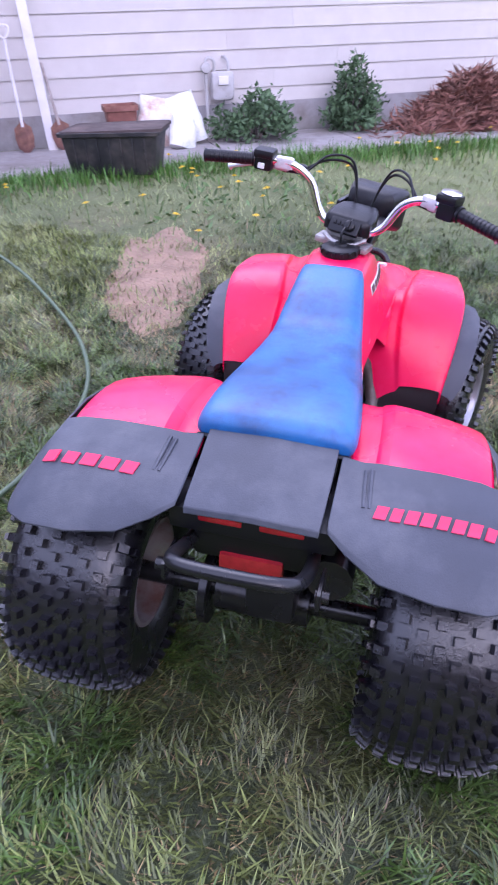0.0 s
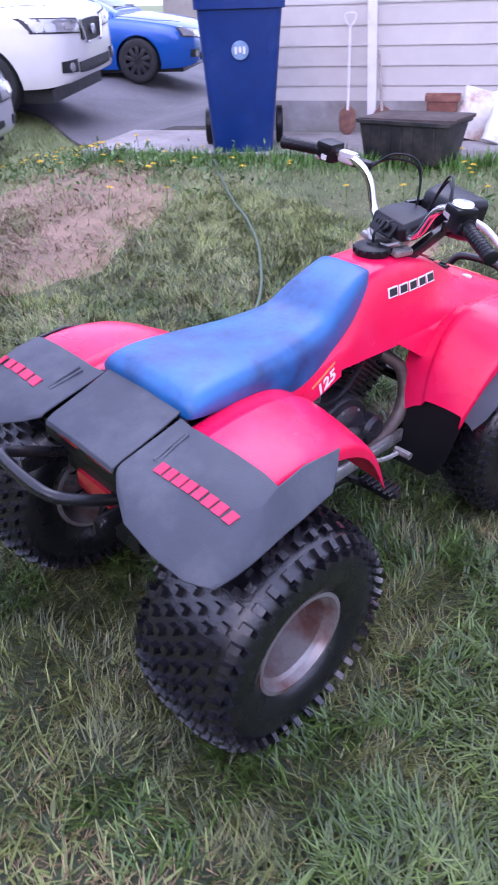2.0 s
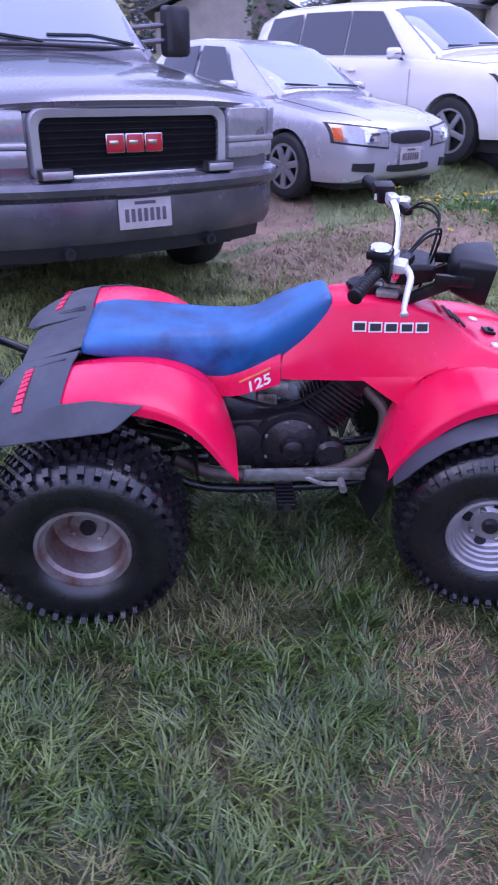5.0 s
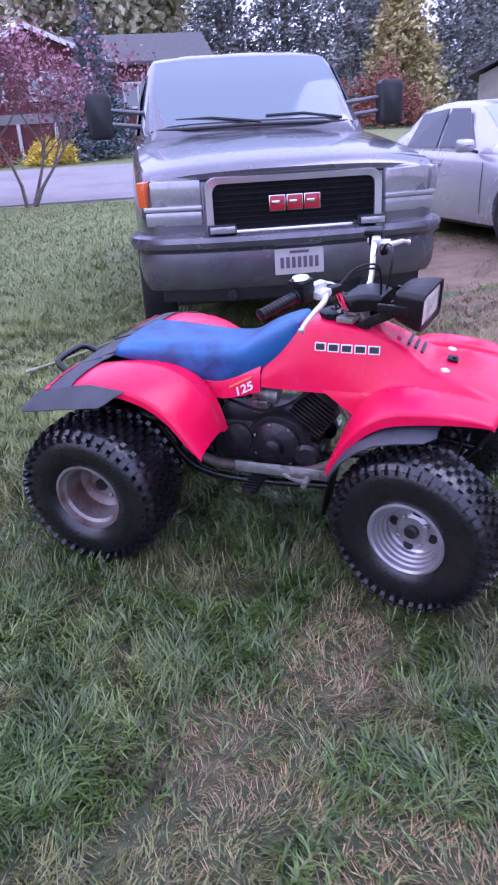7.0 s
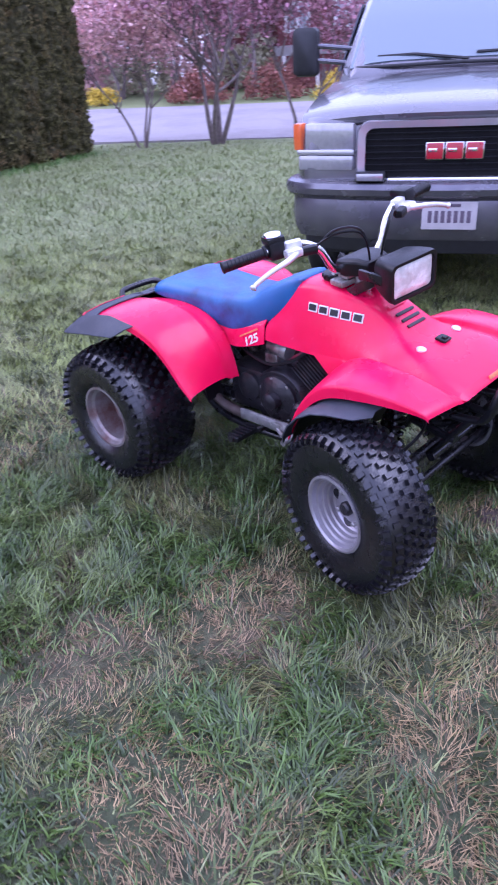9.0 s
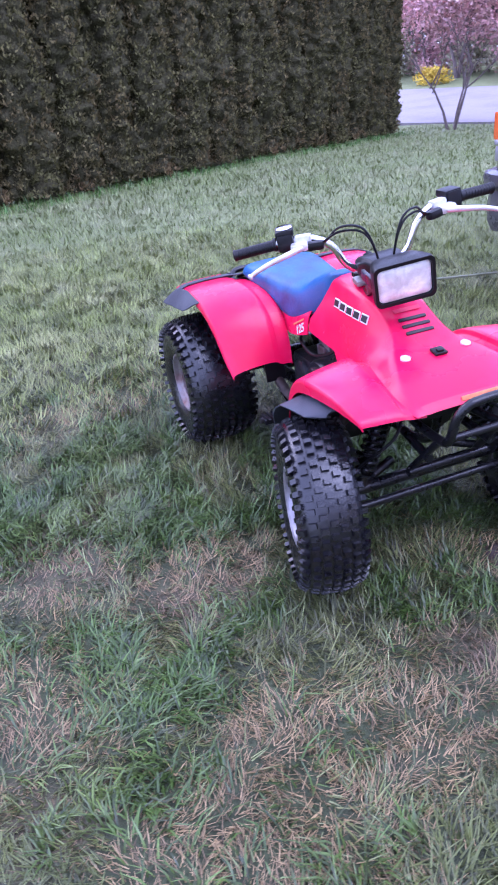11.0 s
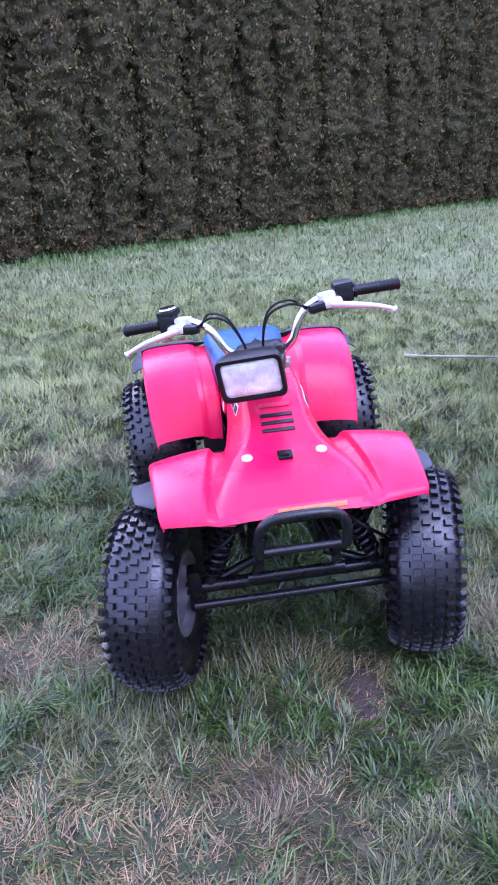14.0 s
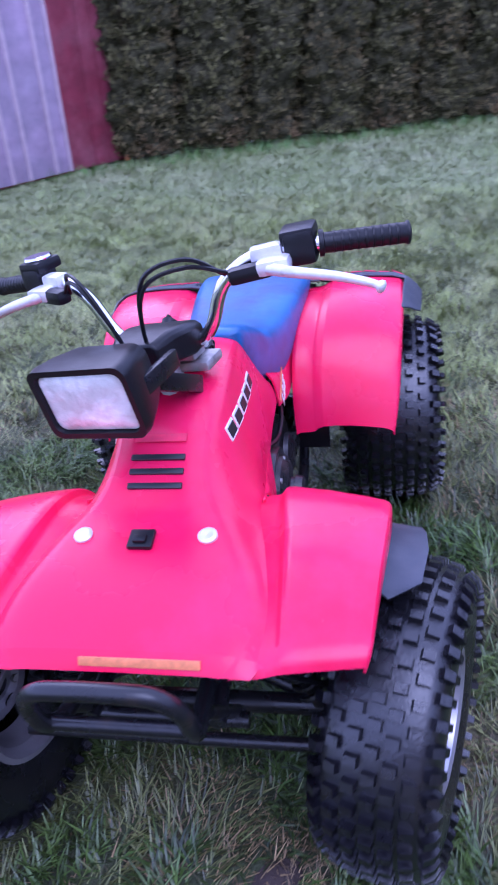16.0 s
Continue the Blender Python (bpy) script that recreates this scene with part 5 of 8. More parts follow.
# ---- hedge, trees, shrubs ----
def leaf_cards(centres, size, spread, per, seed, up=0.35, aspect=0.45, curl=0.25):
    """Small bent leaves round the centres, as vertices and faces; arrays for from_pydata."""
    rng = np.random.default_rng(seed)
    c = np.repeat(np.asarray(centres, float), per, axis=0)
    n = len(c)
    c = c + rng.normal(0, 1, (n, 3)) * spread
    d = rng.normal(0, 1, (n, 3))
    d[:, 2] = np.abs(d[:, 2]) * 0.6 + up
    d /= np.linalg.norm(d, axis=1, keepdims=True)
    s = np.cross(d, rng.normal(0, 1, (n, 3)))
    s /= np.linalg.norm(s, axis=1, keepdims=True)
    f = np.cross(d, s)
    L = size * rng.uniform(0.6, 1.35, (n, 1))
    w = L * aspect
    v = np.stack([c, c + d * L * 0.5 + s * w * 0.5 + f * L * curl * 0.3, c + d * L + f * L * curl, c + d * L * 0.5 - s * w * 0.5 + f * L * curl * 0.3], axis=1)
    return v.reshape(-1, 3), np.arange(n * 4).reshape(-1, 4)


def mesh_from_arrays(name, v, faces, mat, parent=None, smooth=False):
    me = bpy.data.meshes.new(name)
    me.vertices.add(len(v))
    me.vertices.foreach_set("co", np.asarray(v, np.float32).ravel())
    k = faces.shape[1]
    me.loops.add(faces.size)
    me.loops.foreach_set("vertex_index", faces.astype(np.int32).ravel())
    me.polygons.add(len(faces))
    me.polygons.foreach_set("loop_start", np.arange(0, faces.size, k, dtype=np.int32))
    me.update(calc_edges=True)
    me.validate()
    me.materials.append(mat)
    ob = new(name, me)
    if parent:
        ob.parent = parent
    return ob


BARK = material("bark", (0.17, 0.135, 0.125), 0.9, vary=0.3, scale=14, bump=0.7, bump_scale=40)
HEDGE = material("arborvitae_foliage", (0.128, 0.119, 0.046), 0.8, vary=0.40, scale=9.0, island=0.24, spec=0.12, second=(0.165, 0.112, 0.052), second_scale=0.9, second_amount=0.5)
# same foliage in a darker colour, painting the shade between the sprays
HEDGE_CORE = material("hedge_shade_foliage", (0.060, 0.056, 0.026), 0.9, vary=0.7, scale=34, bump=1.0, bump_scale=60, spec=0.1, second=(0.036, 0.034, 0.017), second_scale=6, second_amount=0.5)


def hedge_tree(seed):
    rng = np.random.default_rng(seed)
    t = thing("arborvitae", Matrix(), "tall clipped arborvitae in the dark green boundary hedge", "hedge tree", "boundary hedge")
    bm = bmesh.new()
    tube(bm, [(0, 0, -0.1), (0.01, 0, 0.5), (0, 0.01, 3.6)], [0.07, 0.06, 0.02], 8)
    part("trunk", bm, BARK, t)
    H = 4.4

    def girth(a, f):
        """Radius of the lumpy column at angle a and height share f."""
        p = Vector((math.cos(a) * 0.45, math.sin(a) * 0.45, f * H))
        q = p + Vector((seed, seed * 2.0, 0))
        tall = Vector((q.x, q.y, q.z * 0.38))
        lump = 0.14 * noise.noise(tall * 3.0) + 0.10 * noise.noise(tall * 7.0) + 0.12 * noise.noise(q * 8.0) + 0.08 * noise.noise(q * 15.0)
        return 0.39 * (0.96 + 0.16 * f - 0.62 * f ** 5) + lump

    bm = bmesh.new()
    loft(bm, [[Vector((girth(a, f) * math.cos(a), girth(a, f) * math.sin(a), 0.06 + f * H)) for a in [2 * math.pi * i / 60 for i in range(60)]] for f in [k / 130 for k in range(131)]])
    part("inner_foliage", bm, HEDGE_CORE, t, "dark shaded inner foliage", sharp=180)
    n = 3200
    f = rng.uniform(0, 1, n) ** 1.25
    a = rng.uniform(0, 2 * np.pi, n)
    r = np.array([girth(p, q) for p, q in zip(a, f)]) * rng.uniform(0.94, 1.05, n)
    c = np.stack([r * np.cos(a), r * np.sin(a), 0.06 + f * H], axis=1)
    v, q = leaf_cards(c, 0.054, 0.022, 6, seed, up=0.8, aspect=0.48)
    mesh_from_arrays("foliage", v, q, HEDGE, t)
    return t


hedge_kinds = [hedge_tree(11 + k) for k in range(4)]
H0, H1 = Vector((2.75, -7.15, 0)), Vector((-8.45, -14.01, 0))
hdir = (H1 - H0).normalized()
spots = [H0 + hdir * 0.45 + hdir * 0.78 * k for k in range(int(((H1 - H0).length - 0.45) / 0.78) + 1)]
for i, p in enumerate(spots):
    j = Vector((rnd(-0.06, 0.06), rnd(-0.10, 0.10), 0))
    m = pose(p.x + j.x, p.y + j.y, terrain(p.x, p.y), rnd(-1.5, 1.5), rnd(-1.5, 1.5), rnd(0, 360))
    if i < 4:
        hedge_kinds[i].matrix_basis = m
    else:
        copy_thing(hedge_kinds[i % 4], m)


def limbs(seed, height, spread, stems, depth=3, base_r=0.09):
    """Stems and limbs as tubes; returns the bmesh and the ends of the twigs."""
    rng = random.Random(seed)
    bm = bmesh.new()
    ends = []

    def grow(p, d, length, r, level):
        pts, rs = [p], [r]
        q = p.copy()
        dd = d.copy()
        for k in range(3):
            dd = (dd + Vector((rng.uniform(-0.25, 0.25), rng.uniform(-0.25, 0.25), rng.uniform(-0.05, 0.2)))).normalized()
            q = q + dd * length / 3
            pts.append(q.copy())
            rs.append(r * (1 - 0.22 * (k + 1)))
        tube(bm, pts, rs, 7 if level < 2 else 5)
        if level >= depth:
            ends.extend(pts[1:])
            return
        if level == depth - 1:
            ends.append(pts[-1])
        for k in range(3 if level else 4):
            s = rng.uniform(0.45, 1.0)
            start = pts[1].lerp(pts[3], s) if s < 1 else pts[3]
            side = Vector((rng.uniform(-1, 1), rng.uniform(-1, 1), rng.uniform(0.1, 0.9))).normalized()
            grow(start, (dd * 0.6 + side * spread).normalized(), length * rng.uniform(0.55, 0.8), r * 0.5, level + 1)

    for k in range(stems):
        a = 2 * math.pi * k / stems + rng.uniform(-0.4, 0.4)
        tilt = 0.35 if stems > 1 else 0.05
        grow(Vector((0.08 * math.cos(a), 0.08 * math.sin(a), -0.1)), Vector((tilt * math.cos(a), tilt * math.sin(a), 1)).normalized(), height * 0.42, base_r, 0)
    return bm, ends


def broadleaf(name, m, label, seed, height, spread, stems, mat, leaf, per, loose, base_r=0.09, depth=3, category="tree", group=""):
    t = thing(name, m, label, category, group)
    bm, ends = limbs(seed, height, spread, stems, depth, base_r)
    part("trunk", bm, BARK, t, sharp=70)
    v, q = leaf_cards([tuple(e) for e in ends], leaf, loose, per, seed, up=0.1, aspect=0.7)
    mesh_from_arrays("crown", v, q, mat, t)
    return t


# leaf colours of the background trees are lightened to imitate haze
PURPLE = material("purple_leaves", (0.36, 0.17, 0.22), 0.6, vary=0.3, scale=1.5, island=0.5, spec=0.3, second=(0.42, 0.21, 0.25), second_scale=0.8, second_amount=0.5)
BLOSSOM = material("pink_blossom", (0.60, 0.36, 0.38), 0.6, vary=0.25, scale=1.2, island=0.4, spec=0.3, second=(0.66, 0.42, 0.36), second_scale=0.9, second_amount=0.5)
SPRING = material("spring_leaves", (0.42, 0.40, 0.27), 0.6, vary=0.25, scale=0.5, island=0.4, spec=0.3, second=(0.40, 0.36, 0.24), second_scale=0.3, second_amount=0.5)
SPRUCE = material("blue_spruce_needles", (0.13, 0.165, 0.175), 0.7, vary=0.25, scale=1.0, island=0.45, spec=0.2)
FIR = material("hazed_fir_needles", (0.24, 0.25, 0.23), 0.7, vary=0.3, scale=0.5, island=0.45, spec=0.2)
OLIVE = material("golden_cedar_leaves", (0.40, 0.34, 0.16), 0.7, vary=0.3, scale=0.6, island=0.45, spec=0.2)
YELLOW = material("yellow_shrub_leaves", (0.62, 0.46, 0.05), 0.6, vary=0.2, scale=3, island=0.4)
SHRUB = material("green_shrub_leaves", (0.085, 0.14, 0.065), 0.6, vary=0.3, scale=5, island=0.45, spec=0.3)
RUSSET = material("russet_shrub_leaves", (0.26, 0.10, 0.075), 0.7, vary=0.25, scale=3, island=0.4)

def on_ground(a, b, turn=0.0):
    p = yard(a, b)
    return pose(p.x, p.y, terrain(p.x, p.y), 0, 0, turn)


broadleaf("plum_tree", on_ground(-16.0, -4.6, 20), "purple-leaved plum tree with several stems by the street", 5, 4.9, 1.0, 4, PURPLE, 0.10, 11, 0.26, 0.075)
broadleaf("plum_tree", on_ground(-16.6, -2.6, 200), "young purple-leaved plum tree by the street", 8, 4.4, 1.0, 3, PURPLE, 0.10, 10, 0.27, 0.055)
broadleaf("plum_tree", on_ground(-15.6, -6.4, 90), "pale budding plum tree beside the hedge end", 21, 3.8, 1.0, 3, BLOSSOM, 0.09, 14, 0.22, 0.04)
cherry = broadleaf("cherry_tree", on_ground(-31.0, -13.0, 40), "pink blossoming cherry tree across the street", 31, 5.0, 1.0, 2, BLOSSOM, 0.19, 34, 0.36, 0.10)
for a_, b_, turn_ in ((-31.5, -10.6, 130), (-33.0, -15.5, 250), (-30.5, -8.6, 300), (-34.0, -18.5, 20)):
    copy_thing(cherry, on_ground(a_, b_, turn_))
broadleaf("plum_tree", on_ground(-29.5, -6.6, 10), "dark purple plum tree before the red house", 44, 5.6, 1.0, 1, PURPLE, 0.20, 12, 0.36, 0.14)


def conifer(name, m, label, seed, H, R, mat, leaf=0.22, n=900, per=7, category="conifer", skirt=0.06):
    t = thing(name, m, label, category)
    rng = np.random.default_rng(seed)
    bm = bmesh.new()
    tube(bm, [(0, 0, -0.2), (0.02, 0, H * 0.5), (0, 0, H * 0.98)], [0.035 * H * 0.6, 0.016 * H, 0.01], 8)
    part("trunk", bm, BARK, t)
    f = 1 - np.sqrt(rng.uniform(0.0004, 1, n))
    tier = np.floor(f * 16) / 16
    a = rng.uniform(0, 2 * np.pi, n)
    arm = 1 + 0.22 * np.sin(a * 5 + tier * 40) + 0.16 * np.sin(a * 9 + tier * 77)
    r = R * (1 - f) * arm * np.sqrt(rng.uniform(0.15, 1, n))
    z = H * (skirt + (1 - skirt) * f) - 0.22 * r
    c = np.stack([r * np.cos(a), r * np.sin(a), z], axis=1)
    v, q = leaf_cards(c, leaf, leaf * 0.55, per, seed, up=0.0, aspect=0.45)
    mesh_from_arrays("crown", v, q, mat, t)
    return t


conifer("blue_spruce", on_ground(-29.5, -0.9), "blue-green spruce beside the red house", 3, 5.6, 1.5, SPRUCE, 0.2, 1000)
conifer("golden_cedar", pose(-37.5, -6.0, terrain(-37.5, -6.0)), "broad golden-green cedar behind the cars", 4, 8.5, 2.3, OLIVE, 0.3, 1500)
fir = conifer("fir_tree", on_ground(-58, 4), "tall dark fir tree behind the houses", 6, 17, 4.2, FIR, 0.34, 2400)
tagged(fir, group="far firs")
fir2 = conifer("fir_tree", on_ground(-60, 14), "tall dark fir tree behind the houses", 7, 19, 4.4, FIR, 0.34, 2400)
tagged(fir2, group="far firs")
for k, (a, b) in enumerate(((-56, 18), (-62, 22), (-55, 27), (-63, 33), (-57, 38), (-66, 44), (-58, 50), (-61, 9), (-64, -30), (-60, -38), (-62, 58), (-58, 66))):
    copy_thing(fir if k % 2 else fir2, on_ground(a, b, 53 * k))
for k, (a, b, h, s) in enumerate(((-52, -4, 13, 61), (-54, -12, 12, 62), (-50, 3, 11, 63), (-53, -20, 12, 64), (-51, -28, 11, 65))):
    broadleaf("birch_tree", on_ground(a, b, 77 * k), "pale spring-leafed tree behind the red house", s, h, 0.9, 2, SPRING, 0.5, 26, 0.7, 0.2, category="tree", group="far leafing trees")


# old street tree, its trunk shaggy with ivy
old = thing("street_tree", pose(-18.2, 1.40, terrain(-18.2, 1.40), 0, 0, 30), "old street tree with a thick dark shaggy trunk", "tree")
bm = bmesh.new()
tube(bm, [(0, 0, -0.2), (0, 0, 0.25), (0.03, 0, 1.0), (0.0, 0.05, 3.0), (0.10, 0.0, 5.0), (0.05, 0.1, 8.0)], [0.62, 0.48, 0.42, 0.40, 0.34, 0.16], 14)
part("trunk", bm, BARK, old, sharp=180)
for k in range(6):
    bm = bmesh.new()
    a = 1.05 * k
    z0 = 4.2 + 0.5 * k
    tube(bm, smooth_path([(0.05, 0.02, z0), (0.9 * math.cos(a), 0.9 * math.sin(a), z0 + 1.0), (2.2 * math.cos(a + 0.2), 2.2 * math.sin(a + 0.2), z0 + 2.0)], 4), [0.14 - 0.012 * j for j in range(9)], 7)
    part("limb", bm, BARK, old, sharp=180)
rt = np.random.default_rng(77)
a, z = rt.uniform(0, 6.28, 500), rt.uniform(0.2, 5.5, 500)
v, q = leaf_cards(np.stack([0.43 * np.cos(a), 0.43 * np.sin(a), z], 1), 0.13, 0.05, 4, 78, up=-0.3, aspect=0.5)
mesh_from_arrays("ivy", v, q, SHRUB, old)
d = rt.normal(0, 1, (700, 3))
d /= np.linalg.norm(d, axis=1, keepdims=True)
v, q = leaf_cards(d * rt.uniform(0.55, 1.0, (700, 1)) * [3.0, 3.0, 1.9] + [0, 0, 7.4], 0.24, 0.25, 9, 79)
mesh_from_arrays("crown", v, q, SHRUB, old)


def shrub(name, m, label, seed, r, h, mat, leaf, n=220, per=10, category="shrub", group=""):
    t = thing(name, m, label, category, group)
    rng = np.random.default_rng(seed)
    bm = bmesh.new()
    for k in range(9):
        a = 2 * math.pi * k / 9
        tube(bm, [(0, 0, -0.03), (0.3 * r * math.cos(a), 0.3 * r * math.sin(a), h * 0.4), (0.6 * r * math.cos(a + 0.3), 0.6 * r * math.sin(a + 0.3), h * 0.8)], [0.012, 0.009, 0.004], 5)
    part("stems", bm, BARK, t, sharp=70)
    u = rng.normal(0, 1, (n, 3))
    u /= np.linalg.norm(u, axis=1, keepdims=True)
    u[:, 2] = np.abs(u[:, 2])
    k = (1 + 0.25 * np.sin(u[:, 0] * 5 + seed) + 0.2 * np.sin(u[:, 1] * 7 + seed)) * rng.uniform(0.45, 1, n) ** 0.5
    c = np.stack([u[:, 0] * r * k, u[:, 1] * r * k, 0.05 + u[:, 2] * h * k * 0.9], axis=1)
    v, q = leaf_cards(c, leaf, leaf * 0.6, per, seed, up=0.3, aspect=0.5)
    mesh_from_arrays("leaves", v, q, mat, t)
    return t


shrub("wall_shrub", house_pose(1.82, 6.98, 0.035), "low green weedy shrub below the gas meter", 51, 0.46, 0.40, SHRUB, 0.065, 260)
shrub("wall_shrub", house_pose(3.08, 7.12, 0.035), "upright green shrub against the foundation", 52, 0.34, 0.66, SHRUB, 0.07, 240)
shrub("yellow_shrub", on_ground(-28.0, -2.9), "bright yellow shrub across the street", 53, 0.9, 0.85, YELLOW, 0.12, 260)
shrub("yellow_shrub", on_ground(-28.4, -13.0), "yellow-green shrub across the street", 55, 0.6, 0.6, YELLOW, 0.12, 140)
shrub("russet_shrub", on_ground(-28.5, -5.4), "russet shrub before the red house", 56, 1.2, 1.2, RUSSET, 0.14, 260)
shrub("russet_hedge", on_ground(-33.0, 12.4), "clipped russet hedge behind the truck", 57, 1.9, 2.3, RUSSET, 0.2, 420)
shrub("russet_shrub", on_ground(-28.0, -8.6), "russet shrub along the street", 58, 1.3, 0.9, RUSSET, 0.14, 240)

# heap of dead brown needles beside the house
MULCH = material("dead_needles", (0.20, 0.085, 0.062), 0.9, vary=0.3, scale=7, island=0.5, second=(0.30, 0.16, 0.12), second_scale=3)
heap = thing("brush_heap", house_pose(4.5, 6.75, 0.0), "heap of dead brown brush beside the house", "brush heap")
rng = np.random.default_rng(70)
n = 900
x, y = rng.normal(0, 0.50, n), rng.normal(0, 0.26, n)
z = np.maximum(0.0, 0.62 * np.exp(-(x * x / 0.5 + y * y / 0.14)) * rng.uniform(0.75, 1.0, n))
v, q = leaf_cards(np.stack([x, y, z], axis=1), 0.16, 0.03, 6, 70, up=-0.2, aspect=0.12)
mesh_from_arrays("brush", v, q, MULCH, heap)
bm = bmesh.new()
rings = [[Vector((r * 1.0 * math.cos(t), r * 0.46 * math.sin(t), 0.56 * (1 - r) ** 0.8 * (1 + 0.2 * noise.noise((3 * math.cos(t), 3 * math.sin(t), r * 4))))) for t in [2 * math.pi * i / 24 for i in range(24)]] for r in (1.0, 0.8, 0.6, 0.4, 0.2, 0.04)]
loft(bm, rings)
part("heap_core", bm, MULCH, heap, sharp=180)
for a_, b_, turn_ in ((-41, -6.5, 10), (-41, -9.8, 80), (-43, -13.0, 150), (-41, -16.5, 220), (-44, -20.0, 300)):
    copy_thing(cherry, on_ground(a_ + 3, b_, turn_))
for k_, (a_, b_) in enumerate(((-33.5, -7.2), (-34.5, -9.8), (-33.0, -12.4), (-34.0, -15.0), (-33.5, -17.6))):
    shrub("street_shrub", on_ground(a_, b_, 70 * k_), "pale leafing shrub along the far side of the street", 80 + k_, 1.7, 2.3 + 0.3 * (k_ % 2), (SPRING, BLOSSOM)[k_ % 2], 0.2, 300, group="far street shrubs")

# ---- red house across the street, and the shed ----
BARN_RED = material("dark_red_siding", (0.13, 0.030, 0.035), 0.7, vary=0.15, scale=3, bump=0.1, second=(0.17, 0.05, 0.05), second_scale=1.0)
PANE = glass_material("window_pane", (0.34, 0.36, 0.40), 0.08)
STONE = material("grey_stone", (0.30, 0.28, 0.28), 0.85, vary=0.2, scale=2, bump=0.4, bump_scale=12)
hz = 1.45
house = thing("red_house", yard_pose(-34.0, -2.0, hz, 0), "dark red house with white trim across the street", "house")
# local x runs away from the street, so the front is at x = +1 side: lay it out with the front facing +x
def house_box(name, x0, x1, y0, y1, z0, z1, mat, label=""):
    bm = bmesh.new()
    box(bm, ((x0 + x1) / 2, (y0 + y1) / 2, (z0 + z1) / 2), (x1 - x0, y1 - y0, z1 - z0))
    return part(name, bm, mat, house, label)


house_box("wall", -8, 0, -7.0, 6.0, -0.6, 3.2, BARN_RED)
house_box("wall", 0, 1.2, -4.2, 1.2, -0.6, 3.4, BARN_RED, "projecting red gable front")
house_box("wall_base", 0.0, 1.26, -4.3, 1.3, 0.9, 1.3, STONE, "pale band below the upper windows")


def gable_roof(name, y0, y1, x0, x1, z, rise, ridge_along_y):
    bm = bmesh.new()
    t = 0.14
    if ridge_along_y:
        xm = (x0 + x1) / 2
        prof = [(x0 - 0.5, z - 0.1), (xm, z + rise), (x1 + 0.5, z - 0.1), (x1 + 0.5, z + t - 0.1), (xm, z + rise + t), (x0 - 0.5, z + t - 0.1)]
        loft(bm, [[Vector((x, y, zz)) for x, zz in prof] for y in (y0, y1)])
    else:
        ym = (y0 + y1) / 2
        prof = [(y0 - 0.5, z - 0.1), (ym, z + rise), (y1 + 0.5, z - 0.1), (y1 + 0.5, z + t - 0.1), (ym, z + rise + t), (y0 - 0.5, z + t - 0.1)]
        loft(bm, [[Vector((x, y, zz)) for y, zz in prof] for x in (x0, x1)])
    return part(name, bm, ROOFING, house, "grey shingled roof")


gable_roof("roof", -7.5, 6.6, -8, 0, 3.2, 1.5, True)
gable_roof("roof", -4.2, 1.2, -3.5, 1.7, 3.3, 1.25, False)
bm = bmesh.new()
loft(bm, [[Vector((x, y, z)) for y, z in ((-4.2, 3.35), (-1.5, 4.5), (1.2, 3.35))] for x in (1.05, 1.19)])
part("gable", bm, BARN_RED, house)
for y0, z0, y1, z1 in ((-4.75, 3.2, -1.5, 4.62), (1.75, 3.2, -1.5, 4.62)):
    bm = bmesh.new()
    d = Vector((0, y1 - y0, z1 - z0))
    box(bm, (1.72, (y0 + y1) / 2, (z0 + z1) / 2), (0.06, d.length, 0.20), Matrix.Rotation(math.atan2(d.z, d.y), 3, "X"))
    part("barge_board", bm, WHITE_PAINT, house, "white barge board")
for y0, w, n in ((-3.3, 1.0, 2), (-0.9, 1.5, 3)):
    win = new("window")
    win.parent, win.matrix_basis = house, pose(1.24, y0, 2.35)
    bm = bmesh.new()
    box(bm, (0, 0, 0.52), (0.08, w + 0.3, 0.12))
    box(bm, (0, 0, -0.52), (0.08, w + 0.3, 0.12))
    for k in range(n + 1):
        box(bm, (0, -w / 2 + w * k / n, 0), (0.08, 0.12, 1.0))
    part("frame", bm, WHITE_PAINT, win, "white window frame")
    for k in range(n):
        bm = bmesh.new()
        box(bm, (-0.01, -w / 2 + w * (k + 0.5) / n, 0), (0.02, w / n - 0.14, 0.9))
        part("pane", bm, PANE, win)
for y0, w in ((3.0, 1.3), (4.9, 0.9)):
    win = new("window")
    win.parent, win.matrix_basis = house, pose(0.03, y0, 1.9)
    bm = bmesh.new()
    for z in (-0.5, 0.5):
        box(bm, (0, 0, z), (0.08, w + 0.2, 0.1))
    for k in range(3):
        box(bm, (0, -w / 2 + w * k / 2, 0), (0.08, 0.1, 0.95))
    part("frame", bm, WHITE_PAINT, win, "white window frame")
    bm = bmesh.new()
    box(bm, (-0.01, 0, 0), (0.02, w - 0.1, 0.9))
    part("pane", bm, PANE, win)
for y in (-3.9, -2.4, -0.8, 0.9):
    bm = bmesh.new()
    box(bm, (1.3, y, 0.15), (0.12, 0.14, 1.5))
    part("porch_post", bm, WHITE_PAINT, house, "white porch post")
BEIGE = material("beige_siding", (0.36, 0.32, 0.29), 0.8, vary=0.1, scale=1.5, second=(0.28, 0.25, 0.24), second_scale=0.6)
gar = thing("far_house", yard_pose(-30, 34.0, 1.0, 0), "pale grey house far beyond the driveway", "house")
for nm, c, s, mt in (("wall", (0, 0, 1.4), (8, 10, 3.4), BEIGE), ("garage_door", (4.02, -1.5, 1.0), (0.08, 4.2, 2.3), STONE)):
    bm = bmesh.new()
    box(bm, c, s)
    part(nm, bm, mt, gar)
bm = bmesh.new()
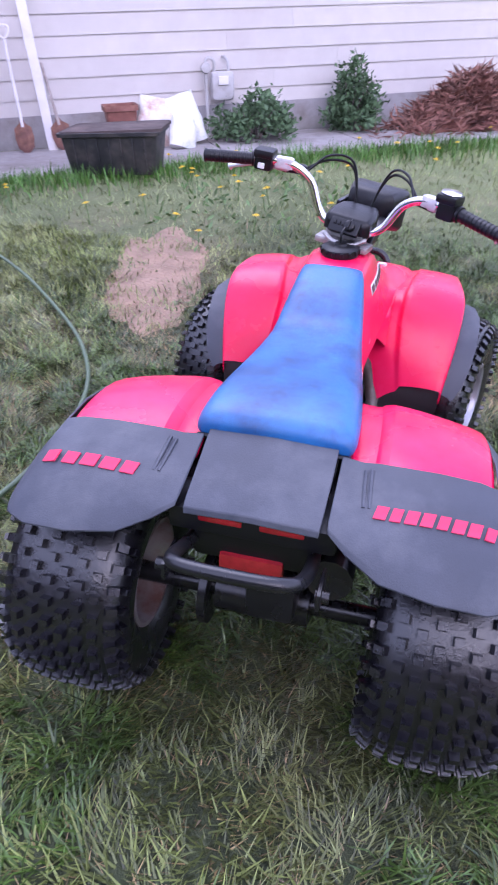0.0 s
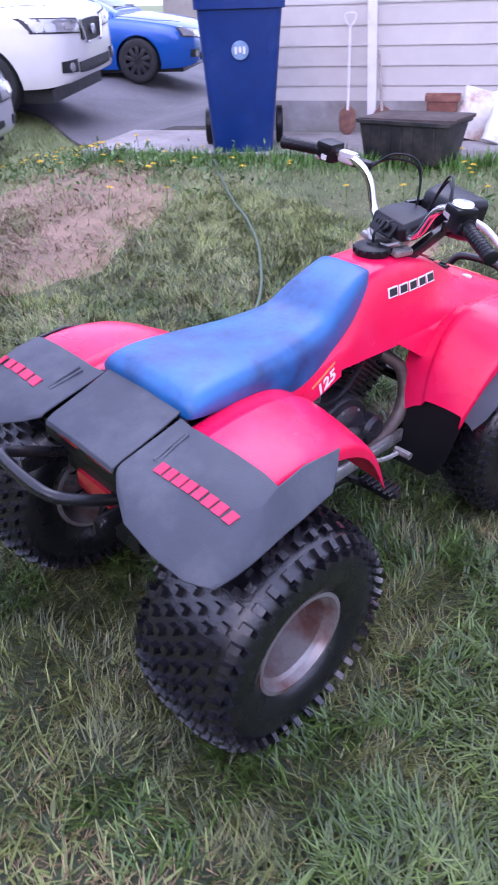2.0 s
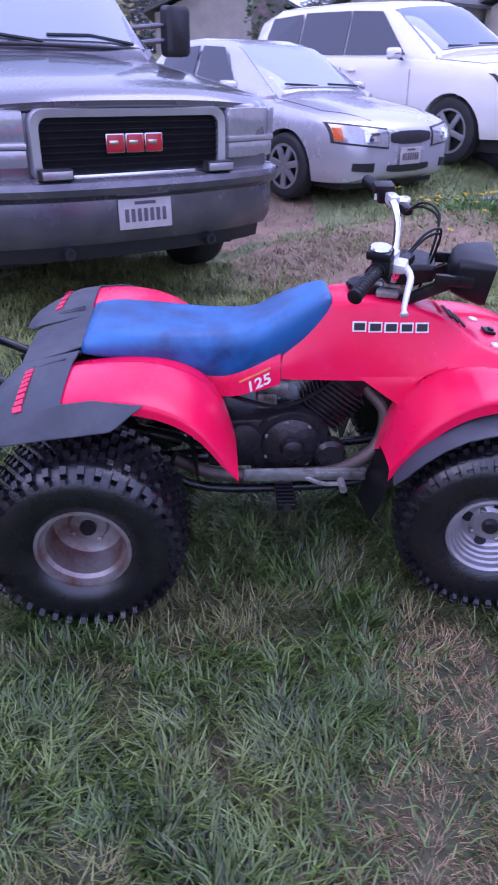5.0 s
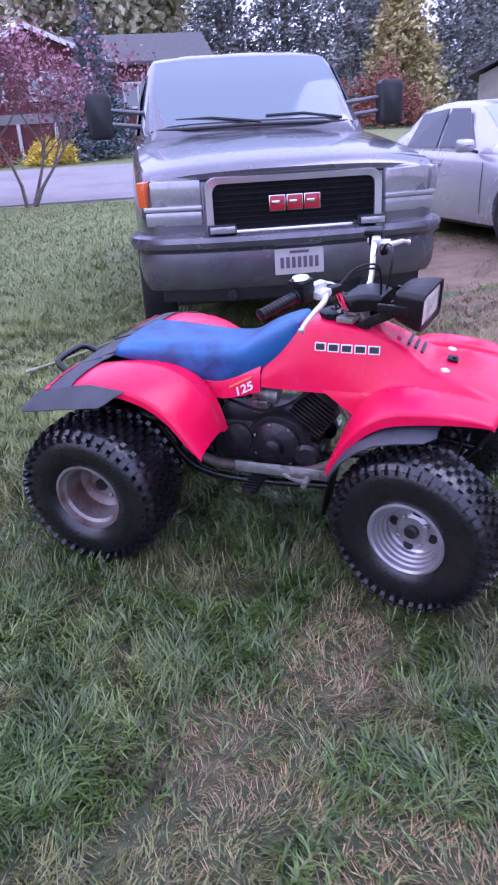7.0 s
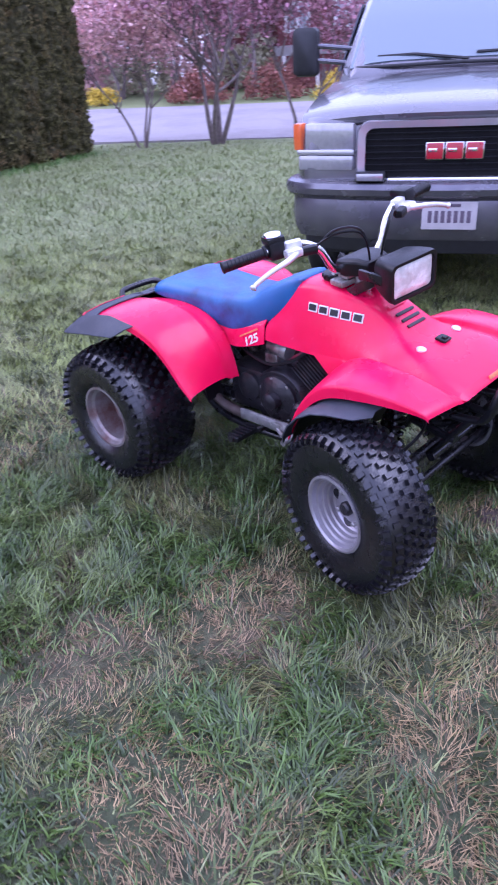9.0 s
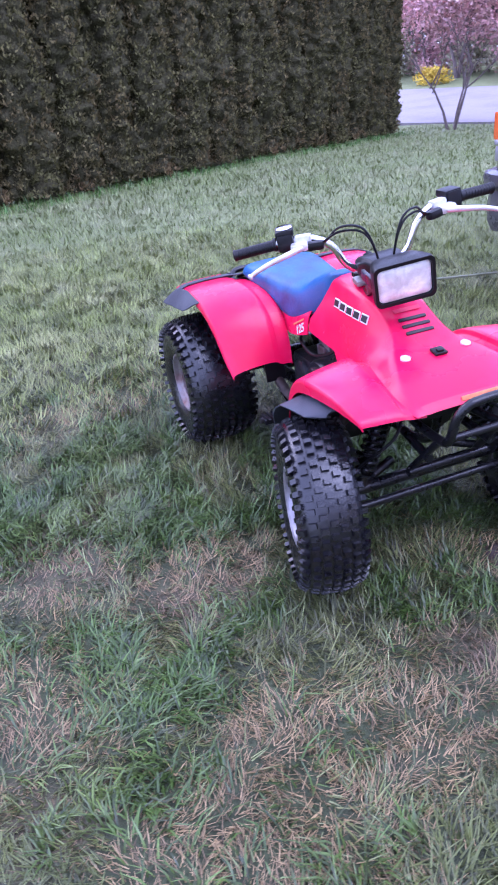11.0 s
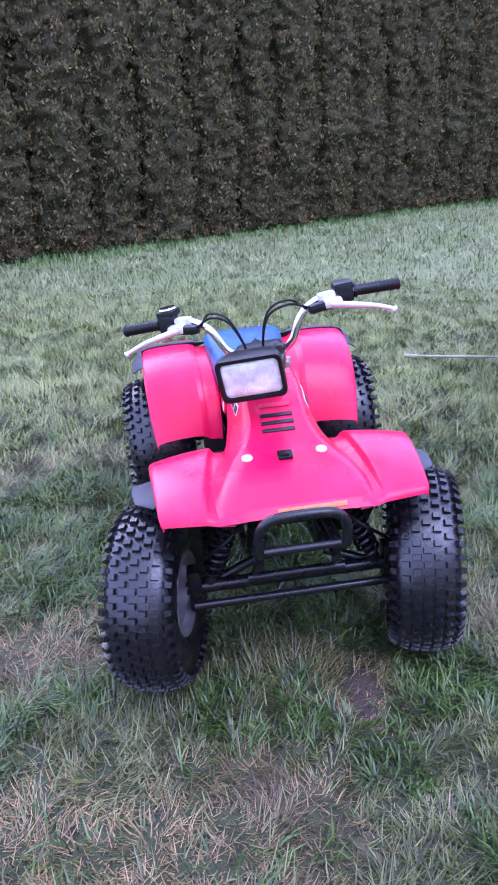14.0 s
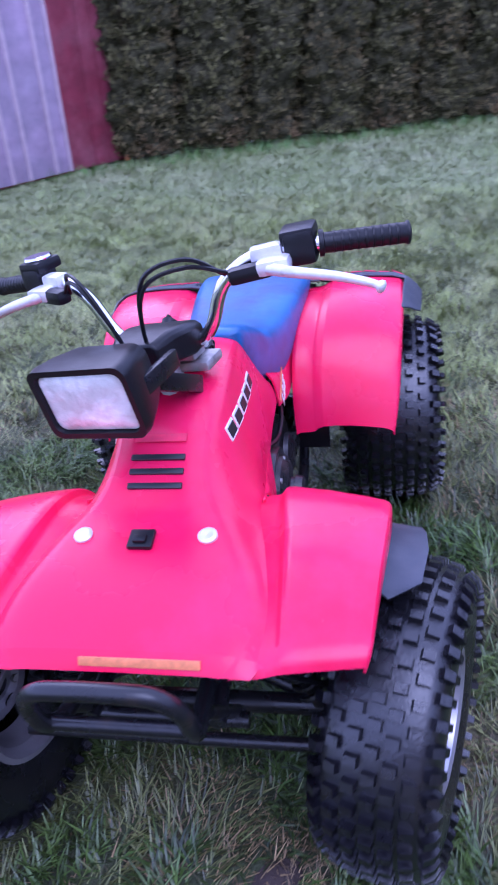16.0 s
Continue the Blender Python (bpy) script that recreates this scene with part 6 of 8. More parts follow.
loft(bm, [[Vector((x, y, z)) for x, z in ((-4.6, 3.0), (0, 5.0), (4.6, 3.0), (4.6, 3.15), (0, 5.2), (-4.6, 3.15))] for y in (-5.6, 5.6)])
part("roof", bm, ROOFING, gar)
bm = bmesh.new()
loft(bm, [[Vector((x, y, z)) for x, z in ((-3.98, 3.04), (0, 4.78), (3.98, 3.04))] for y in (-4.98, 4.98)])
part("gable", bm, BEIGE, gar)
copy_thing(gar, pose(-48.0, 1.3, 0.7, 0, 0, 90))
copy_thing(gar, yard_pose(-22, 37.0, 1.0, 4))
copy_thing(gar, yard_pose(-10.5, 43.0, 0.8, 0))

# shed of vertical boards at the end of the hedge
SHED_RED = material("red_barn_boards", (0.20, 0.022, 0.040), 0.7, vary=0.18, scale=5, bump=0.3, bump_scale=40, second=(0.27, 0.07, 0.09), second_scale=2)
SHED_MAUVE = material("mauve_boards", (0.33, 0.255, 0.33), 0.7, vary=0.22, scale=4, bump=0.3, bump_scale=40, second=(0.42, 0.30, 0.40), second_scale=1.6, second_amount=0.5)
SHED_TRIM = material("pinkish_trim", (0.52, 0.40, 0.44), 0.7, vary=0.15, scale=8, bump=0.2)
shed = thing("shed", pose(2.49, -7.31, 0.0, 0, 0, 64), "weathered shed with mauve and red vertical boards", "shed")
bm = bmesh.new()
box(bm, (1.55, -1.0, 1.2), (3.06, 1.9, 2.4))
part("wall", bm, SHED_RED, shed)
x = 0.09
k = 0
while x < 3.0:
    w = (0.36, 0.22, 0.40, 0.20)[k % 4]
    w = min(w, 3.0 - x)
    bm = bmesh.new()
    box(bm, (x + w / 2, -0.035, 1.2), (w - 0.008, 0.03, 2.36), bevel=0.003)
    part("board", bm, SHED_RED if k < 3 else SHED_MAUVE, shed, "red barn board" if k < 3 else "mauve weathered board")
    if k > 2:
        bm = bmesh.new()
        box(bm, (x, -0.012, 1.2), (0.04, 0.02, 2.36), bevel=0.003)
        part("batten", bm, SHED_TRIM, shed, "pale batten")
    x += w
    k += 1
bm = bmesh.new()
box(bm, (0.035, -0.012, 1.2), (0.09, 0.05, 2.4), bevel=0.003)
part("corner_board", bm, SHED_TRIM, shed, "pale pink corner board")
bm = bmesh.new()
loft(bm, [[Vector((x, y, z)) for y, z in ((0.25, 2.35), (-1.0, 3.0), (-2.25, 2.35), (-2.25, 2.43), (-1.0, 3.1), (0.25, 2.43))] for x in (-0.2, 3.3)])
part("roof", bm, ROOFING, shed)
bm = bmesh.new()
box(bm, (0.26, 0.06, 0.05), (0.05, 0.04, 0.09), bevel=0.006)
tagged(part("garden_marker", bm, ORANGE_DECAL), "small orange marker on the grass by the shed", "marker").matrix_basis = shed.matrix_basis.copy()

# thin hose across the lawn
HOSE = material("green_hose", (0.09, 0.13, 0.075), 0.5, vary=0.15, scale=20)
PALE_HOSE = material("pale_hose", (0.34, 0.35, 0.24), 0.5, vary=0.15, scale=20)
bm = bmesh.new()
pts = smooth_path([(-4.15, 3.38, 0.05), (-3.24, 2.57, 0.04), (-2.55, 2.08, 0.05), (-2.15, 1.85, 0.05), (-1.75, 1.55, 0.05), (-1.25, 1.02, 0.05), (-0.98, 0.45, 0.05), (-1.0, -0.2, 0.04), (-1.35, -0.6, 0.05), (-1.95, -0.78, 0.05), (-2.6, -1.25, 0.04)], 8)
tube(bm, [p + Vector((0, 0, terrain(p.x, p.y))) for p in pts], 0.009, 8)
tagged(part("garden_hose", bm, HOSE, sharp=70), "thin green garden hose lying across the lawn", "hose")
bm = bmesh.new()
pts = smooth_path([(-1.27, -2.05, 0.05), (-1.5, -1.97, 0.055), (-1.8, -1.92, 0.05), (-2.4, -1.8, 0.05), (-3.0, -1.5, 0.045)], 6)
tube(bm, [p + Vector((0, 0, terrain(p.x, p.y))) for p in pts], 0.008, 8)
tube(bm, [Vector((-1.20, -2.08, 0.055)), Vector((-1.27, -2.05, 0.055))], 0.014, 8)
tagged(part("garden_hose", bm, PALE_HOSE, sharp=70), "pale hose end lying in the grass", "hose")

# ---- parked vehicles; local y points forward, x to the vehicle's right ----
# opaque panes; their base colours are raised to stand in for reflected sky
CAR_GLASS = glass_material("car_glass", (0.075, 0.082, 0.105), 0.04)
SKY_TINT_SCREEN = glass_material("sky_tint_windscreen_glass", (0.36, 0.40, 0.41), 0.06)
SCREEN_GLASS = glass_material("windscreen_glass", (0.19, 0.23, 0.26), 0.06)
LENS = material("lamp_lens", (0.44, 0.43, 0.46), 0.10, vary=0.10, scale=40, metal=0.45, coat=1.0, second=(0.36, 0.35, 0.38), second_scale=12, second_amount=0.3)
DARK_TRIM = material("dark_trim", (0.018, 0.018, 0.020), 0.5, vary=0.2, scale=20)
CAR_TYRE = material("car_tyre", (0.020, 0.020, 0.022), 0.7, vary=0.2, scale=14)
ALLOY_RIM = material("alloy_rim", (0.38, 0.38, 0.40), 0.35, metal=0.6, vary=0.1, scale=20)
PLATE = material("plate_face", (0.50, 0.465, 0.455), 0.5, vary=0.08, scale=20)
PLATE_BAR = material("plate_bars", (0.12, 0.09, 0.12), 0.5, vary=0.1, scale=20)


def car_wheel(parent, x, y, r, w, side, rim_mat, spokes=5, name="wheel"):
    hub = new(name)
    hub.empty_display_size = 0.1
    hub.parent, hub.matrix_basis = parent, pose(x, y, r) @ Matrix.Rotation(side * radians(90), 4, "Y")
    rim = r * 0.66
    bm = bmesh.new()
    lathe(bm, [(rim, -w * 0.45), (r * 0.86, -w * 0.5), (r * 0.97, -w * 0.42), (r, -w * 0.25), (r, w * 0.25), (r * 0.97, w * 0.42), (r * 0.86, w * 0.5), (rim + 0.01, w * 0.45), (rim, w * 0.36)], n=36, close=True)
    part("tyre", bm, CAR_TYRE, hub, sharp=50)
    bm = bmesh.new()
    lathe(bm, [(rim + 0.008, w * 0.45), (rim - 0.008, w * 0.46), (rim - 0.022, w * 0.36), (rim - 0.03, w * 0.05), (0.03, w * 0.05)], n=32, close=True)
    part("rim_barrel", bm, DARK_TRIM, hub, sharp=50)
    bm = bmesh.new()
    lathe(bm, [(rim + 0.009, w * 0.455), (rim + 0.009, w * 0.475), (rim - 0.016, w * 0.47), (rim - 0.018, w * 0.44)], n=32, close=True)
    lathe(bm, [(0.075, w * 0.30), (0.07, w * 0.42), (0.03, w * 0.44), (0.0005, w * 0.44)], n=20, close=True)
    for k in range(spokes):
        a = 2 * math.pi * k / spokes
        box(bm, (rim * 0.52 * math.cos(a), rim * 0.52 * math.sin(a), w * 0.40), (rim * 0.96, 0.065, 0.03), Matrix.Rotation(a, 3, "Z"), bevel=0.01)
    part("rim", bm, rim_mat, hub, sharp=40)


def body_rings(stations, cut=0.45):
    rings = []
    dense = [tuple(p) + tuple(q) for p, q in zip(smooth_path([st[:3] for st in stations], 3), smooth_path([(st[3], st[4], 0.0) for st in stations], 3))]
    for y, hw, zb, zt, crown, _ in dense:
        h = zt - zb
        half = [(0, zb), (hw * 0.82, zb), (hw * 0.95, zb + 0.05), (hw * 0.985, zb + h * 0.28), (hw, zb + h * 0.52), (hw * 0.985, zb + h * 0.78), (hw * 0.95, zt - 0.035), (hw * 0.88, zt - 0.002), (hw * 0.55, zt + crown * 0.75), (0, zt + crown)]
        half = [(p.x, p.y) for p in smooth_path([(x, z, 0) for x, z in half], 2)]
        rings.append([Vector((max(x, 0), y, z)) for x, z in half] + [Vector((-x, y, z)) for x, z in reversed(half[1:-1])])
    return rings


def cabin_rings(stations):
    rings = []
    for y, hb, zb, hr, zr in stations:
        half = [(0, zb - 0.05), (hb, zb - 0.05), (hb, zb), (hb + (hr - hb) * 0.5, zb + (zr - zb) * 0.52), (hr, zr - 0.07), (hr * 0.93, zr - 0.02), (hr * 0.6, zr + 0.005), (0, zr + 0.012)]
        rings.append([Vector((x, y, z)) for x, z in half] + [Vector((-x, y, z)) for x, z in reversed(half[1:-1])])
    return rings


def screen_on(ob, corners, nu=10, nv=6, lift=0.006):
    """A pane that follows a cabin's skin between four corners, seen from outside."""
    bpy.context.view_layer.update()
    a, b, c, d = [Vector(p) for p in corners]
    n = (b - a).cross(d - a).normalized()
    bm = bmesh.new()
    rows = []
    for j in range(nv + 1):
        row = []
        for i in range(nu + 1):
            q = a.lerp(b, i / nu).lerp(d.lerp(c, i / nu), j / nv)
            hit, place, normal, _ = ob.ray_cast(q + n * 0.4, -n, distance=0.8)
            row.append((place if hit else q) + n * lift)
        rows.append(row)
    sheet(bm, rows)
    return bm


def poly_panel(pts, thick=0.012):
    bm = bmesh.new()
    pts = [Vector(p) for p in pts]
    n = (pts[1] - pts[0]).cross(pts[2] - pts[0]).normalized()
    loft(bm, [[p - n * thick / 2 for p in pts], [p + n * thick / 2 for p in pts]])
    return bm


def plate(parent, y, z, tilt=0, x=0.0):
    bm = bmesh.new()
    box(bm, (0, 0, 0), (0.305, 0.008, 0.152), bevel=0.003)
    p = part("number_plate", bm, PLATE, parent, "pale number plate with plain dark bars")
    p.matrix_basis = pose(x, y, z, tilt, 0, 0)
    for k in range(7):
        bm = bmesh.new()
        box(bm, (-0.108 + 0.036 * k, 0.006, -0.006), (0.022, 0.003, 0.066), bevel=0.001)
        part("plate_bar", bm, PLATE_BAR, p)
    bm = bmesh.new()
    box(bm, (0, 0.006, 0.056), (0.12, 0.003, 0.016))
    part("plate_bar", bm, PLATE_BAR, p)


def arch_cut(ob, spots, width):
    bm = bmesh.new()
    for x, y, r in spots:
        lathe(bm, [(r * 1.14, -0.26), (r * 1.14, 0.26)], pose(x, y, r * 0.98) @ AXIS_X, n=40)
    carve(ob, bm)


def finish(ob):
    me = ob.data
    bm = bmesh.new()
    bm.from_mesh(me)
    lim = radians(35)
    for f in bm.faces:
        f.smooth = True
    for e in bm.edges:
        e.smooth = len(e.link_faces) == 2 and e.calc_face_angle(0) < lim
    bm.to_mesh(me)
    bm.free()


# grey pickup truck
TRUCK = material("pewter_paint", (0.185, 0.178, 0.200), 0.26, metal=0.60, vary=0.06, scale=3, coat=0.8, second=(0.21, 0.20, 0.22), second_scale=0.8, second_amount=0.4)
BUMPER = material("dull_grey_bumper", (0.165, 0.158, 0.185), 0.26, metal=0.6, vary=0.1, scale=6, second=(0.22, 0.21, 0.22), second_scale=3)
SURROUND = material("silver_grille_paint", (0.52, 0.51, 0.54), 0.24, metal=0.6, vary=0.08, scale=6, coat=0.5)
GRILLE_BLACK = material("black_grille", (0.005, 0.005, 0.006), 0.6, spec=0.2, vary=0.2, scale=20)
TRUCK_H = 29.0
truck = thing("pickup_truck", pose(-2.15, -0.61, 0.0, 0, 0, TRUCK_H - 90), "pewter grey pickup truck parked on the worn lawn", "pickup truck")
bm = bmesh.new()
loft(bm, body_rings([
    (0.02, 0.80, 0.60, 1.08, 0.02), (0.0, 0.865, 0.56, 1.12, 0.03), (-0.10, 0.925, 0.52, 1.155, 0.045), (-0.35, 0.962, 0.48, 1.20, 0.055), (-0.8, 0.975, 0.46, 1.255, 0.06), (-1.25, 0.98, 0.46, 1.30, 0.06),
    (-1.5, 0.98, 0.46, 1.325, 0.045), (-2.2, 0.98, 0.46, 1.33, 0.0), (-3.3, 0.98, 0.46, 1.33, 0.0), (-3.42, 0.98, 0.46, 1.33, 0.0), (-3.44, 0.98, 0.5, 1.31, 0.0), (-5.4, 0.98, 0.55, 1.31, 0.0), (-5.55, 0.96, 0.58, 1.29, 0.0)]))
body = part("body", bm, TRUCK, truck)
arch_cut(body, [(s * 0.88, -0.98, 0.385) for s in (-1, 1)] + [(s * 0.88, -4.55, 0.385) for s in (-1, 1)], 0.3)
finish(body)
bm = bmesh.new()
loft(bm, cabin_rings([(-1.42, 0.86, 1.34, 0.80, 1.40), (-1.50, 0.89, 1.335, 0.81, 1.47), (-1.85, 0.91, 1.33, 0.78, 1.76), (-2.12, 0.92, 1.33, 0.762, 1.935), (-2.35, 0.925, 1.33, 0.755, 1.98), (-3.0, 0.925, 1.33, 0.755, 1.985), (-3.30, 0.92, 1.33, 0.745, 1.96), (-3.42, 0.91, 1.33, 0.735, 1.88)]))
cab = part("cab", bm, TRUCK, truck, sharp=50)
bm = screen_on(cab, [(0.80, -1.45, 1.43), (-0.80, -1.45, 1.43), (-0.695, -2.10, 1.915), (0.695, -2.10, 1.915)])
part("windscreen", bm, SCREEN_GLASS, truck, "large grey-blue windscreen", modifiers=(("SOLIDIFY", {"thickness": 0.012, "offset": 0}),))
bm = bmesh.new()
tube(bm, smooth_path([(-0.75, -1.46, 1.40), (-0.4, -1.40, 1.405), (0, -1.385, 1.41), (0.4, -1.40, 1.405), (0.75, -1.46, 1.40)], 4), 0.013, 8)
part("cowl", bm, DARK_TRIM, truck, sharp=70)
for s in (-1, 1):
    bm = poly_panel([(s * 0.916, -1.72, 1.385), (s * 0.926, -2.62, 1.385), (s * 0.797, -2.62, 1.87), (s * 0.803, -2.16, 1.86)][::s])
    part("side_window", bm, CAR_GLASS, truck)
    bm = poly_panel([(s * 0.926, -2.70, 1.385), (s * 0.922, -3.25, 1.385), (s * 0.790, -3.22, 1.85), (s * 0.797, -2.70, 1.87)][::s])
    part("side_window", bm, CAR_GLASS, truck)
    # wipers
    bm = bmesh.new()
    tube(bm, [(s * 0.05 - 0.10, -1.40, 1.43), (s * 0.05 + 0.28, -1.47, 1.475), (s * 0.05 + 0.55, -1.50, 1.47)] if s > 0 else [(-0.70, -1.44, 1.43), (-0.40, -1.475, 1.475), (-0.10, -1.46, 1.470)], 0.011, 6)
    part("wiper", bm, DARK_TRIM, truck, "black wiper arm")
    # towing mirrors
    mir = new("mirror")
    mir.parent, mir.matrix_basis = truck, pose(s * 1.185, -1.74, 1.53)
    bm = bmesh.new()
    rings = [[Vector((x, y, z)) for x, z in rounded_rect(w, h, 0.04)] for y, w, h in ((0.07, 0.14, 0.28), (0.05, 0.19, 0.33), (-0.05, 0.20, 0.34), (-0.06, 0.18, 0.32))]
    loft(bm, rings)
    part("mirror_head", bm, DARK_TRIM, mir, "tall black towing mirror head", sharp=40)
    bm = bmesh.new()
    for dz in (-0.05, 0.05):
        tube(bm, [(0, 0, dz), (-s * 0.36, -0.04, dz - 0.04)], 0.018, 8)
    part("mirror_arm", bm, BUMPER, mir, "grey mirror arm")
    # headlamps: upper lamp, lower lamp, corner marker
    for nm, z, h, x0, x1, mt, lb in (("headlamp", 1.035, 0.150, 0.555, 0.86, LENS, "clear rectangular headlamp"), ("lower_lamp", 0.895, 0.085, 0.555, 0.90, LENS, "clear lower lamp"), ("marker_lamp", 1.035, 0.150, 0.862, 0.925, LAMP_AMBER, "amber corner marker lamp")):
        bm = bmesh.new()
        box(bm, (0, 0, 0), (x1 - x0, 0.10, h), bevel=0.016)
        o = part(nm, bm, mt if (nm != "marker_lamp" or s > 0) else LENS, truck, lb)
        o.matrix_basis = pose(s * (x0 + x1) / 2, -0.012 if nm != "marker_lamp" else -0.070, z, -3, 0, -s * (12 if nm != "marker_lamp" else 32))
    bm = bmesh.new()
    box(bm, (0, 0, 0), (0.355, 0.10, 0.03), bevel=0.008)
    o = part("lamp_divider", bm, SURROUND, truck, "grey strip between the lamps")
    o.matrix_basis = pose(s * 0.73, -0.010, 0.951, 0, 0, -s * 12)
# grille
bm = bmesh.new()
outer, inner = rounded_rect(1.10, 0.345, 0.07), rounded_rect(1.00, 0.262, 0.05)
rings = [[Vector((x, y, 0.945 + z)) for x, z in pts] for y, pts in ((-0.02, outer), (0.055, outer), (0.075, [(x * 0.985, z * 0.97) for x, z in outer]), (0.07, inner), (0.028, inner))]
loft(bm, rings, caps=False)
part("grille_surround", bm, SURROUND, truck, "grey grille surround", sharp=35)
bm = bmesh.new()
box(bm, (0, 0.030, 0.945), (1.02, 0.016, 0.28))
part("grille_back", bm, GRILLE_BLACK, truck)
for k in range(7):
    bm = bmesh.new()
    box(bm, (0, 0.046, 0.845 + 0.0335 * k), (1.0, 0.016, 0.007), bevel=0.002)
    part("grille_bar", bm, GRILLE_BLACK, truck)
# badge of plain red blocks
for k in range(3):
    bm = bmesh.new()
    box(bm, (0.108 * (k - 1), 0.062, 0.95), (0.092, 0.03, 0.085), bevel=0.008)
    b = part("badge_block", bm, material("badge_red", (0.45, 0.015, 0.03), 0.3, vary=0.1, scale=20, coat=0.5) if k == 0 else bpy.data.materials["badge_red"], truck, "red badge block with bright rim")
    bm = bmesh.new()
    box(bm, (0.108 * (k - 1), 0.055, 0.95), (0.104, 0.03, 0.096), bevel=0.008)
    part("badge_rim", bm, CHROME, truck)
    bm = bmesh.new()
    box(bm, (0.108 * (k - 1) + 0.012, 0.078, 0.955), (0.048, 0.004, 0.020), bevel=0.001)
    part("badge_slot", bm, CHROME, b)
# hood deflector and hood crease
bm = bmesh.new()
rows = []
for x in [-0.90 + 0.15 * k for k in range(13)]:
    e = 0.12 * (abs(x) / 0.9) ** 3
    rows.append([Vector((x, 0.055 - e, 1.120 - 0.4 * e)), Vector((x, 0.060 - e, 1.150 - 0.4 * e)), Vector((x, 0.02 - e, 1.185 - 0.4 * e)), Vector((x, -0.05 - e, 1.205 - 0.4 * e))])
sheet(bm, rows)
part("hood_deflector", bm, TRUCK, truck, "body-coloured hood lip", modifiers=(("SOLIDIFY", {"thickness": 0.012}),))
bm = bmesh.new()
tube(bm, [Vector((0.15 * k, 0.062 - 0.12 * (abs(k) / 6) ** 3, 1.118 - 0.048 * (abs(k) / 6) ** 3)) for k in range(-6, 7)], 0.010, 6)
part("hood_seal", bm, DARK_TRIM, truck, "dark shut line under the hood lip", sharp=70)
# bumper
bm = bmesh.new()
rings = []
ends = [(0.985, -0.42, 0.80), (0.985, -0.40, 0.94), (0.985, -0.25, 1.0), (0.975, -0.11, 1.0), (0.945, -0.035, 1.0), (0.88, 0.025, 1.0), (0.77, 0.075, 1.0), (0.55, 0.126, 1.0), (0.30, 0.158, 1.0)]
for x, y, k in [(-p, q, r) for p, q, r in ends] + [(0.0, 0.17, 1.0)] + list(reversed(ends)):
    inward = -1 if x > 0 else 1
    w = max(0.0, (abs(x) - 0.88) / 0.105)
    rings.append([Vector((x + inward * w * -dy, y + dy * (1 - w), 0.61 + (z - 0.61) * k)) for dy, z in ((-0.16, 0.80), (-0.01, 0.80), (0.025, 0.785), (0.035, 0.755), (0.025, 0.722), (-0.012, 0.703), (-0.022, 0.690), (-0.012, 0.60), (-0.025, 0.52), (-0.065, 0.462), (-0.16, 0.45))])
loft(bm, rings)
part("front_bumper", bm, BUMPER, truck, "dull grey steel front bumper", sharp=28)
bm = bmesh.new()
rings = []
for x in (-0.84, -0.74, -0.55, -0.28, 0, 0.28, 0.55, 0.74, 0.84):
    back = 0.13 * (abs(x) / 0.84) ** 3
    rings.append([Vector((x, y - back, z)) for y, z in ((-0.05, 0.485), (0.10, 0.475), (0.08, 0.385), (-0.05, 0.365))])
loft(bm, rings)
part("air_dam", bm, DARK_TRIM, truck, "black lower air dam")
bm = bmesh.new()
box(bm, (0, 0.085, 0.800), (0.86, 0.05, 0.030), bevel=0.008)
part("chrome_strip", bm, CHROME, truck, "bright strip above the bumper")
for s in (-1, 1):
    bm = bmesh.new()
    box(bm, (s * 0.46, 0.14, 0.825), (0.17, 0.06, 0.055), bevel=0.012)
    f = part("light_bar", bm, DARK_TRIM, truck, "small black auxiliary light bar")
    bm = bmesh.new()
    box(bm, (s * 0.46, 0.172, 0.825), (0.15, 0.006, 0.038), bevel=0.002)
    part("light_face", bm, LENS, f)
    bm = bmesh.new()
    lathe(bm, [(0.03, 0), (0.03, 0.06), (0.018, 0.06), (0.016, 0.0)], pose(s * 0.42, 0.09, 0.43, 90) @ pose(0, 0, -0.04), n=14)
    part("tow_hook", bm, DARK_TRIM, truck)
plate(truck, 0.158, 0.612, 4, 0.0)
for s in (-1, 1):
    for y in (-0.98, -4.55):
        car_wheel(truck, s * 0.86, y, 0.385, 0.25, s, ALLOY_RIM, 6)
bm = bmesh.new()
box(bm, (0, -2.7, 0.42), (1.5, 5.0, 0.20))
part("underbody", bm, DARK_TRIM, truck)


def face_patch(body, x0, x1, low, high, lift=0.006, nx=10, nz=5):
    """A sheet laid on the front of a body: low and high give its edges in z over the share from x0 to x1."""
    bpy.context.view_layer.update()
    bm = bmesh.new()
    rows = []
    for i in range(nx + 1):
        f = i / nx
        x, row = x0 + (x1 - x0) * f, []
        for j in range(nz + 1):
            z = low(f) + (high(f) - low(f)) * j / nz
            hit, place, normal, _ = body.ray_cast(Vector((x, 3.0, z)), Vector((0, -1, 0)))
            place = place if hit else Vector((x, -0.5, z))
            row.append(place + Vector((0, lift, 0.3 * lift)))
        rows.append(row)
    sheet(bm, rows)
    return bm


LAY = (("SOLIDIFY", {"thickness": 0.012, "offset": 0}),)


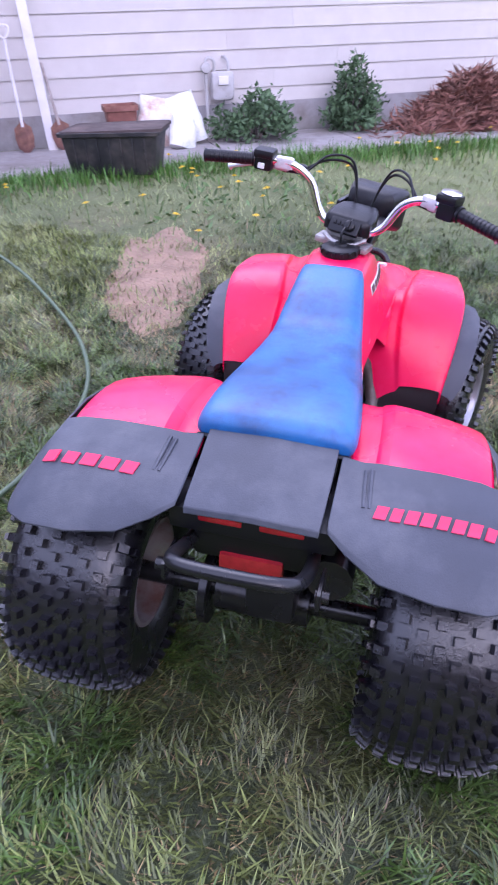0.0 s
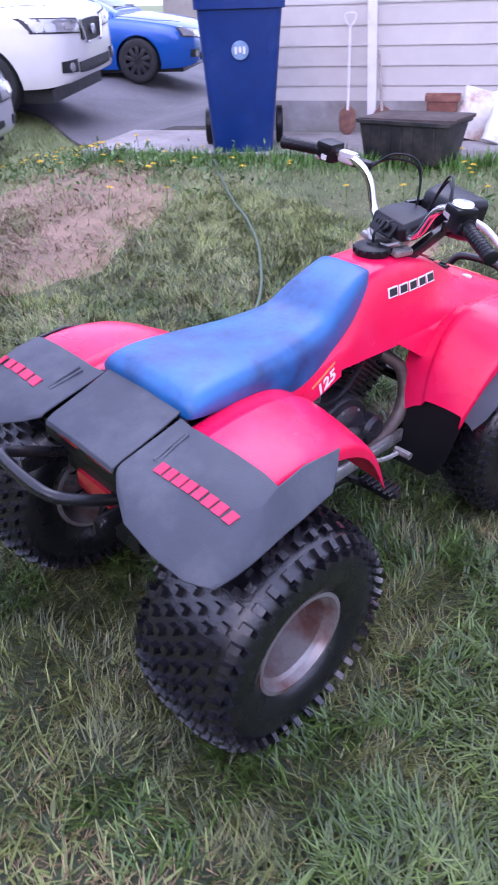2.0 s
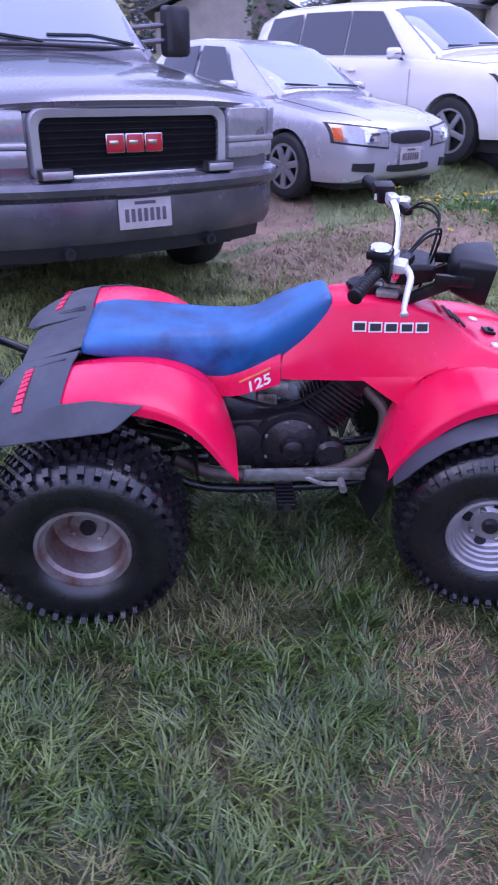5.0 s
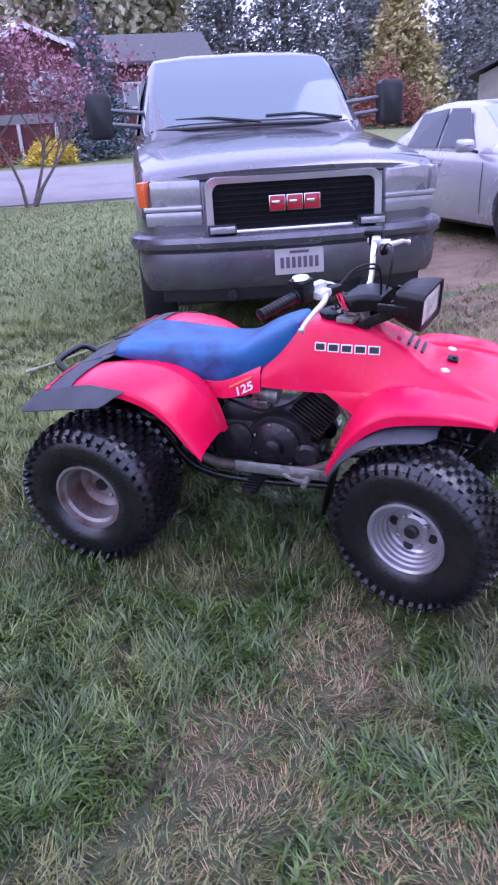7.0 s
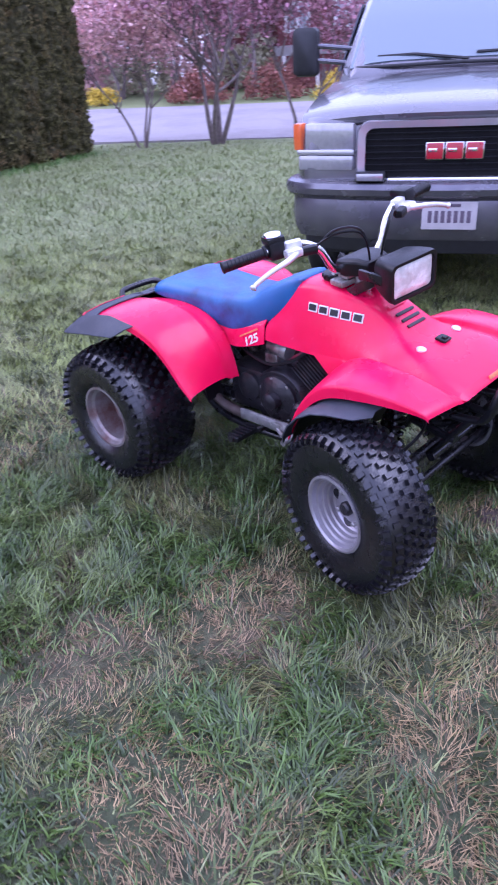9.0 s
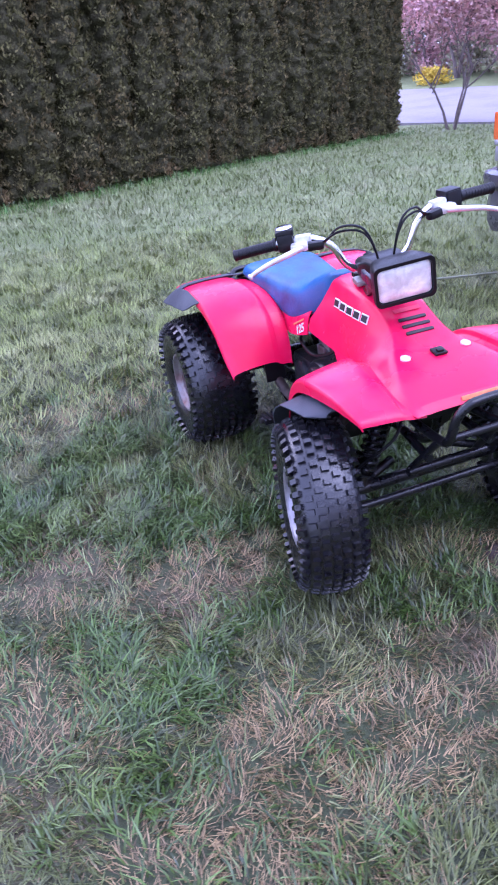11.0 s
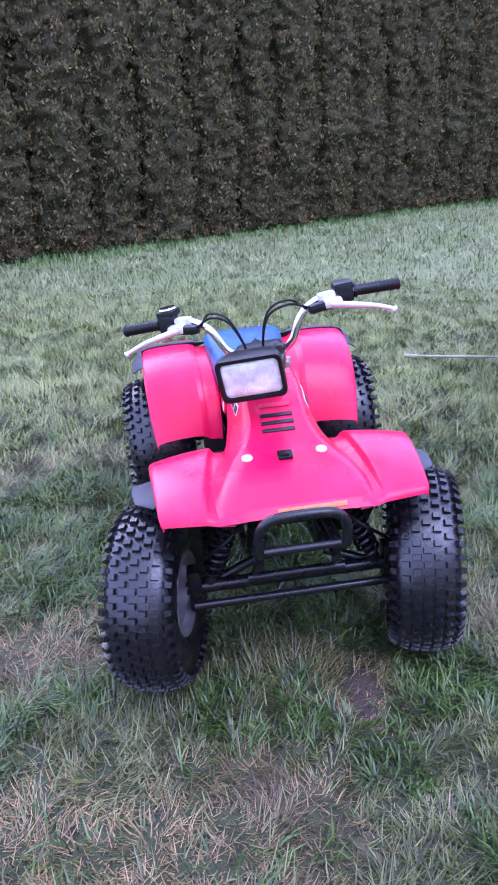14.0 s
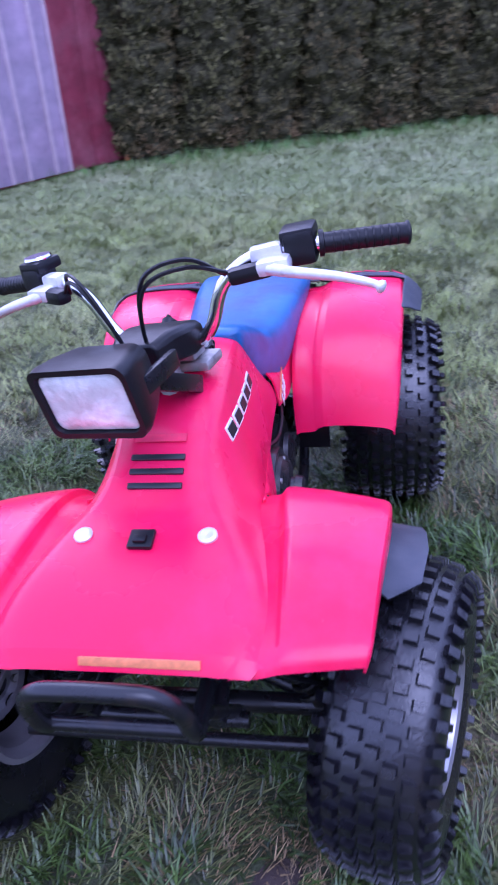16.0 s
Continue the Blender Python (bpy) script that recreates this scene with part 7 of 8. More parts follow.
def saloon(name, m, label, category, paint, st, cab, wheels, glass_side, screen, spec):
    car = thing(name, m, label, category)
    bm = bmesh.new()
    loft(bm, body_rings(st))
    body = part("body", bm, paint, car)
    r = spec["r"]
    arch_cut(body, [(s * (spec["track"]), y, r) for s in (-1, 1) for y in wheels], 0.3)
    finish(body)
    bm = bmesh.new()
    loft(bm, cabin_rings(cab))
    cabin = part("cabin", bm, paint, car, sharp=50)
    bm = screen_on(cabin, screen)
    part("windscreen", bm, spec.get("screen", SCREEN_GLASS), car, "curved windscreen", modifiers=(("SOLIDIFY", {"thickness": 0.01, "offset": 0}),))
    for s in (-1, 1):
        for pane in glass_side:
            bm = poly_panel([(s * x, y, z) for x, y, z in pane][::s])
            part("side_window", bm, CAR_GLASS, car)
        for y in wheels:
            car_wheel(car, s * (spec["track"] + 0.02), y, r, 0.20, s, spec["rim"], spec.get("spokes", 5))
        mir = new("mirror")
        mir.parent, mir.matrix_basis = car, pose(s * (spec["hw"] + 0.09), spec["mirror"][0], spec["mirror"][1])
        bm = bmesh.new()
        rings = [[Vector((x, y, z)) for x, z in rounded_rect(w, h, 0.04)] for y, w, h in ((0.08, 0.10, 0.07), (0.05, 0.17, 0.12), (-0.03, 0.19, 0.135), (-0.04, 0.17, 0.12))]
        loft(bm, rings)
        part("mirror_shell", bm, paint, mir, sharp=60)
        bm = bmesh.new()
        tube(bm, [(0, 0.01, -0.03), (-s * 0.14, 0.02, -0.07)], 0.018, 6)
        part("mirror_stalk", bm, DARK_TRIM, mir)
        # headlamp
        hx0, hx1, hy0, hy1, hz0, hz1 = spec["lamp"]
        bm = face_patch(body, s * hx0, s * hx1, lambda f: hz0 + 0.01 + 0.05 * f, lambda f: hz1 - 0.05 * (1 - f), 0.008)
        rim = face_patch(body, s * (hx0 - 0.016), s * (hx1 + 0.010), lambda f: hz0 - 0.004 + 0.05 * f, lambda f: hz1 + 0.014 - 0.05 * (1 - f), 0.003)
        part("lamp_gasket", rim, DARK_TRIM, car, "dark gap round the headlamp", modifiers=LAY)
        shell = part("headlamp", bm, LENS, car, "clear swept-back headlamp", modifiers=LAY)
        bm = face_patch(body, s * (hx0 + 0.28 * (hx1 - hx0)), s * (hx0 + 0.62 * (hx1 - hx0)), lambda f: hz0 + 0.06, lambda f: hz1 - 0.055, 0.018, 5, 3)
        part("lamp_bowl", bm, CHROME, shell, "bright lamp reflector", modifiers=LAY)
        if spec.get("amber"):
            bm = face_patch(body, s * (hx0 + 0.92 * (hx1 - hx0)), s * hx1, lambda f: hz0 + 0.07, lambda f: hz1 - 0.03, 0.014, 4, 3)
            part("turn_signal", bm, LAMP_AMBER, car, "amber turn signal", modifiers=LAY)
        fx, fy, fz, fw, fh = spec["fog"]
        bm = face_patch(body, s * (fx - fw / 2), s * (fx + fw / 2), lambda f: fz - fh / 2 * (1 - 0.3 * f), lambda f: fz + fh / 2, 0.006)
        part("bumper_intake", bm, DARK_TRIM, car, "dark bumper intake", modifiers=LAY)
        if spec.get("foglight"):
            bm = bmesh.new()
            lathe(bm, [(0.05, 0), (0.048, 0.02), (0.0005, 0.024)], stick(body, (s * fx, 3.0, fz), (0, -1, 0), (1, 0, 0)), n=16, close=True)
            part("fog_lamp", bm, LENS, car)
        bm = bmesh.new()
        edge_line = []
        for k in range(9):
            y0 = st[2][0] - 0.04 + (screen[0][1] + 0.10 - st[2][0]) * k / 8
            x0 = s * (hx0 + 0.10 + (0.80 * spec["hw"] - hx0 - 0.10) * min(1.0, k / 3))
            hit, place, normal, _ = body.ray_cast(Vector((x0, y0, 3.0)), Vector((0, 0, -1)))
            if hit:
                edge_line.append(place)
        tube(bm, edge_line, 0.005, 5)
        part("bonnet_seam", bm, DARK_TRIM, car, "dark seam along the bonnet edge")
        for y0 in spec["handles"]:
            bm = bmesh.new()
            box(bm, (s * (spec["hw"] + 0.004), y0, spec["handle_z"]), (0.03, 0.16, 0.028), bevel=0.008)
            part("door_handle", bm, paint, car)
        for y0 in spec["seams"]:
            bm = bmesh.new()
            tube(bm, [(s * (spec["hw"] * 0.997 + 0.002), y0, 0.32), (s * (spec["hw"] + 0.003), y0, 0.55), (s * (spec["hw"] * 0.988 + 0.002), y0, spec["handle_z"] + 0.03)], 0.004, 5)
            part("door_seam", bm, DARK_TRIM, car)
    gw, gz0, gz1, gy = spec["grille"]
    bm = face_patch(body, -gw / 2, gw / 2, lambda f: gz0 + 0.03 * abs(2 * f - 1) ** 3, lambda f: gz1 - 0.02 * abs(2 * f - 1) ** 3, 0.006)
    part("grille", bm, DARK_TRIM, car, "black front grille", modifiers=LAY)
    if spec.get("grille_rim"):
        bm = bmesh.new()
        for s in (-1, 1):
            bm = bmesh.new()
            tube(bm, [(s * gw * 0.52, gy + 0.01, gz1 + 0.01), (s * gw * 0.40, gy + 0.02, gz0), (s * gw * 0.25, gy + 0.02, gz0 - 0.01)], 0.016, 8)
            part("grille_rim", bm, CHROME, car)
        bm = bmesh.new()
        lathe(bm, [(0.055, 0), (0.055, 0.02), (0.042, 0.022), (0.040, 0.0)], pose(0, gy + 0.01, (gz0 + gz1) / 2, -90, 0, 0), n=20)
        part("badge_ring", bm, CHROME, car, "round bright badge")
    lw, lz0, lz1, ly = spec["lower"]
    bm = face_patch(body, -lw / 2, lw / 2, lambda f: lz0 + 0.02 * abs(2 * f - 1) ** 3, lambda f: lz1, 0.006)
    part("lower_intake", bm, DARK_TRIM, car, "dark lower bumper intake", modifiers=LAY)
    if spec.get("plate"):
        plate(car, *spec["plate"])
    bm = bmesh.new()
    box(bm, (0, (st[0][0] + st[-1][0]) / 2, 0.22), (spec["hw"] * 1.6, abs(st[-1][0] - st[0][0]) * 0.9, 0.14))
    part("underbody", bm, DARK_TRIM, car)
    bm = bmesh.new()
    for k in range(2):
        tube(bm, [(-0.55 + 0.62 * k, screen[0][1] - 0.01, screen[0][2] + 0.03), (-0.1 + 0.62 * k, screen[0][1] - 0.02, screen[0][2] + 0.045)], 0.010, 6)
    part("wiper", bm, DARK_TRIM, car)
    return car


SILVER = material("silver_paint", (0.53, 0.52, 0.565), 0.26, metal=0.40, vary=0.04, scale=3, coat=0.6)
PEARL = material("pearl_white_paint", (0.80, 0.77, 0.76), 0.22, vary=0.03, scale=3, coat=0.8)
AZURE = material("bright_blue_paint", (0.010, 0.10, 0.46), 0.22, metal=0.2, vary=0.05, scale=3, coat=0.8)
DARK_RIM = material("dark_alloy_rim", (0.06, 0.06, 0.065), 0.35, metal=0.6, vary=0.1, scale=20)


def parked(x, y, heading, z=0.0, lean=0.0):
    return pose(x, y, z, 0, 0, heading - 90) @ pose(0, 0, 0, 0, lean, 0)


# origin of each car: middle of the nose, on the ground
saloon("saloon_car", parked(-5.36, 1.78, 36.5, 0.13), "silver four-door saloon car parked on the grass", "car", SILVER,
       [(0.0, 0.50, 0.34, 0.58, 0.02), (-0.02, 0.60, 0.27, 0.64, 0.03), (-0.10, 0.71, 0.22, 0.705, 0.04), (-0.24, 0.80, 0.20, 0.76, 0.045), (-0.5, 0.855, 0.19, 0.81, 0.05), (-0.9, 0.865, 0.19, 0.86, 0.06), (-1.3, 0.868, 0.19, 0.90, 0.05), (-2.0, 0.87, 0.19, 0.92, 0.0), (-3.2, 0.865, 0.19, 0.95, 0.0), (-4.0, 0.84, 0.22, 0.97, 0.02), (-4.4, 0.74, 0.28, 0.94, 0.02), (-4.5, 0.6, 0.34, 0.85, 0.02)],
       [(-1.18, 0.74, 0.93, 0.66, 0.96), (-1.30, 0.78, 0.92, 0.66, 1.03), (-1.9, 0.79, 0.93, 0.60, 1.36), (-2.15, 0.79, 0.93, 0.585, 1.43), (-2.8, 0.79, 0.94, 0.58, 1.45), (-3.3, 0.78, 0.95, 0.57, 1.38), (-3.75, 0.76, 0.97, 0.60, 1.14), (-3.95, 0.72, 0.97, 0.62, 1.0)],
       (-0.86, -3.5), [[(0.787, -1.72, 0.965), (0.79, -2.45, 0.965), (0.635, -2.45, 1.37), (0.64, -2.08, 1.355)], [(0.79, -2.52, 0.965), (0.785, -3.25, 0.975), (0.63, -3.12, 1.33), (0.635, -2.52, 1.37)]],
       [(0.66, -1.23, 0.985), (-0.66, -1.23, 0.985), (-0.55, -1.95, 1.37), (0.55, -1.95, 1.37)],
       dict(screen=SKY_TINT_SCREEN, r=0.31, track=0.75, hw=0.87, rim=ALLOY_RIM, spokes=7, mirror=(-1.62, 0.99), lamp=(0.34, 0.80, -0.03, -0.32, 0.52, 0.725), amber=True, fog=(0.60, -0.02, 0.36, 0.20, 0.08), handles=(-2.35, -3.15), handle_z=0.80, seams=(-1.42, -2.48, -3.3), grille=(0.58, 0.55, 0.665, 0.012), lower=(0.62, 0.30, 0.37, 0.012), plate=(0.02, 0.445, 0, 0.0)))
saloon("suv", parked(-7.0, 4.08, 35, 0.36, 4.0), "pearl white sport utility vehicle parked on the driveway", "car", PEARL,
       [(0.0, 0.60, 0.42, 0.86, 0.05), (-0.06, 0.78, 0.34, 0.96, 0.05), (-0.25, 0.90, 0.30, 1.03, 0.05), (-0.6, 0.955, 0.29, 1.07, 0.06), (-1.1, 0.965, 0.29, 1.10, 0.06), (-1.5, 0.968, 0.29, 1.13, 0.03), (-2.4, 0.97, 0.29, 1.14, 0.0), (-4.2, 0.965, 0.29, 1.15, 0.0), (-4.8, 0.93, 0.34, 1.15, 0.0), (-4.98, 0.85, 0.4, 1.10, 0.0)],
       [(-1.32, 0.84, 1.15, 0.76, 1.19), (-1.45, 0.88, 1.14, 0.76, 1.27), (-2.05, 0.89, 1.14, 0.72, 1.64), (-2.35, 0.89, 1.14, 0.71, 1.74), (-3.2, 0.89, 1.15, 0.71, 1.77), (-4.3, 0.88, 1.15, 0.69, 1.74), (-4.75, 0.86, 1.15, 0.68, 1.6), (-4.92, 0.82, 1.15, 0.70, 1.3)],
       (-0.95, -3.85), [[(0.888, -1.75, 1.175), (0.892, -2.78, 1.175), (0.755, -2.78, 1.67), (0.76, -2.26, 1.65)], [(0.892, -2.81, 1.175), (0.892, -3.72, 1.18), (0.752, -3.68, 1.67), (0.755, -2.81, 1.67)], [(0.89, -3.75, 1.19), (0.88, -4.5, 1.25), (0.735, -4.4, 1.62), (0.75, -3.74, 1.66)]],
       [(0.76, -1.37, 1.215), (-0.76, -1.37, 1.215), (-0.66, -2.14, 1.68), (0.66, -2.14, 1.68)],
       dict(r=0.37, track=0.83, hw=0.97, rim=ALLOY_RIM, spokes=5, mirror=(-1.78, 1.20), lamp=(0.36, 0.90, -0.06, -0.42, 0.80, 0.98), fog=(0.66, -0.03, 0.50, 0.26, 0.13), foglight=True, handles=(-2.6, -3.55), handle_z=1.0, seams=(-1.6, -2.8, -3.75), grille=(0.62, 0.70, 0.92, 0.012), grille_rim=True, lower=(0.95, 0.40, 0.52, 0.012)))
saloon("hatchback_car", parked(-9.05, 7.65, 36, 0.34, 2.0), "bright blue sports saloon car parked on the driveway", "car", AZURE,
       [(0.0, 0.55, 0.30, 0.62, 0.03), (-0.06, 0.72, 0.24, 0.72, 0.03), (-0.25, 0.84, 0.20, 0.80, 0.04), (-0.6, 0.885, 0.19, 0.86, 0.05), (-1.0, 0.895, 0.19, 0.91, 0.05), (-1.4, 0.90, 0.19, 0.94, 0.03), (-2.2, 0.90, 0.19, 0.96, 0.0), (-3.4, 0.90, 0.19, 0.99, 0.0), (-4.2, 0.87, 0.24, 1.02, 0.0), (-4.55, 0.76, 0.32, 0.98, 0.0)],
       [(-1.28, 0.76, 0.97, 0.68, 1.0), (-1.40, 0.80, 0.96, 0.68, 1.07), (-2.0, 0.81, 0.96, 0.62, 1.38), (-2.3, 0.81, 0.96, 0.60, 1.46), (-3.0, 0.81, 0.97, 0.595, 1.47), (-3.6, 0.80, 0.99, 0.59, 1.36), (-4.1, 0.76, 1.0, 0.62, 1.08)],
       (-0.92, -3.55), [[(0.807, -1.80, 0.995), (0.812, -2.6, 0.995), (0.65, -2.6, 1.40), (0.655, -2.2, 1.38)], [(0.812, -2.67, 0.995), (0.805, -3.4, 1.01), (0.645, -3.25, 1.34), (0.65, -2.67, 1.40)]],
       [(0.68, -1.33, 1.02), (-0.68, -1.33, 1.02), (-0.56, -2.08, 1.41), (0.56, -2.08, 1.41)],
       dict(r=0.325, track=0.79, hw=0.90, rim=DARK_RIM, spokes=10, mirror=(-1.72, 1.04), lamp=(0.42, 0.80, -0.06, -0.40, 0.60, 0.76), fog=(0.62, -0.02, 0.40, 0.24, 0.12), foglight=True, handles=(-2.45, -3.3), handle_z=0.86, seams=(-1.5, -2.63, -3.45), grille=(0.60, 0.56, 0.68, 0.012), lower=(0.8, 0.27, 0.40, 0.012)))

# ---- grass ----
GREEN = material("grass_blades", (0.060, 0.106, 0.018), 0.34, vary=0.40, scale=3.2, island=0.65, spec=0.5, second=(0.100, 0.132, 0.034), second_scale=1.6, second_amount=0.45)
DRY = material("dry_grass_blades", (0.275, 0.198, 0.092), 0.5, vary=0.25, scale=3.0, island=0.7, spec=0.4, second=(0.13, 0.090, 0.055), second_scale=1.4, second_amount=0.5)
MATTED = material("matted_lawn_blades", (0.100, 0.120, 0.034), 0.36, vary=0.35, scale=2.4, island=0.7, spec=0.5, second=(0.145, 0.148, 0.048), second_scale=1.2, second_amount=0.5)
FAR_LAWN = material("pale_lawn_blades", (0.215, 0.262, 0.092), 0.42, vary=0.34, scale=4.0, island=0.22, spec=0.3, second=(0.31, 0.325, 0.165), second_scale=0.9, second_amount=0.5)
STRAW = material("bleached_straw", (0.30, 0.225, 0.145), 0.6, vary=0.25, scale=4.0, island=0.5, spec=0.3)
LUSH = material("lush_grass_blades", (0.085, 0.185, 0.030), 0.4, vary=0.3, scale=3.0, island=0.45, spec=0.4)
YARD_C, YARD_S = math.cos(YARD), math.sin(YARD)
BARE = [(-3.45, 1.10, 1.32, 0.88, 125), (-1.22, 1.9, 0.70, 0.29, 105), (-5.2, -0.4, 2.2, 1.2, 25)]
THICK = [(0.95, -0.10, 0.42, 0.34, 30), (1.35, -0.35, 0.35, 0.25, 60), (1.45, 0.55, 0.30, 0.22, 20)]
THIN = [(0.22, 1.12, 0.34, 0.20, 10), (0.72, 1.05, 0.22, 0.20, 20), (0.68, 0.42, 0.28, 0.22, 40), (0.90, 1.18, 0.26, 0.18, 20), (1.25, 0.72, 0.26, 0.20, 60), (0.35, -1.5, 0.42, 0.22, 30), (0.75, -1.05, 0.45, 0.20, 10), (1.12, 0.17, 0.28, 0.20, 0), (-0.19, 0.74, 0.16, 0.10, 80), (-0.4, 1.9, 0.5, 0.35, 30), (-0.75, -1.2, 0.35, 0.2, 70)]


def smooth_noise(x, y, s, seed):
    """Cheap value noise on arrays."""
    rng = np.random.default_rng(seed)
    tab = rng.uniform(0, 1, (64, 64))
    u, v = x * s + 500, y * s + 500
    i, j = np.floor(u).astype(int), np.floor(v).astype(int)
    f, g = u - i, v - j
    f, g = f * f * (3 - 2 * f), g * g * (3 - 2 * g)
    t = lambda p, q: tab[p % 64, q % 64]
    return (t(i, j) * (1 - f) + t(i + 1, j) * f) * (1 - g) + (t(i, j + 1) * (1 - f) + t(i + 1, j + 1) * f) * g


def spots_in(x, y, spots, k=1.0):
    out = np.zeros(len(x))
    for cx, cy, ra, rb, turn in spots:
        c, s = math.cos(radians(turn)), math.sin(radians(turn))
        dx, dy = x - cx, y - cy
        p, q = (dx * c + dy * s) / ra, (-dx * s + dy * c) / rb
        out = np.maximum(out, np.exp(-(p * p + q * q) ** 1.5 * k))
    return out


def grass(name, x, y, seed, mat, label, length, width, lean, flat=False, lift=0.0):
    rng = np.random.default_rng(seed)
    n = len(x)
    z = np.array([terrain(a, b) for a, b in zip(x, y)])
    comb = 6.28 * smooth_noise(x, y, 7.0, 5) * 2 + 6.28 * smooth_noise(x, y, 1.5, 6) * 1.5
    yaw = comb + rng.normal(0, 0.75, n)
    stray = rng.uniform(0, 1, n) < 0.16
    yaw = np.where(stray, rng.uniform(0, 6.28, n), yaw)
    L = length * rng.uniform(0.45, 1.35, n) * (0.55 + 0.55 * smooth_noise(x, y, 1.3, 9) + 0.45 * smooth_noise(x, y, 6.0, 10))
    tilt = np.clip(lean + 0.5 * (smooth_noise(x, y, 9.0, 12) - 0.5) + rng.normal(0, 0.24, n) - 0.3 * stray, 0.05, 1.48)
    d = np.stack([np.cos(yaw), np.sin(yaw)], 1)
    s = np.stack([-d[:, 1], d[:, 0]], 1)
    w = (width * rng.uniform(0.7, 1.3, n))[:, None]
    base = np.stack([x, y], 1)
    r1, h1 = 0.45 * L * np.sin(tilt * 0.6), 0.5 * L * np.cos(tilt * 0.6)
    r2, h2 = r1 + 0.55 * L * np.sin(tilt * 1.15), h1 + 0.5 * L * np.cos(np.minimum(tilt * 1.15, 1.5))
    zz = z - 0.004 + lift
    P = lambda xy, h: np.concatenate([xy, (zz + h)[:, None]], 1)
    v = np.stack([P(base - s * w / 2, 0 * h1), P(base + s * w / 2, 0 * h1), P(base + d * r1[:, None] + s * w * 0.42, h1), P(base + d * r1[:, None] - s * w * 0.42, h1),
                  P(base + d * r2[:, None] + s * w * 0.08, h2), P(base + d * r2[:, None] - s * w * 0.08, h2)], 1).reshape(-1, 3)
    k = np.arange(n)[:, None] * 6
    q = np.concatenate([k + [[0, 1, 2, 3]], k + [[3, 2, 4, 5]]], 1).reshape(-1, 4)
    if flat:
        v = v.reshape(-1, 6, 3)[:, [0, 1, 4, 5]].reshape(-1, 3)
        q = np.arange(n * 4).reshape(-1, 4)
    ob = mesh_from_arrays(name, v, q, mat)
    return tagged(ob, label, "grass", kind="stuff")


def scatter(rng, n, x0, x1, y0, y1):
    return rng.uniform(x0, x1, n), rng.uniform(y0, y1, n)


def yard_ab(x, y):
    return x * YARD_C + y * YARD_S, -x * YARD_S + y * YARD_C


def lawn_mask(x, y):
    a, b = yard_ab(x, y)
    t = np.clip((a + 4.6) / 1.3, 0, 1)
    ok = b < np.where(a > -2.86, 4.31, 6.85 + (5.57 - 6.85) * t)
    ok &= a > -16.8
    hx, hy = x - H0.x, y - H0.y
    off = hx * -hdir.y + hy * hdir.x
    ok &= off < 0.25
    return ok


rng = np.random.default_rng(90)


def close_share(x, y):
    """1 near the machine, fading out to 0 four metres off."""
    d = np.hypot(x - 0.5, np.where(y < 0.35, 1.45, 1.0) * (y - 0.35))
    return np.clip((3.1 - d) / 1.5, 0, 1) ** 1.5


# close lawn round the machine
x, y = scatter(rng, 900000, -3.4, 4.1, -3.7, 3.7)
keep = lawn_mask(x, y) & (rng.uniform(0, 1, len(x)) < close_share(x, y))
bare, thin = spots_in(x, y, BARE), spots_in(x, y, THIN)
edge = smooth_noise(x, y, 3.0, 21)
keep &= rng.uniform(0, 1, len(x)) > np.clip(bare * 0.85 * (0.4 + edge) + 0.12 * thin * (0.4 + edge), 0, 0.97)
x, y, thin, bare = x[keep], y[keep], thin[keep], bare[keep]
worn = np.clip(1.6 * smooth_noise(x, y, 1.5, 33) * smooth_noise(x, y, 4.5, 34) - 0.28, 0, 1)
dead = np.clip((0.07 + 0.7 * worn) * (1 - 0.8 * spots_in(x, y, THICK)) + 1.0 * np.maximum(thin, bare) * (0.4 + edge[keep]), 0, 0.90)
dry = rng.uniform(0, 1, len(x)) < dead
tuft = smooth_noise(x, y, 5.0, 35) + 0.5 * (smooth_noise(x, y, 13.0, 36) - 0.5) > 0.48 - 0.34 * spots_in(x, y, THICK)
g = ~dry & tuft
grass("lawn_grass", x[g], y[g], 91, GREEN, "matted dark green lawn grass", 0.062, 0.0050, 1.17)
g = ~dry & ~tuft
grass("lawn_grass", x[g], y[g], 96, MATTED, "pale matted lawn grass", 0.054, 0.0048, 1.16, flat=True)
grass("dry_grass", x[dry], y[dry], 92, DRY, "dead straw-coloured grass in the lawn", 0.038, 0.0038, 1.25, flat=True)
# paler blades behind the machine
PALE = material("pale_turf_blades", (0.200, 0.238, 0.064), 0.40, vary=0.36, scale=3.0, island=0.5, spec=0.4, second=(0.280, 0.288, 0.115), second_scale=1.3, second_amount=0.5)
x, y = scatter(rng, 420000, -4.2, 4.6, -5.0, 2.4)
keep = lawn_mask(x, y) & (rng.uniform(0, 1, len(x)) < (1 - close_share(x, y)) * np.clip((5.6 - np.hypot(x - 0.3, y)) / 2.2, 0, 1))
keep &= rng.uniform(0, 1, len(x)) > np.clip(spots_in(x, y, BARE) * (0.5 + smooth_noise(x, y, 2.0, 21)), 0, 0.97)
x, y = x[keep], y[keep]
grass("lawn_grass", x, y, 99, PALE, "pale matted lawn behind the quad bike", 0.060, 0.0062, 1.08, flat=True)
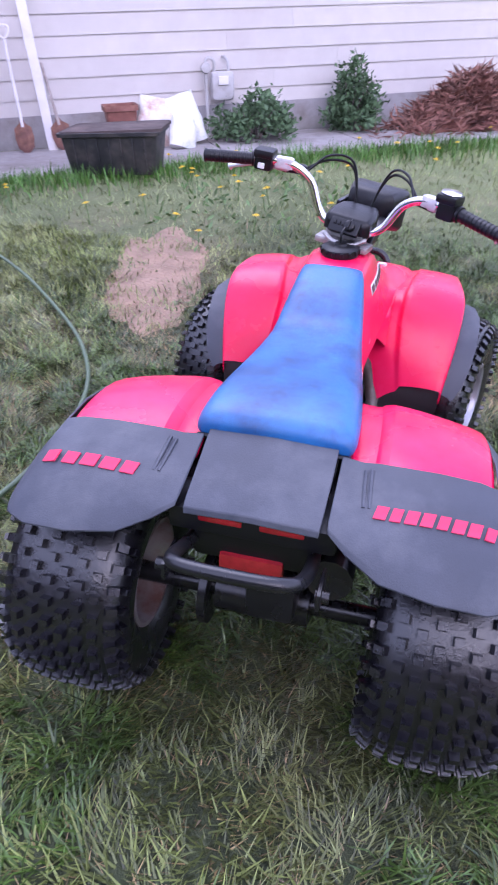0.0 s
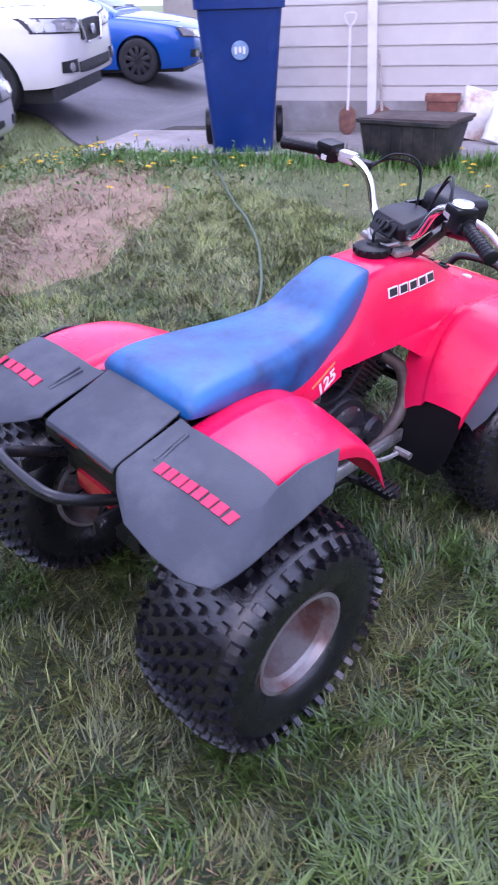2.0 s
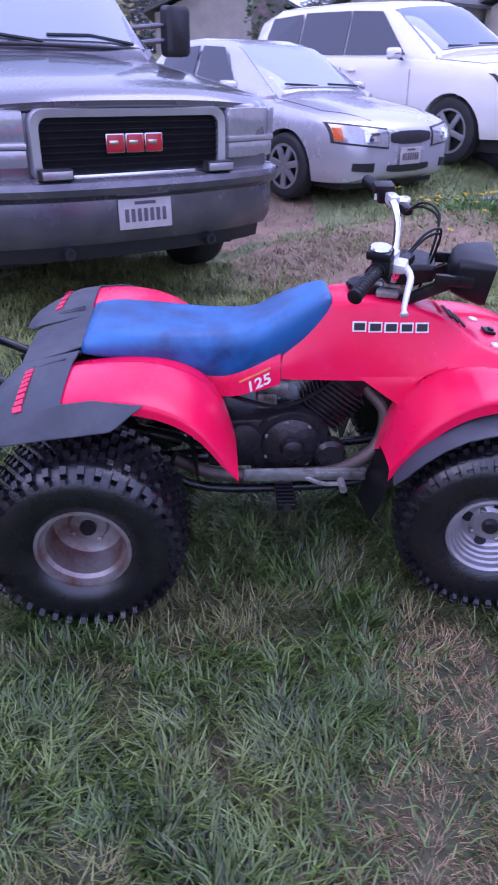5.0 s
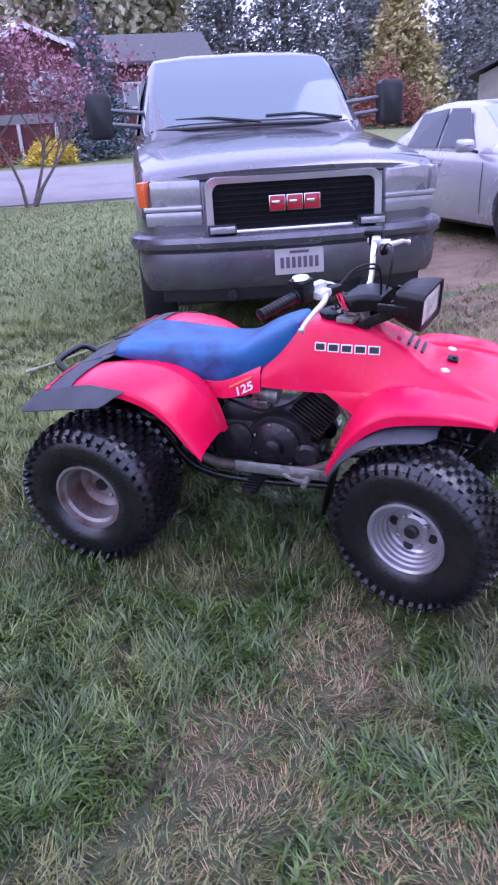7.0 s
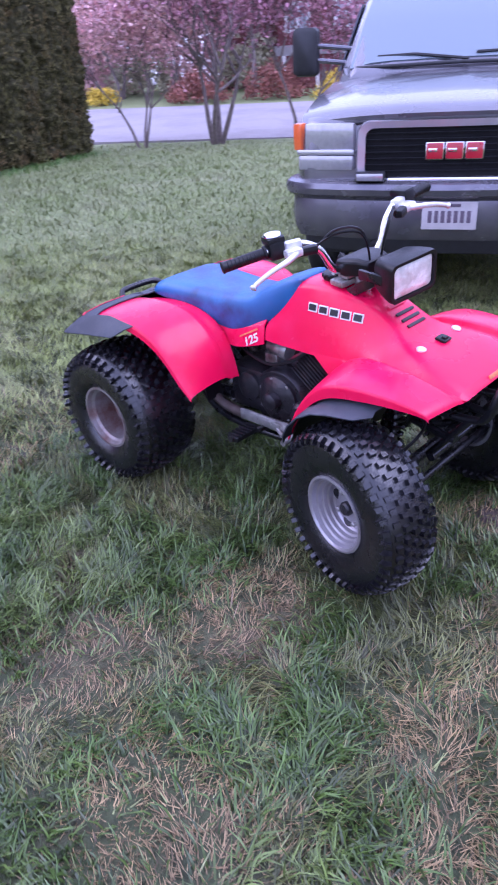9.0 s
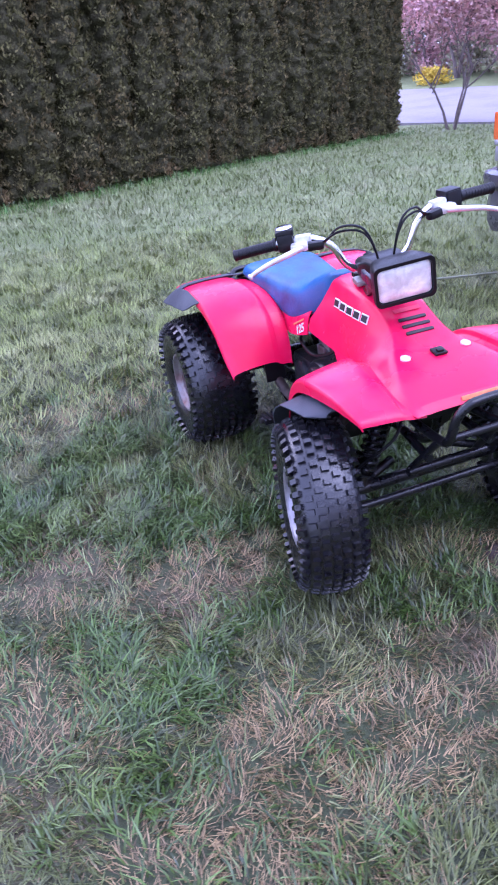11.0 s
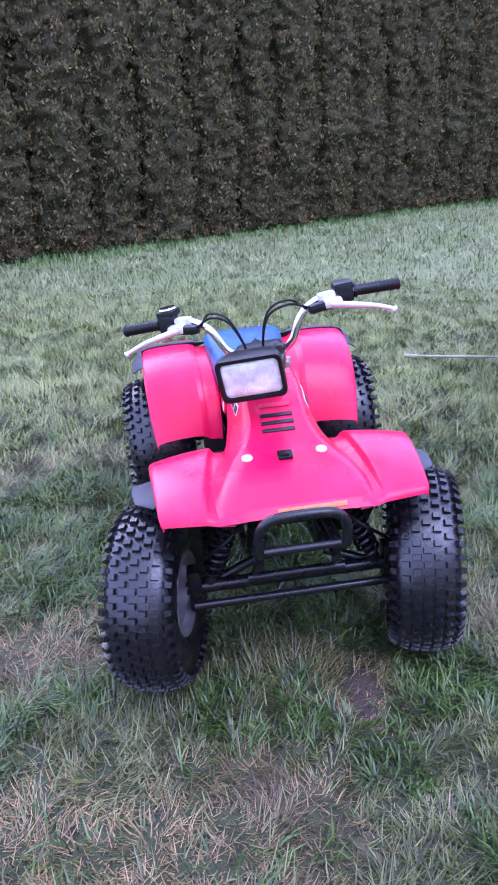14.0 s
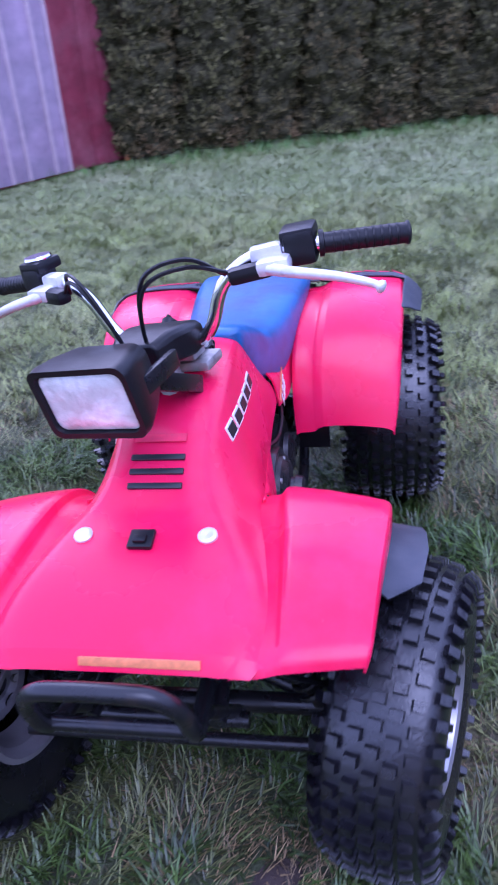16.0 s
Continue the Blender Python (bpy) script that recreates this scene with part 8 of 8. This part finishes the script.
# lawn further off
x, y = scatter(rng, 560000, -17.0, 7.0, -17.0, 9.0)
dist = np.hypot(x - 0.3, y)
keep = lawn_mask(x, y) & (rng.uniform(0, 1, len(x)) < np.clip(5.5 / dist, 0.12, 1) * (1 - 0.60 * close_share(x, y)))
bare = spots_in(x, y, BARE)
keep &= rng.uniform(0, 1, len(x)) > np.clip(bare * 1.1 * (0.5 + smooth_noise(x, y, 2.0, 21)), 0, 0.97)
x, y, bare = x[keep], y[keep], bare[keep]
dry = rng.uniform(0, 1, len(x)) < 0.05 + 0.6 * bare
far = np.hypot(x - 0.3, y)[~dry]
grass("lawn_grass", x[~dry], y[~dry], 93, FAR_LAWN, "pale green lawn running to the hedge and street", 0.078 * np.clip(far / 6, 0.6, 1), 0.0145 * np.clip(far / 7, 0.33, 1), 0.95, flat=True)
grass("dry_grass", x[dry], y[dry], 94, STRAW, "dead grass at the worn patches", 0.05, 0.006, 1.0, flat=True)
# thin dry growth on the worn earth
x, y = rng.normal(0, 0.75, 15000), rng.normal(0, 0.42, 15000)
c, s_ = math.cos(radians(125)), math.sin(radians(125))
x, y = -3.45 + x * c - y * s_, 1.10 + x * s_ + y * c
keep = rng.uniform(0, 1, len(x)) < np.clip(2.2 * smooth_noise(x, y, 2.6, 41) - 0.5, 0.12, 1)
x, y = x[keep], y[keep]
half = len(x) // 5
grass("dry_grass", x[half:], y[half:], 97, STRAW, "thin dead grass on the worn earth", 0.05, 0.007, 1.3, flat=True, lift=0.012)
grass("lawn_grass", x[:half], y[:half], 98, PALE, "sparse green tufts on the worn earth", 0.045, 0.008, 1.15, flat=True, lift=0.012)
# longer tufts along the path and the hedge foot
x, y = [], []
for k in range(9000):
    if k % 3:
        p = yard(rng.uniform(-2.8, 4.7), rng.normal(4.10, 0.16))
    else:
        p = Vector((H0.x, H0.y, 0)) + hdir * rng.uniform(-3, 13.2) + Vector((hdir.y, -hdir.x, 0)) * (-0.62 + rng.normal(0, 0.14)) * -1
    x.append(p.x)
    y.append(p.y)
x, y = np.array(x), np.array(y)
keep = lawn_mask(x, y)
grass("tall_grass", x[keep], y[keep], 95, LUSH, "longer unmown grass along the concrete path", 0.11, 0.008, 0.55)

# dandelions and weeds by the path
PETAL = material("dandelion_petals", (0.80, 0.56, 0.03), 0.6, vary=0.1, scale=30)
WEED = material("weed_leaves", (0.10, 0.17, 0.05), 0.55, vary=0.25, scale=9, island=0.4)
def dandelion():
    t = thing("dandelion", Matrix(), "yellow dandelion flowering in the lawn", "flower", "dandelions")
    bm = bmesh.new()
    tube(bm, [(0, 0, -0.01), (0.01, 0, 0.06), (0.012, 0.004, 0.13)], 0.003, 5)
    part("stem", bm, WEED, t)
    bm = bmesh.new()
    for ring, (r, n_) in enumerate(((0.024, 14), (0.016, 10), (0.008, 6))):
        for i in range(n_):
            a = 2 * math.pi * i / n_ + ring
            c, s = math.cos(a), math.sin(a)
            q = [Vector((0.012 + c * 0.003, 0.004 + s * 0.003, 0.13)), Vector((0.012 + c * r - s * 0.003, 0.004 + s * r + c * 0.003, 0.135 + 0.004 * ring)), Vector((0.012 + c * r + s * 0.003, 0.004 + s * r - c * 0.003, 0.135 + 0.004 * ring))]
            bm.faces.new([bm.verts.new(p) for p in q])
    part("flower_head", bm, PETAL, t, "round yellow flower head")
    return t


first = dandelion()
rd = random.Random(5)
places = [(rd.gauss(-2.4, 0.7), rd.gauss(5.0, 0.35)) for k in range(16)] + [(rd.gauss(0.8, 0.5), rd.gauss(4.6, 0.4)) for k in range(16)] + [(rd.gauss(3.6, 0.9), rd.gauss(4.9, 0.5)) for k in range(20)] + [(-0.4, 4.4), (1.5, 3.9), (0.2, 4.0)]
for k, (a, b) in enumerate(places):
    a, b = house_ab(a, min(b, 5.7))
    p = yard(a, b)
    m = pose(p.x, p.y, terrain(p.x, p.y), rd.uniform(-15, 15), rd.uniform(-15, 15), rd.uniform(0, 360))
    if k == 0:
        first.matrix_basis = m
    else:
        copy_thing(first, m)
for k in range(30):
    p = yard(rd.gauss(-2.85, 0.36), rd.gauss(4.05, 0.20))
    copy_thing(first, pose(p.x, p.y, terrain(p.x, p.y), rd.uniform(-15, 15), rd.uniform(-15, 15), rd.uniform(0, 360)))
cent = []
for k in range(60):
    p = yard(rd.gauss(-2.85, 0.40), rd.gauss(4.05, 0.22))
    cent.append((p.x, p.y, terrain(p.x, p.y) + 0.03))
for k in range(100):
    a, b = house_ab(*((rd.gauss(-2.3, 0.8), min(5.7, rd.gauss(4.95, 0.4))) if k < 60 else (rd.gauss(1.0, 0.5), min(5.7, rd.gauss(4.6, 0.4)))))
    p = yard(a, b)
    cent.append((p.x, p.y, terrain(p.x, p.y) + 0.03))
v, q = leaf_cards(cent, 0.055, 0.05, 8, 96, up=0.3, aspect=0.35)
tagged(mesh_from_arrays("weeds", v, q, WEED), "broad-leaved weeds along the concrete path", "weeds", kind="stuff")
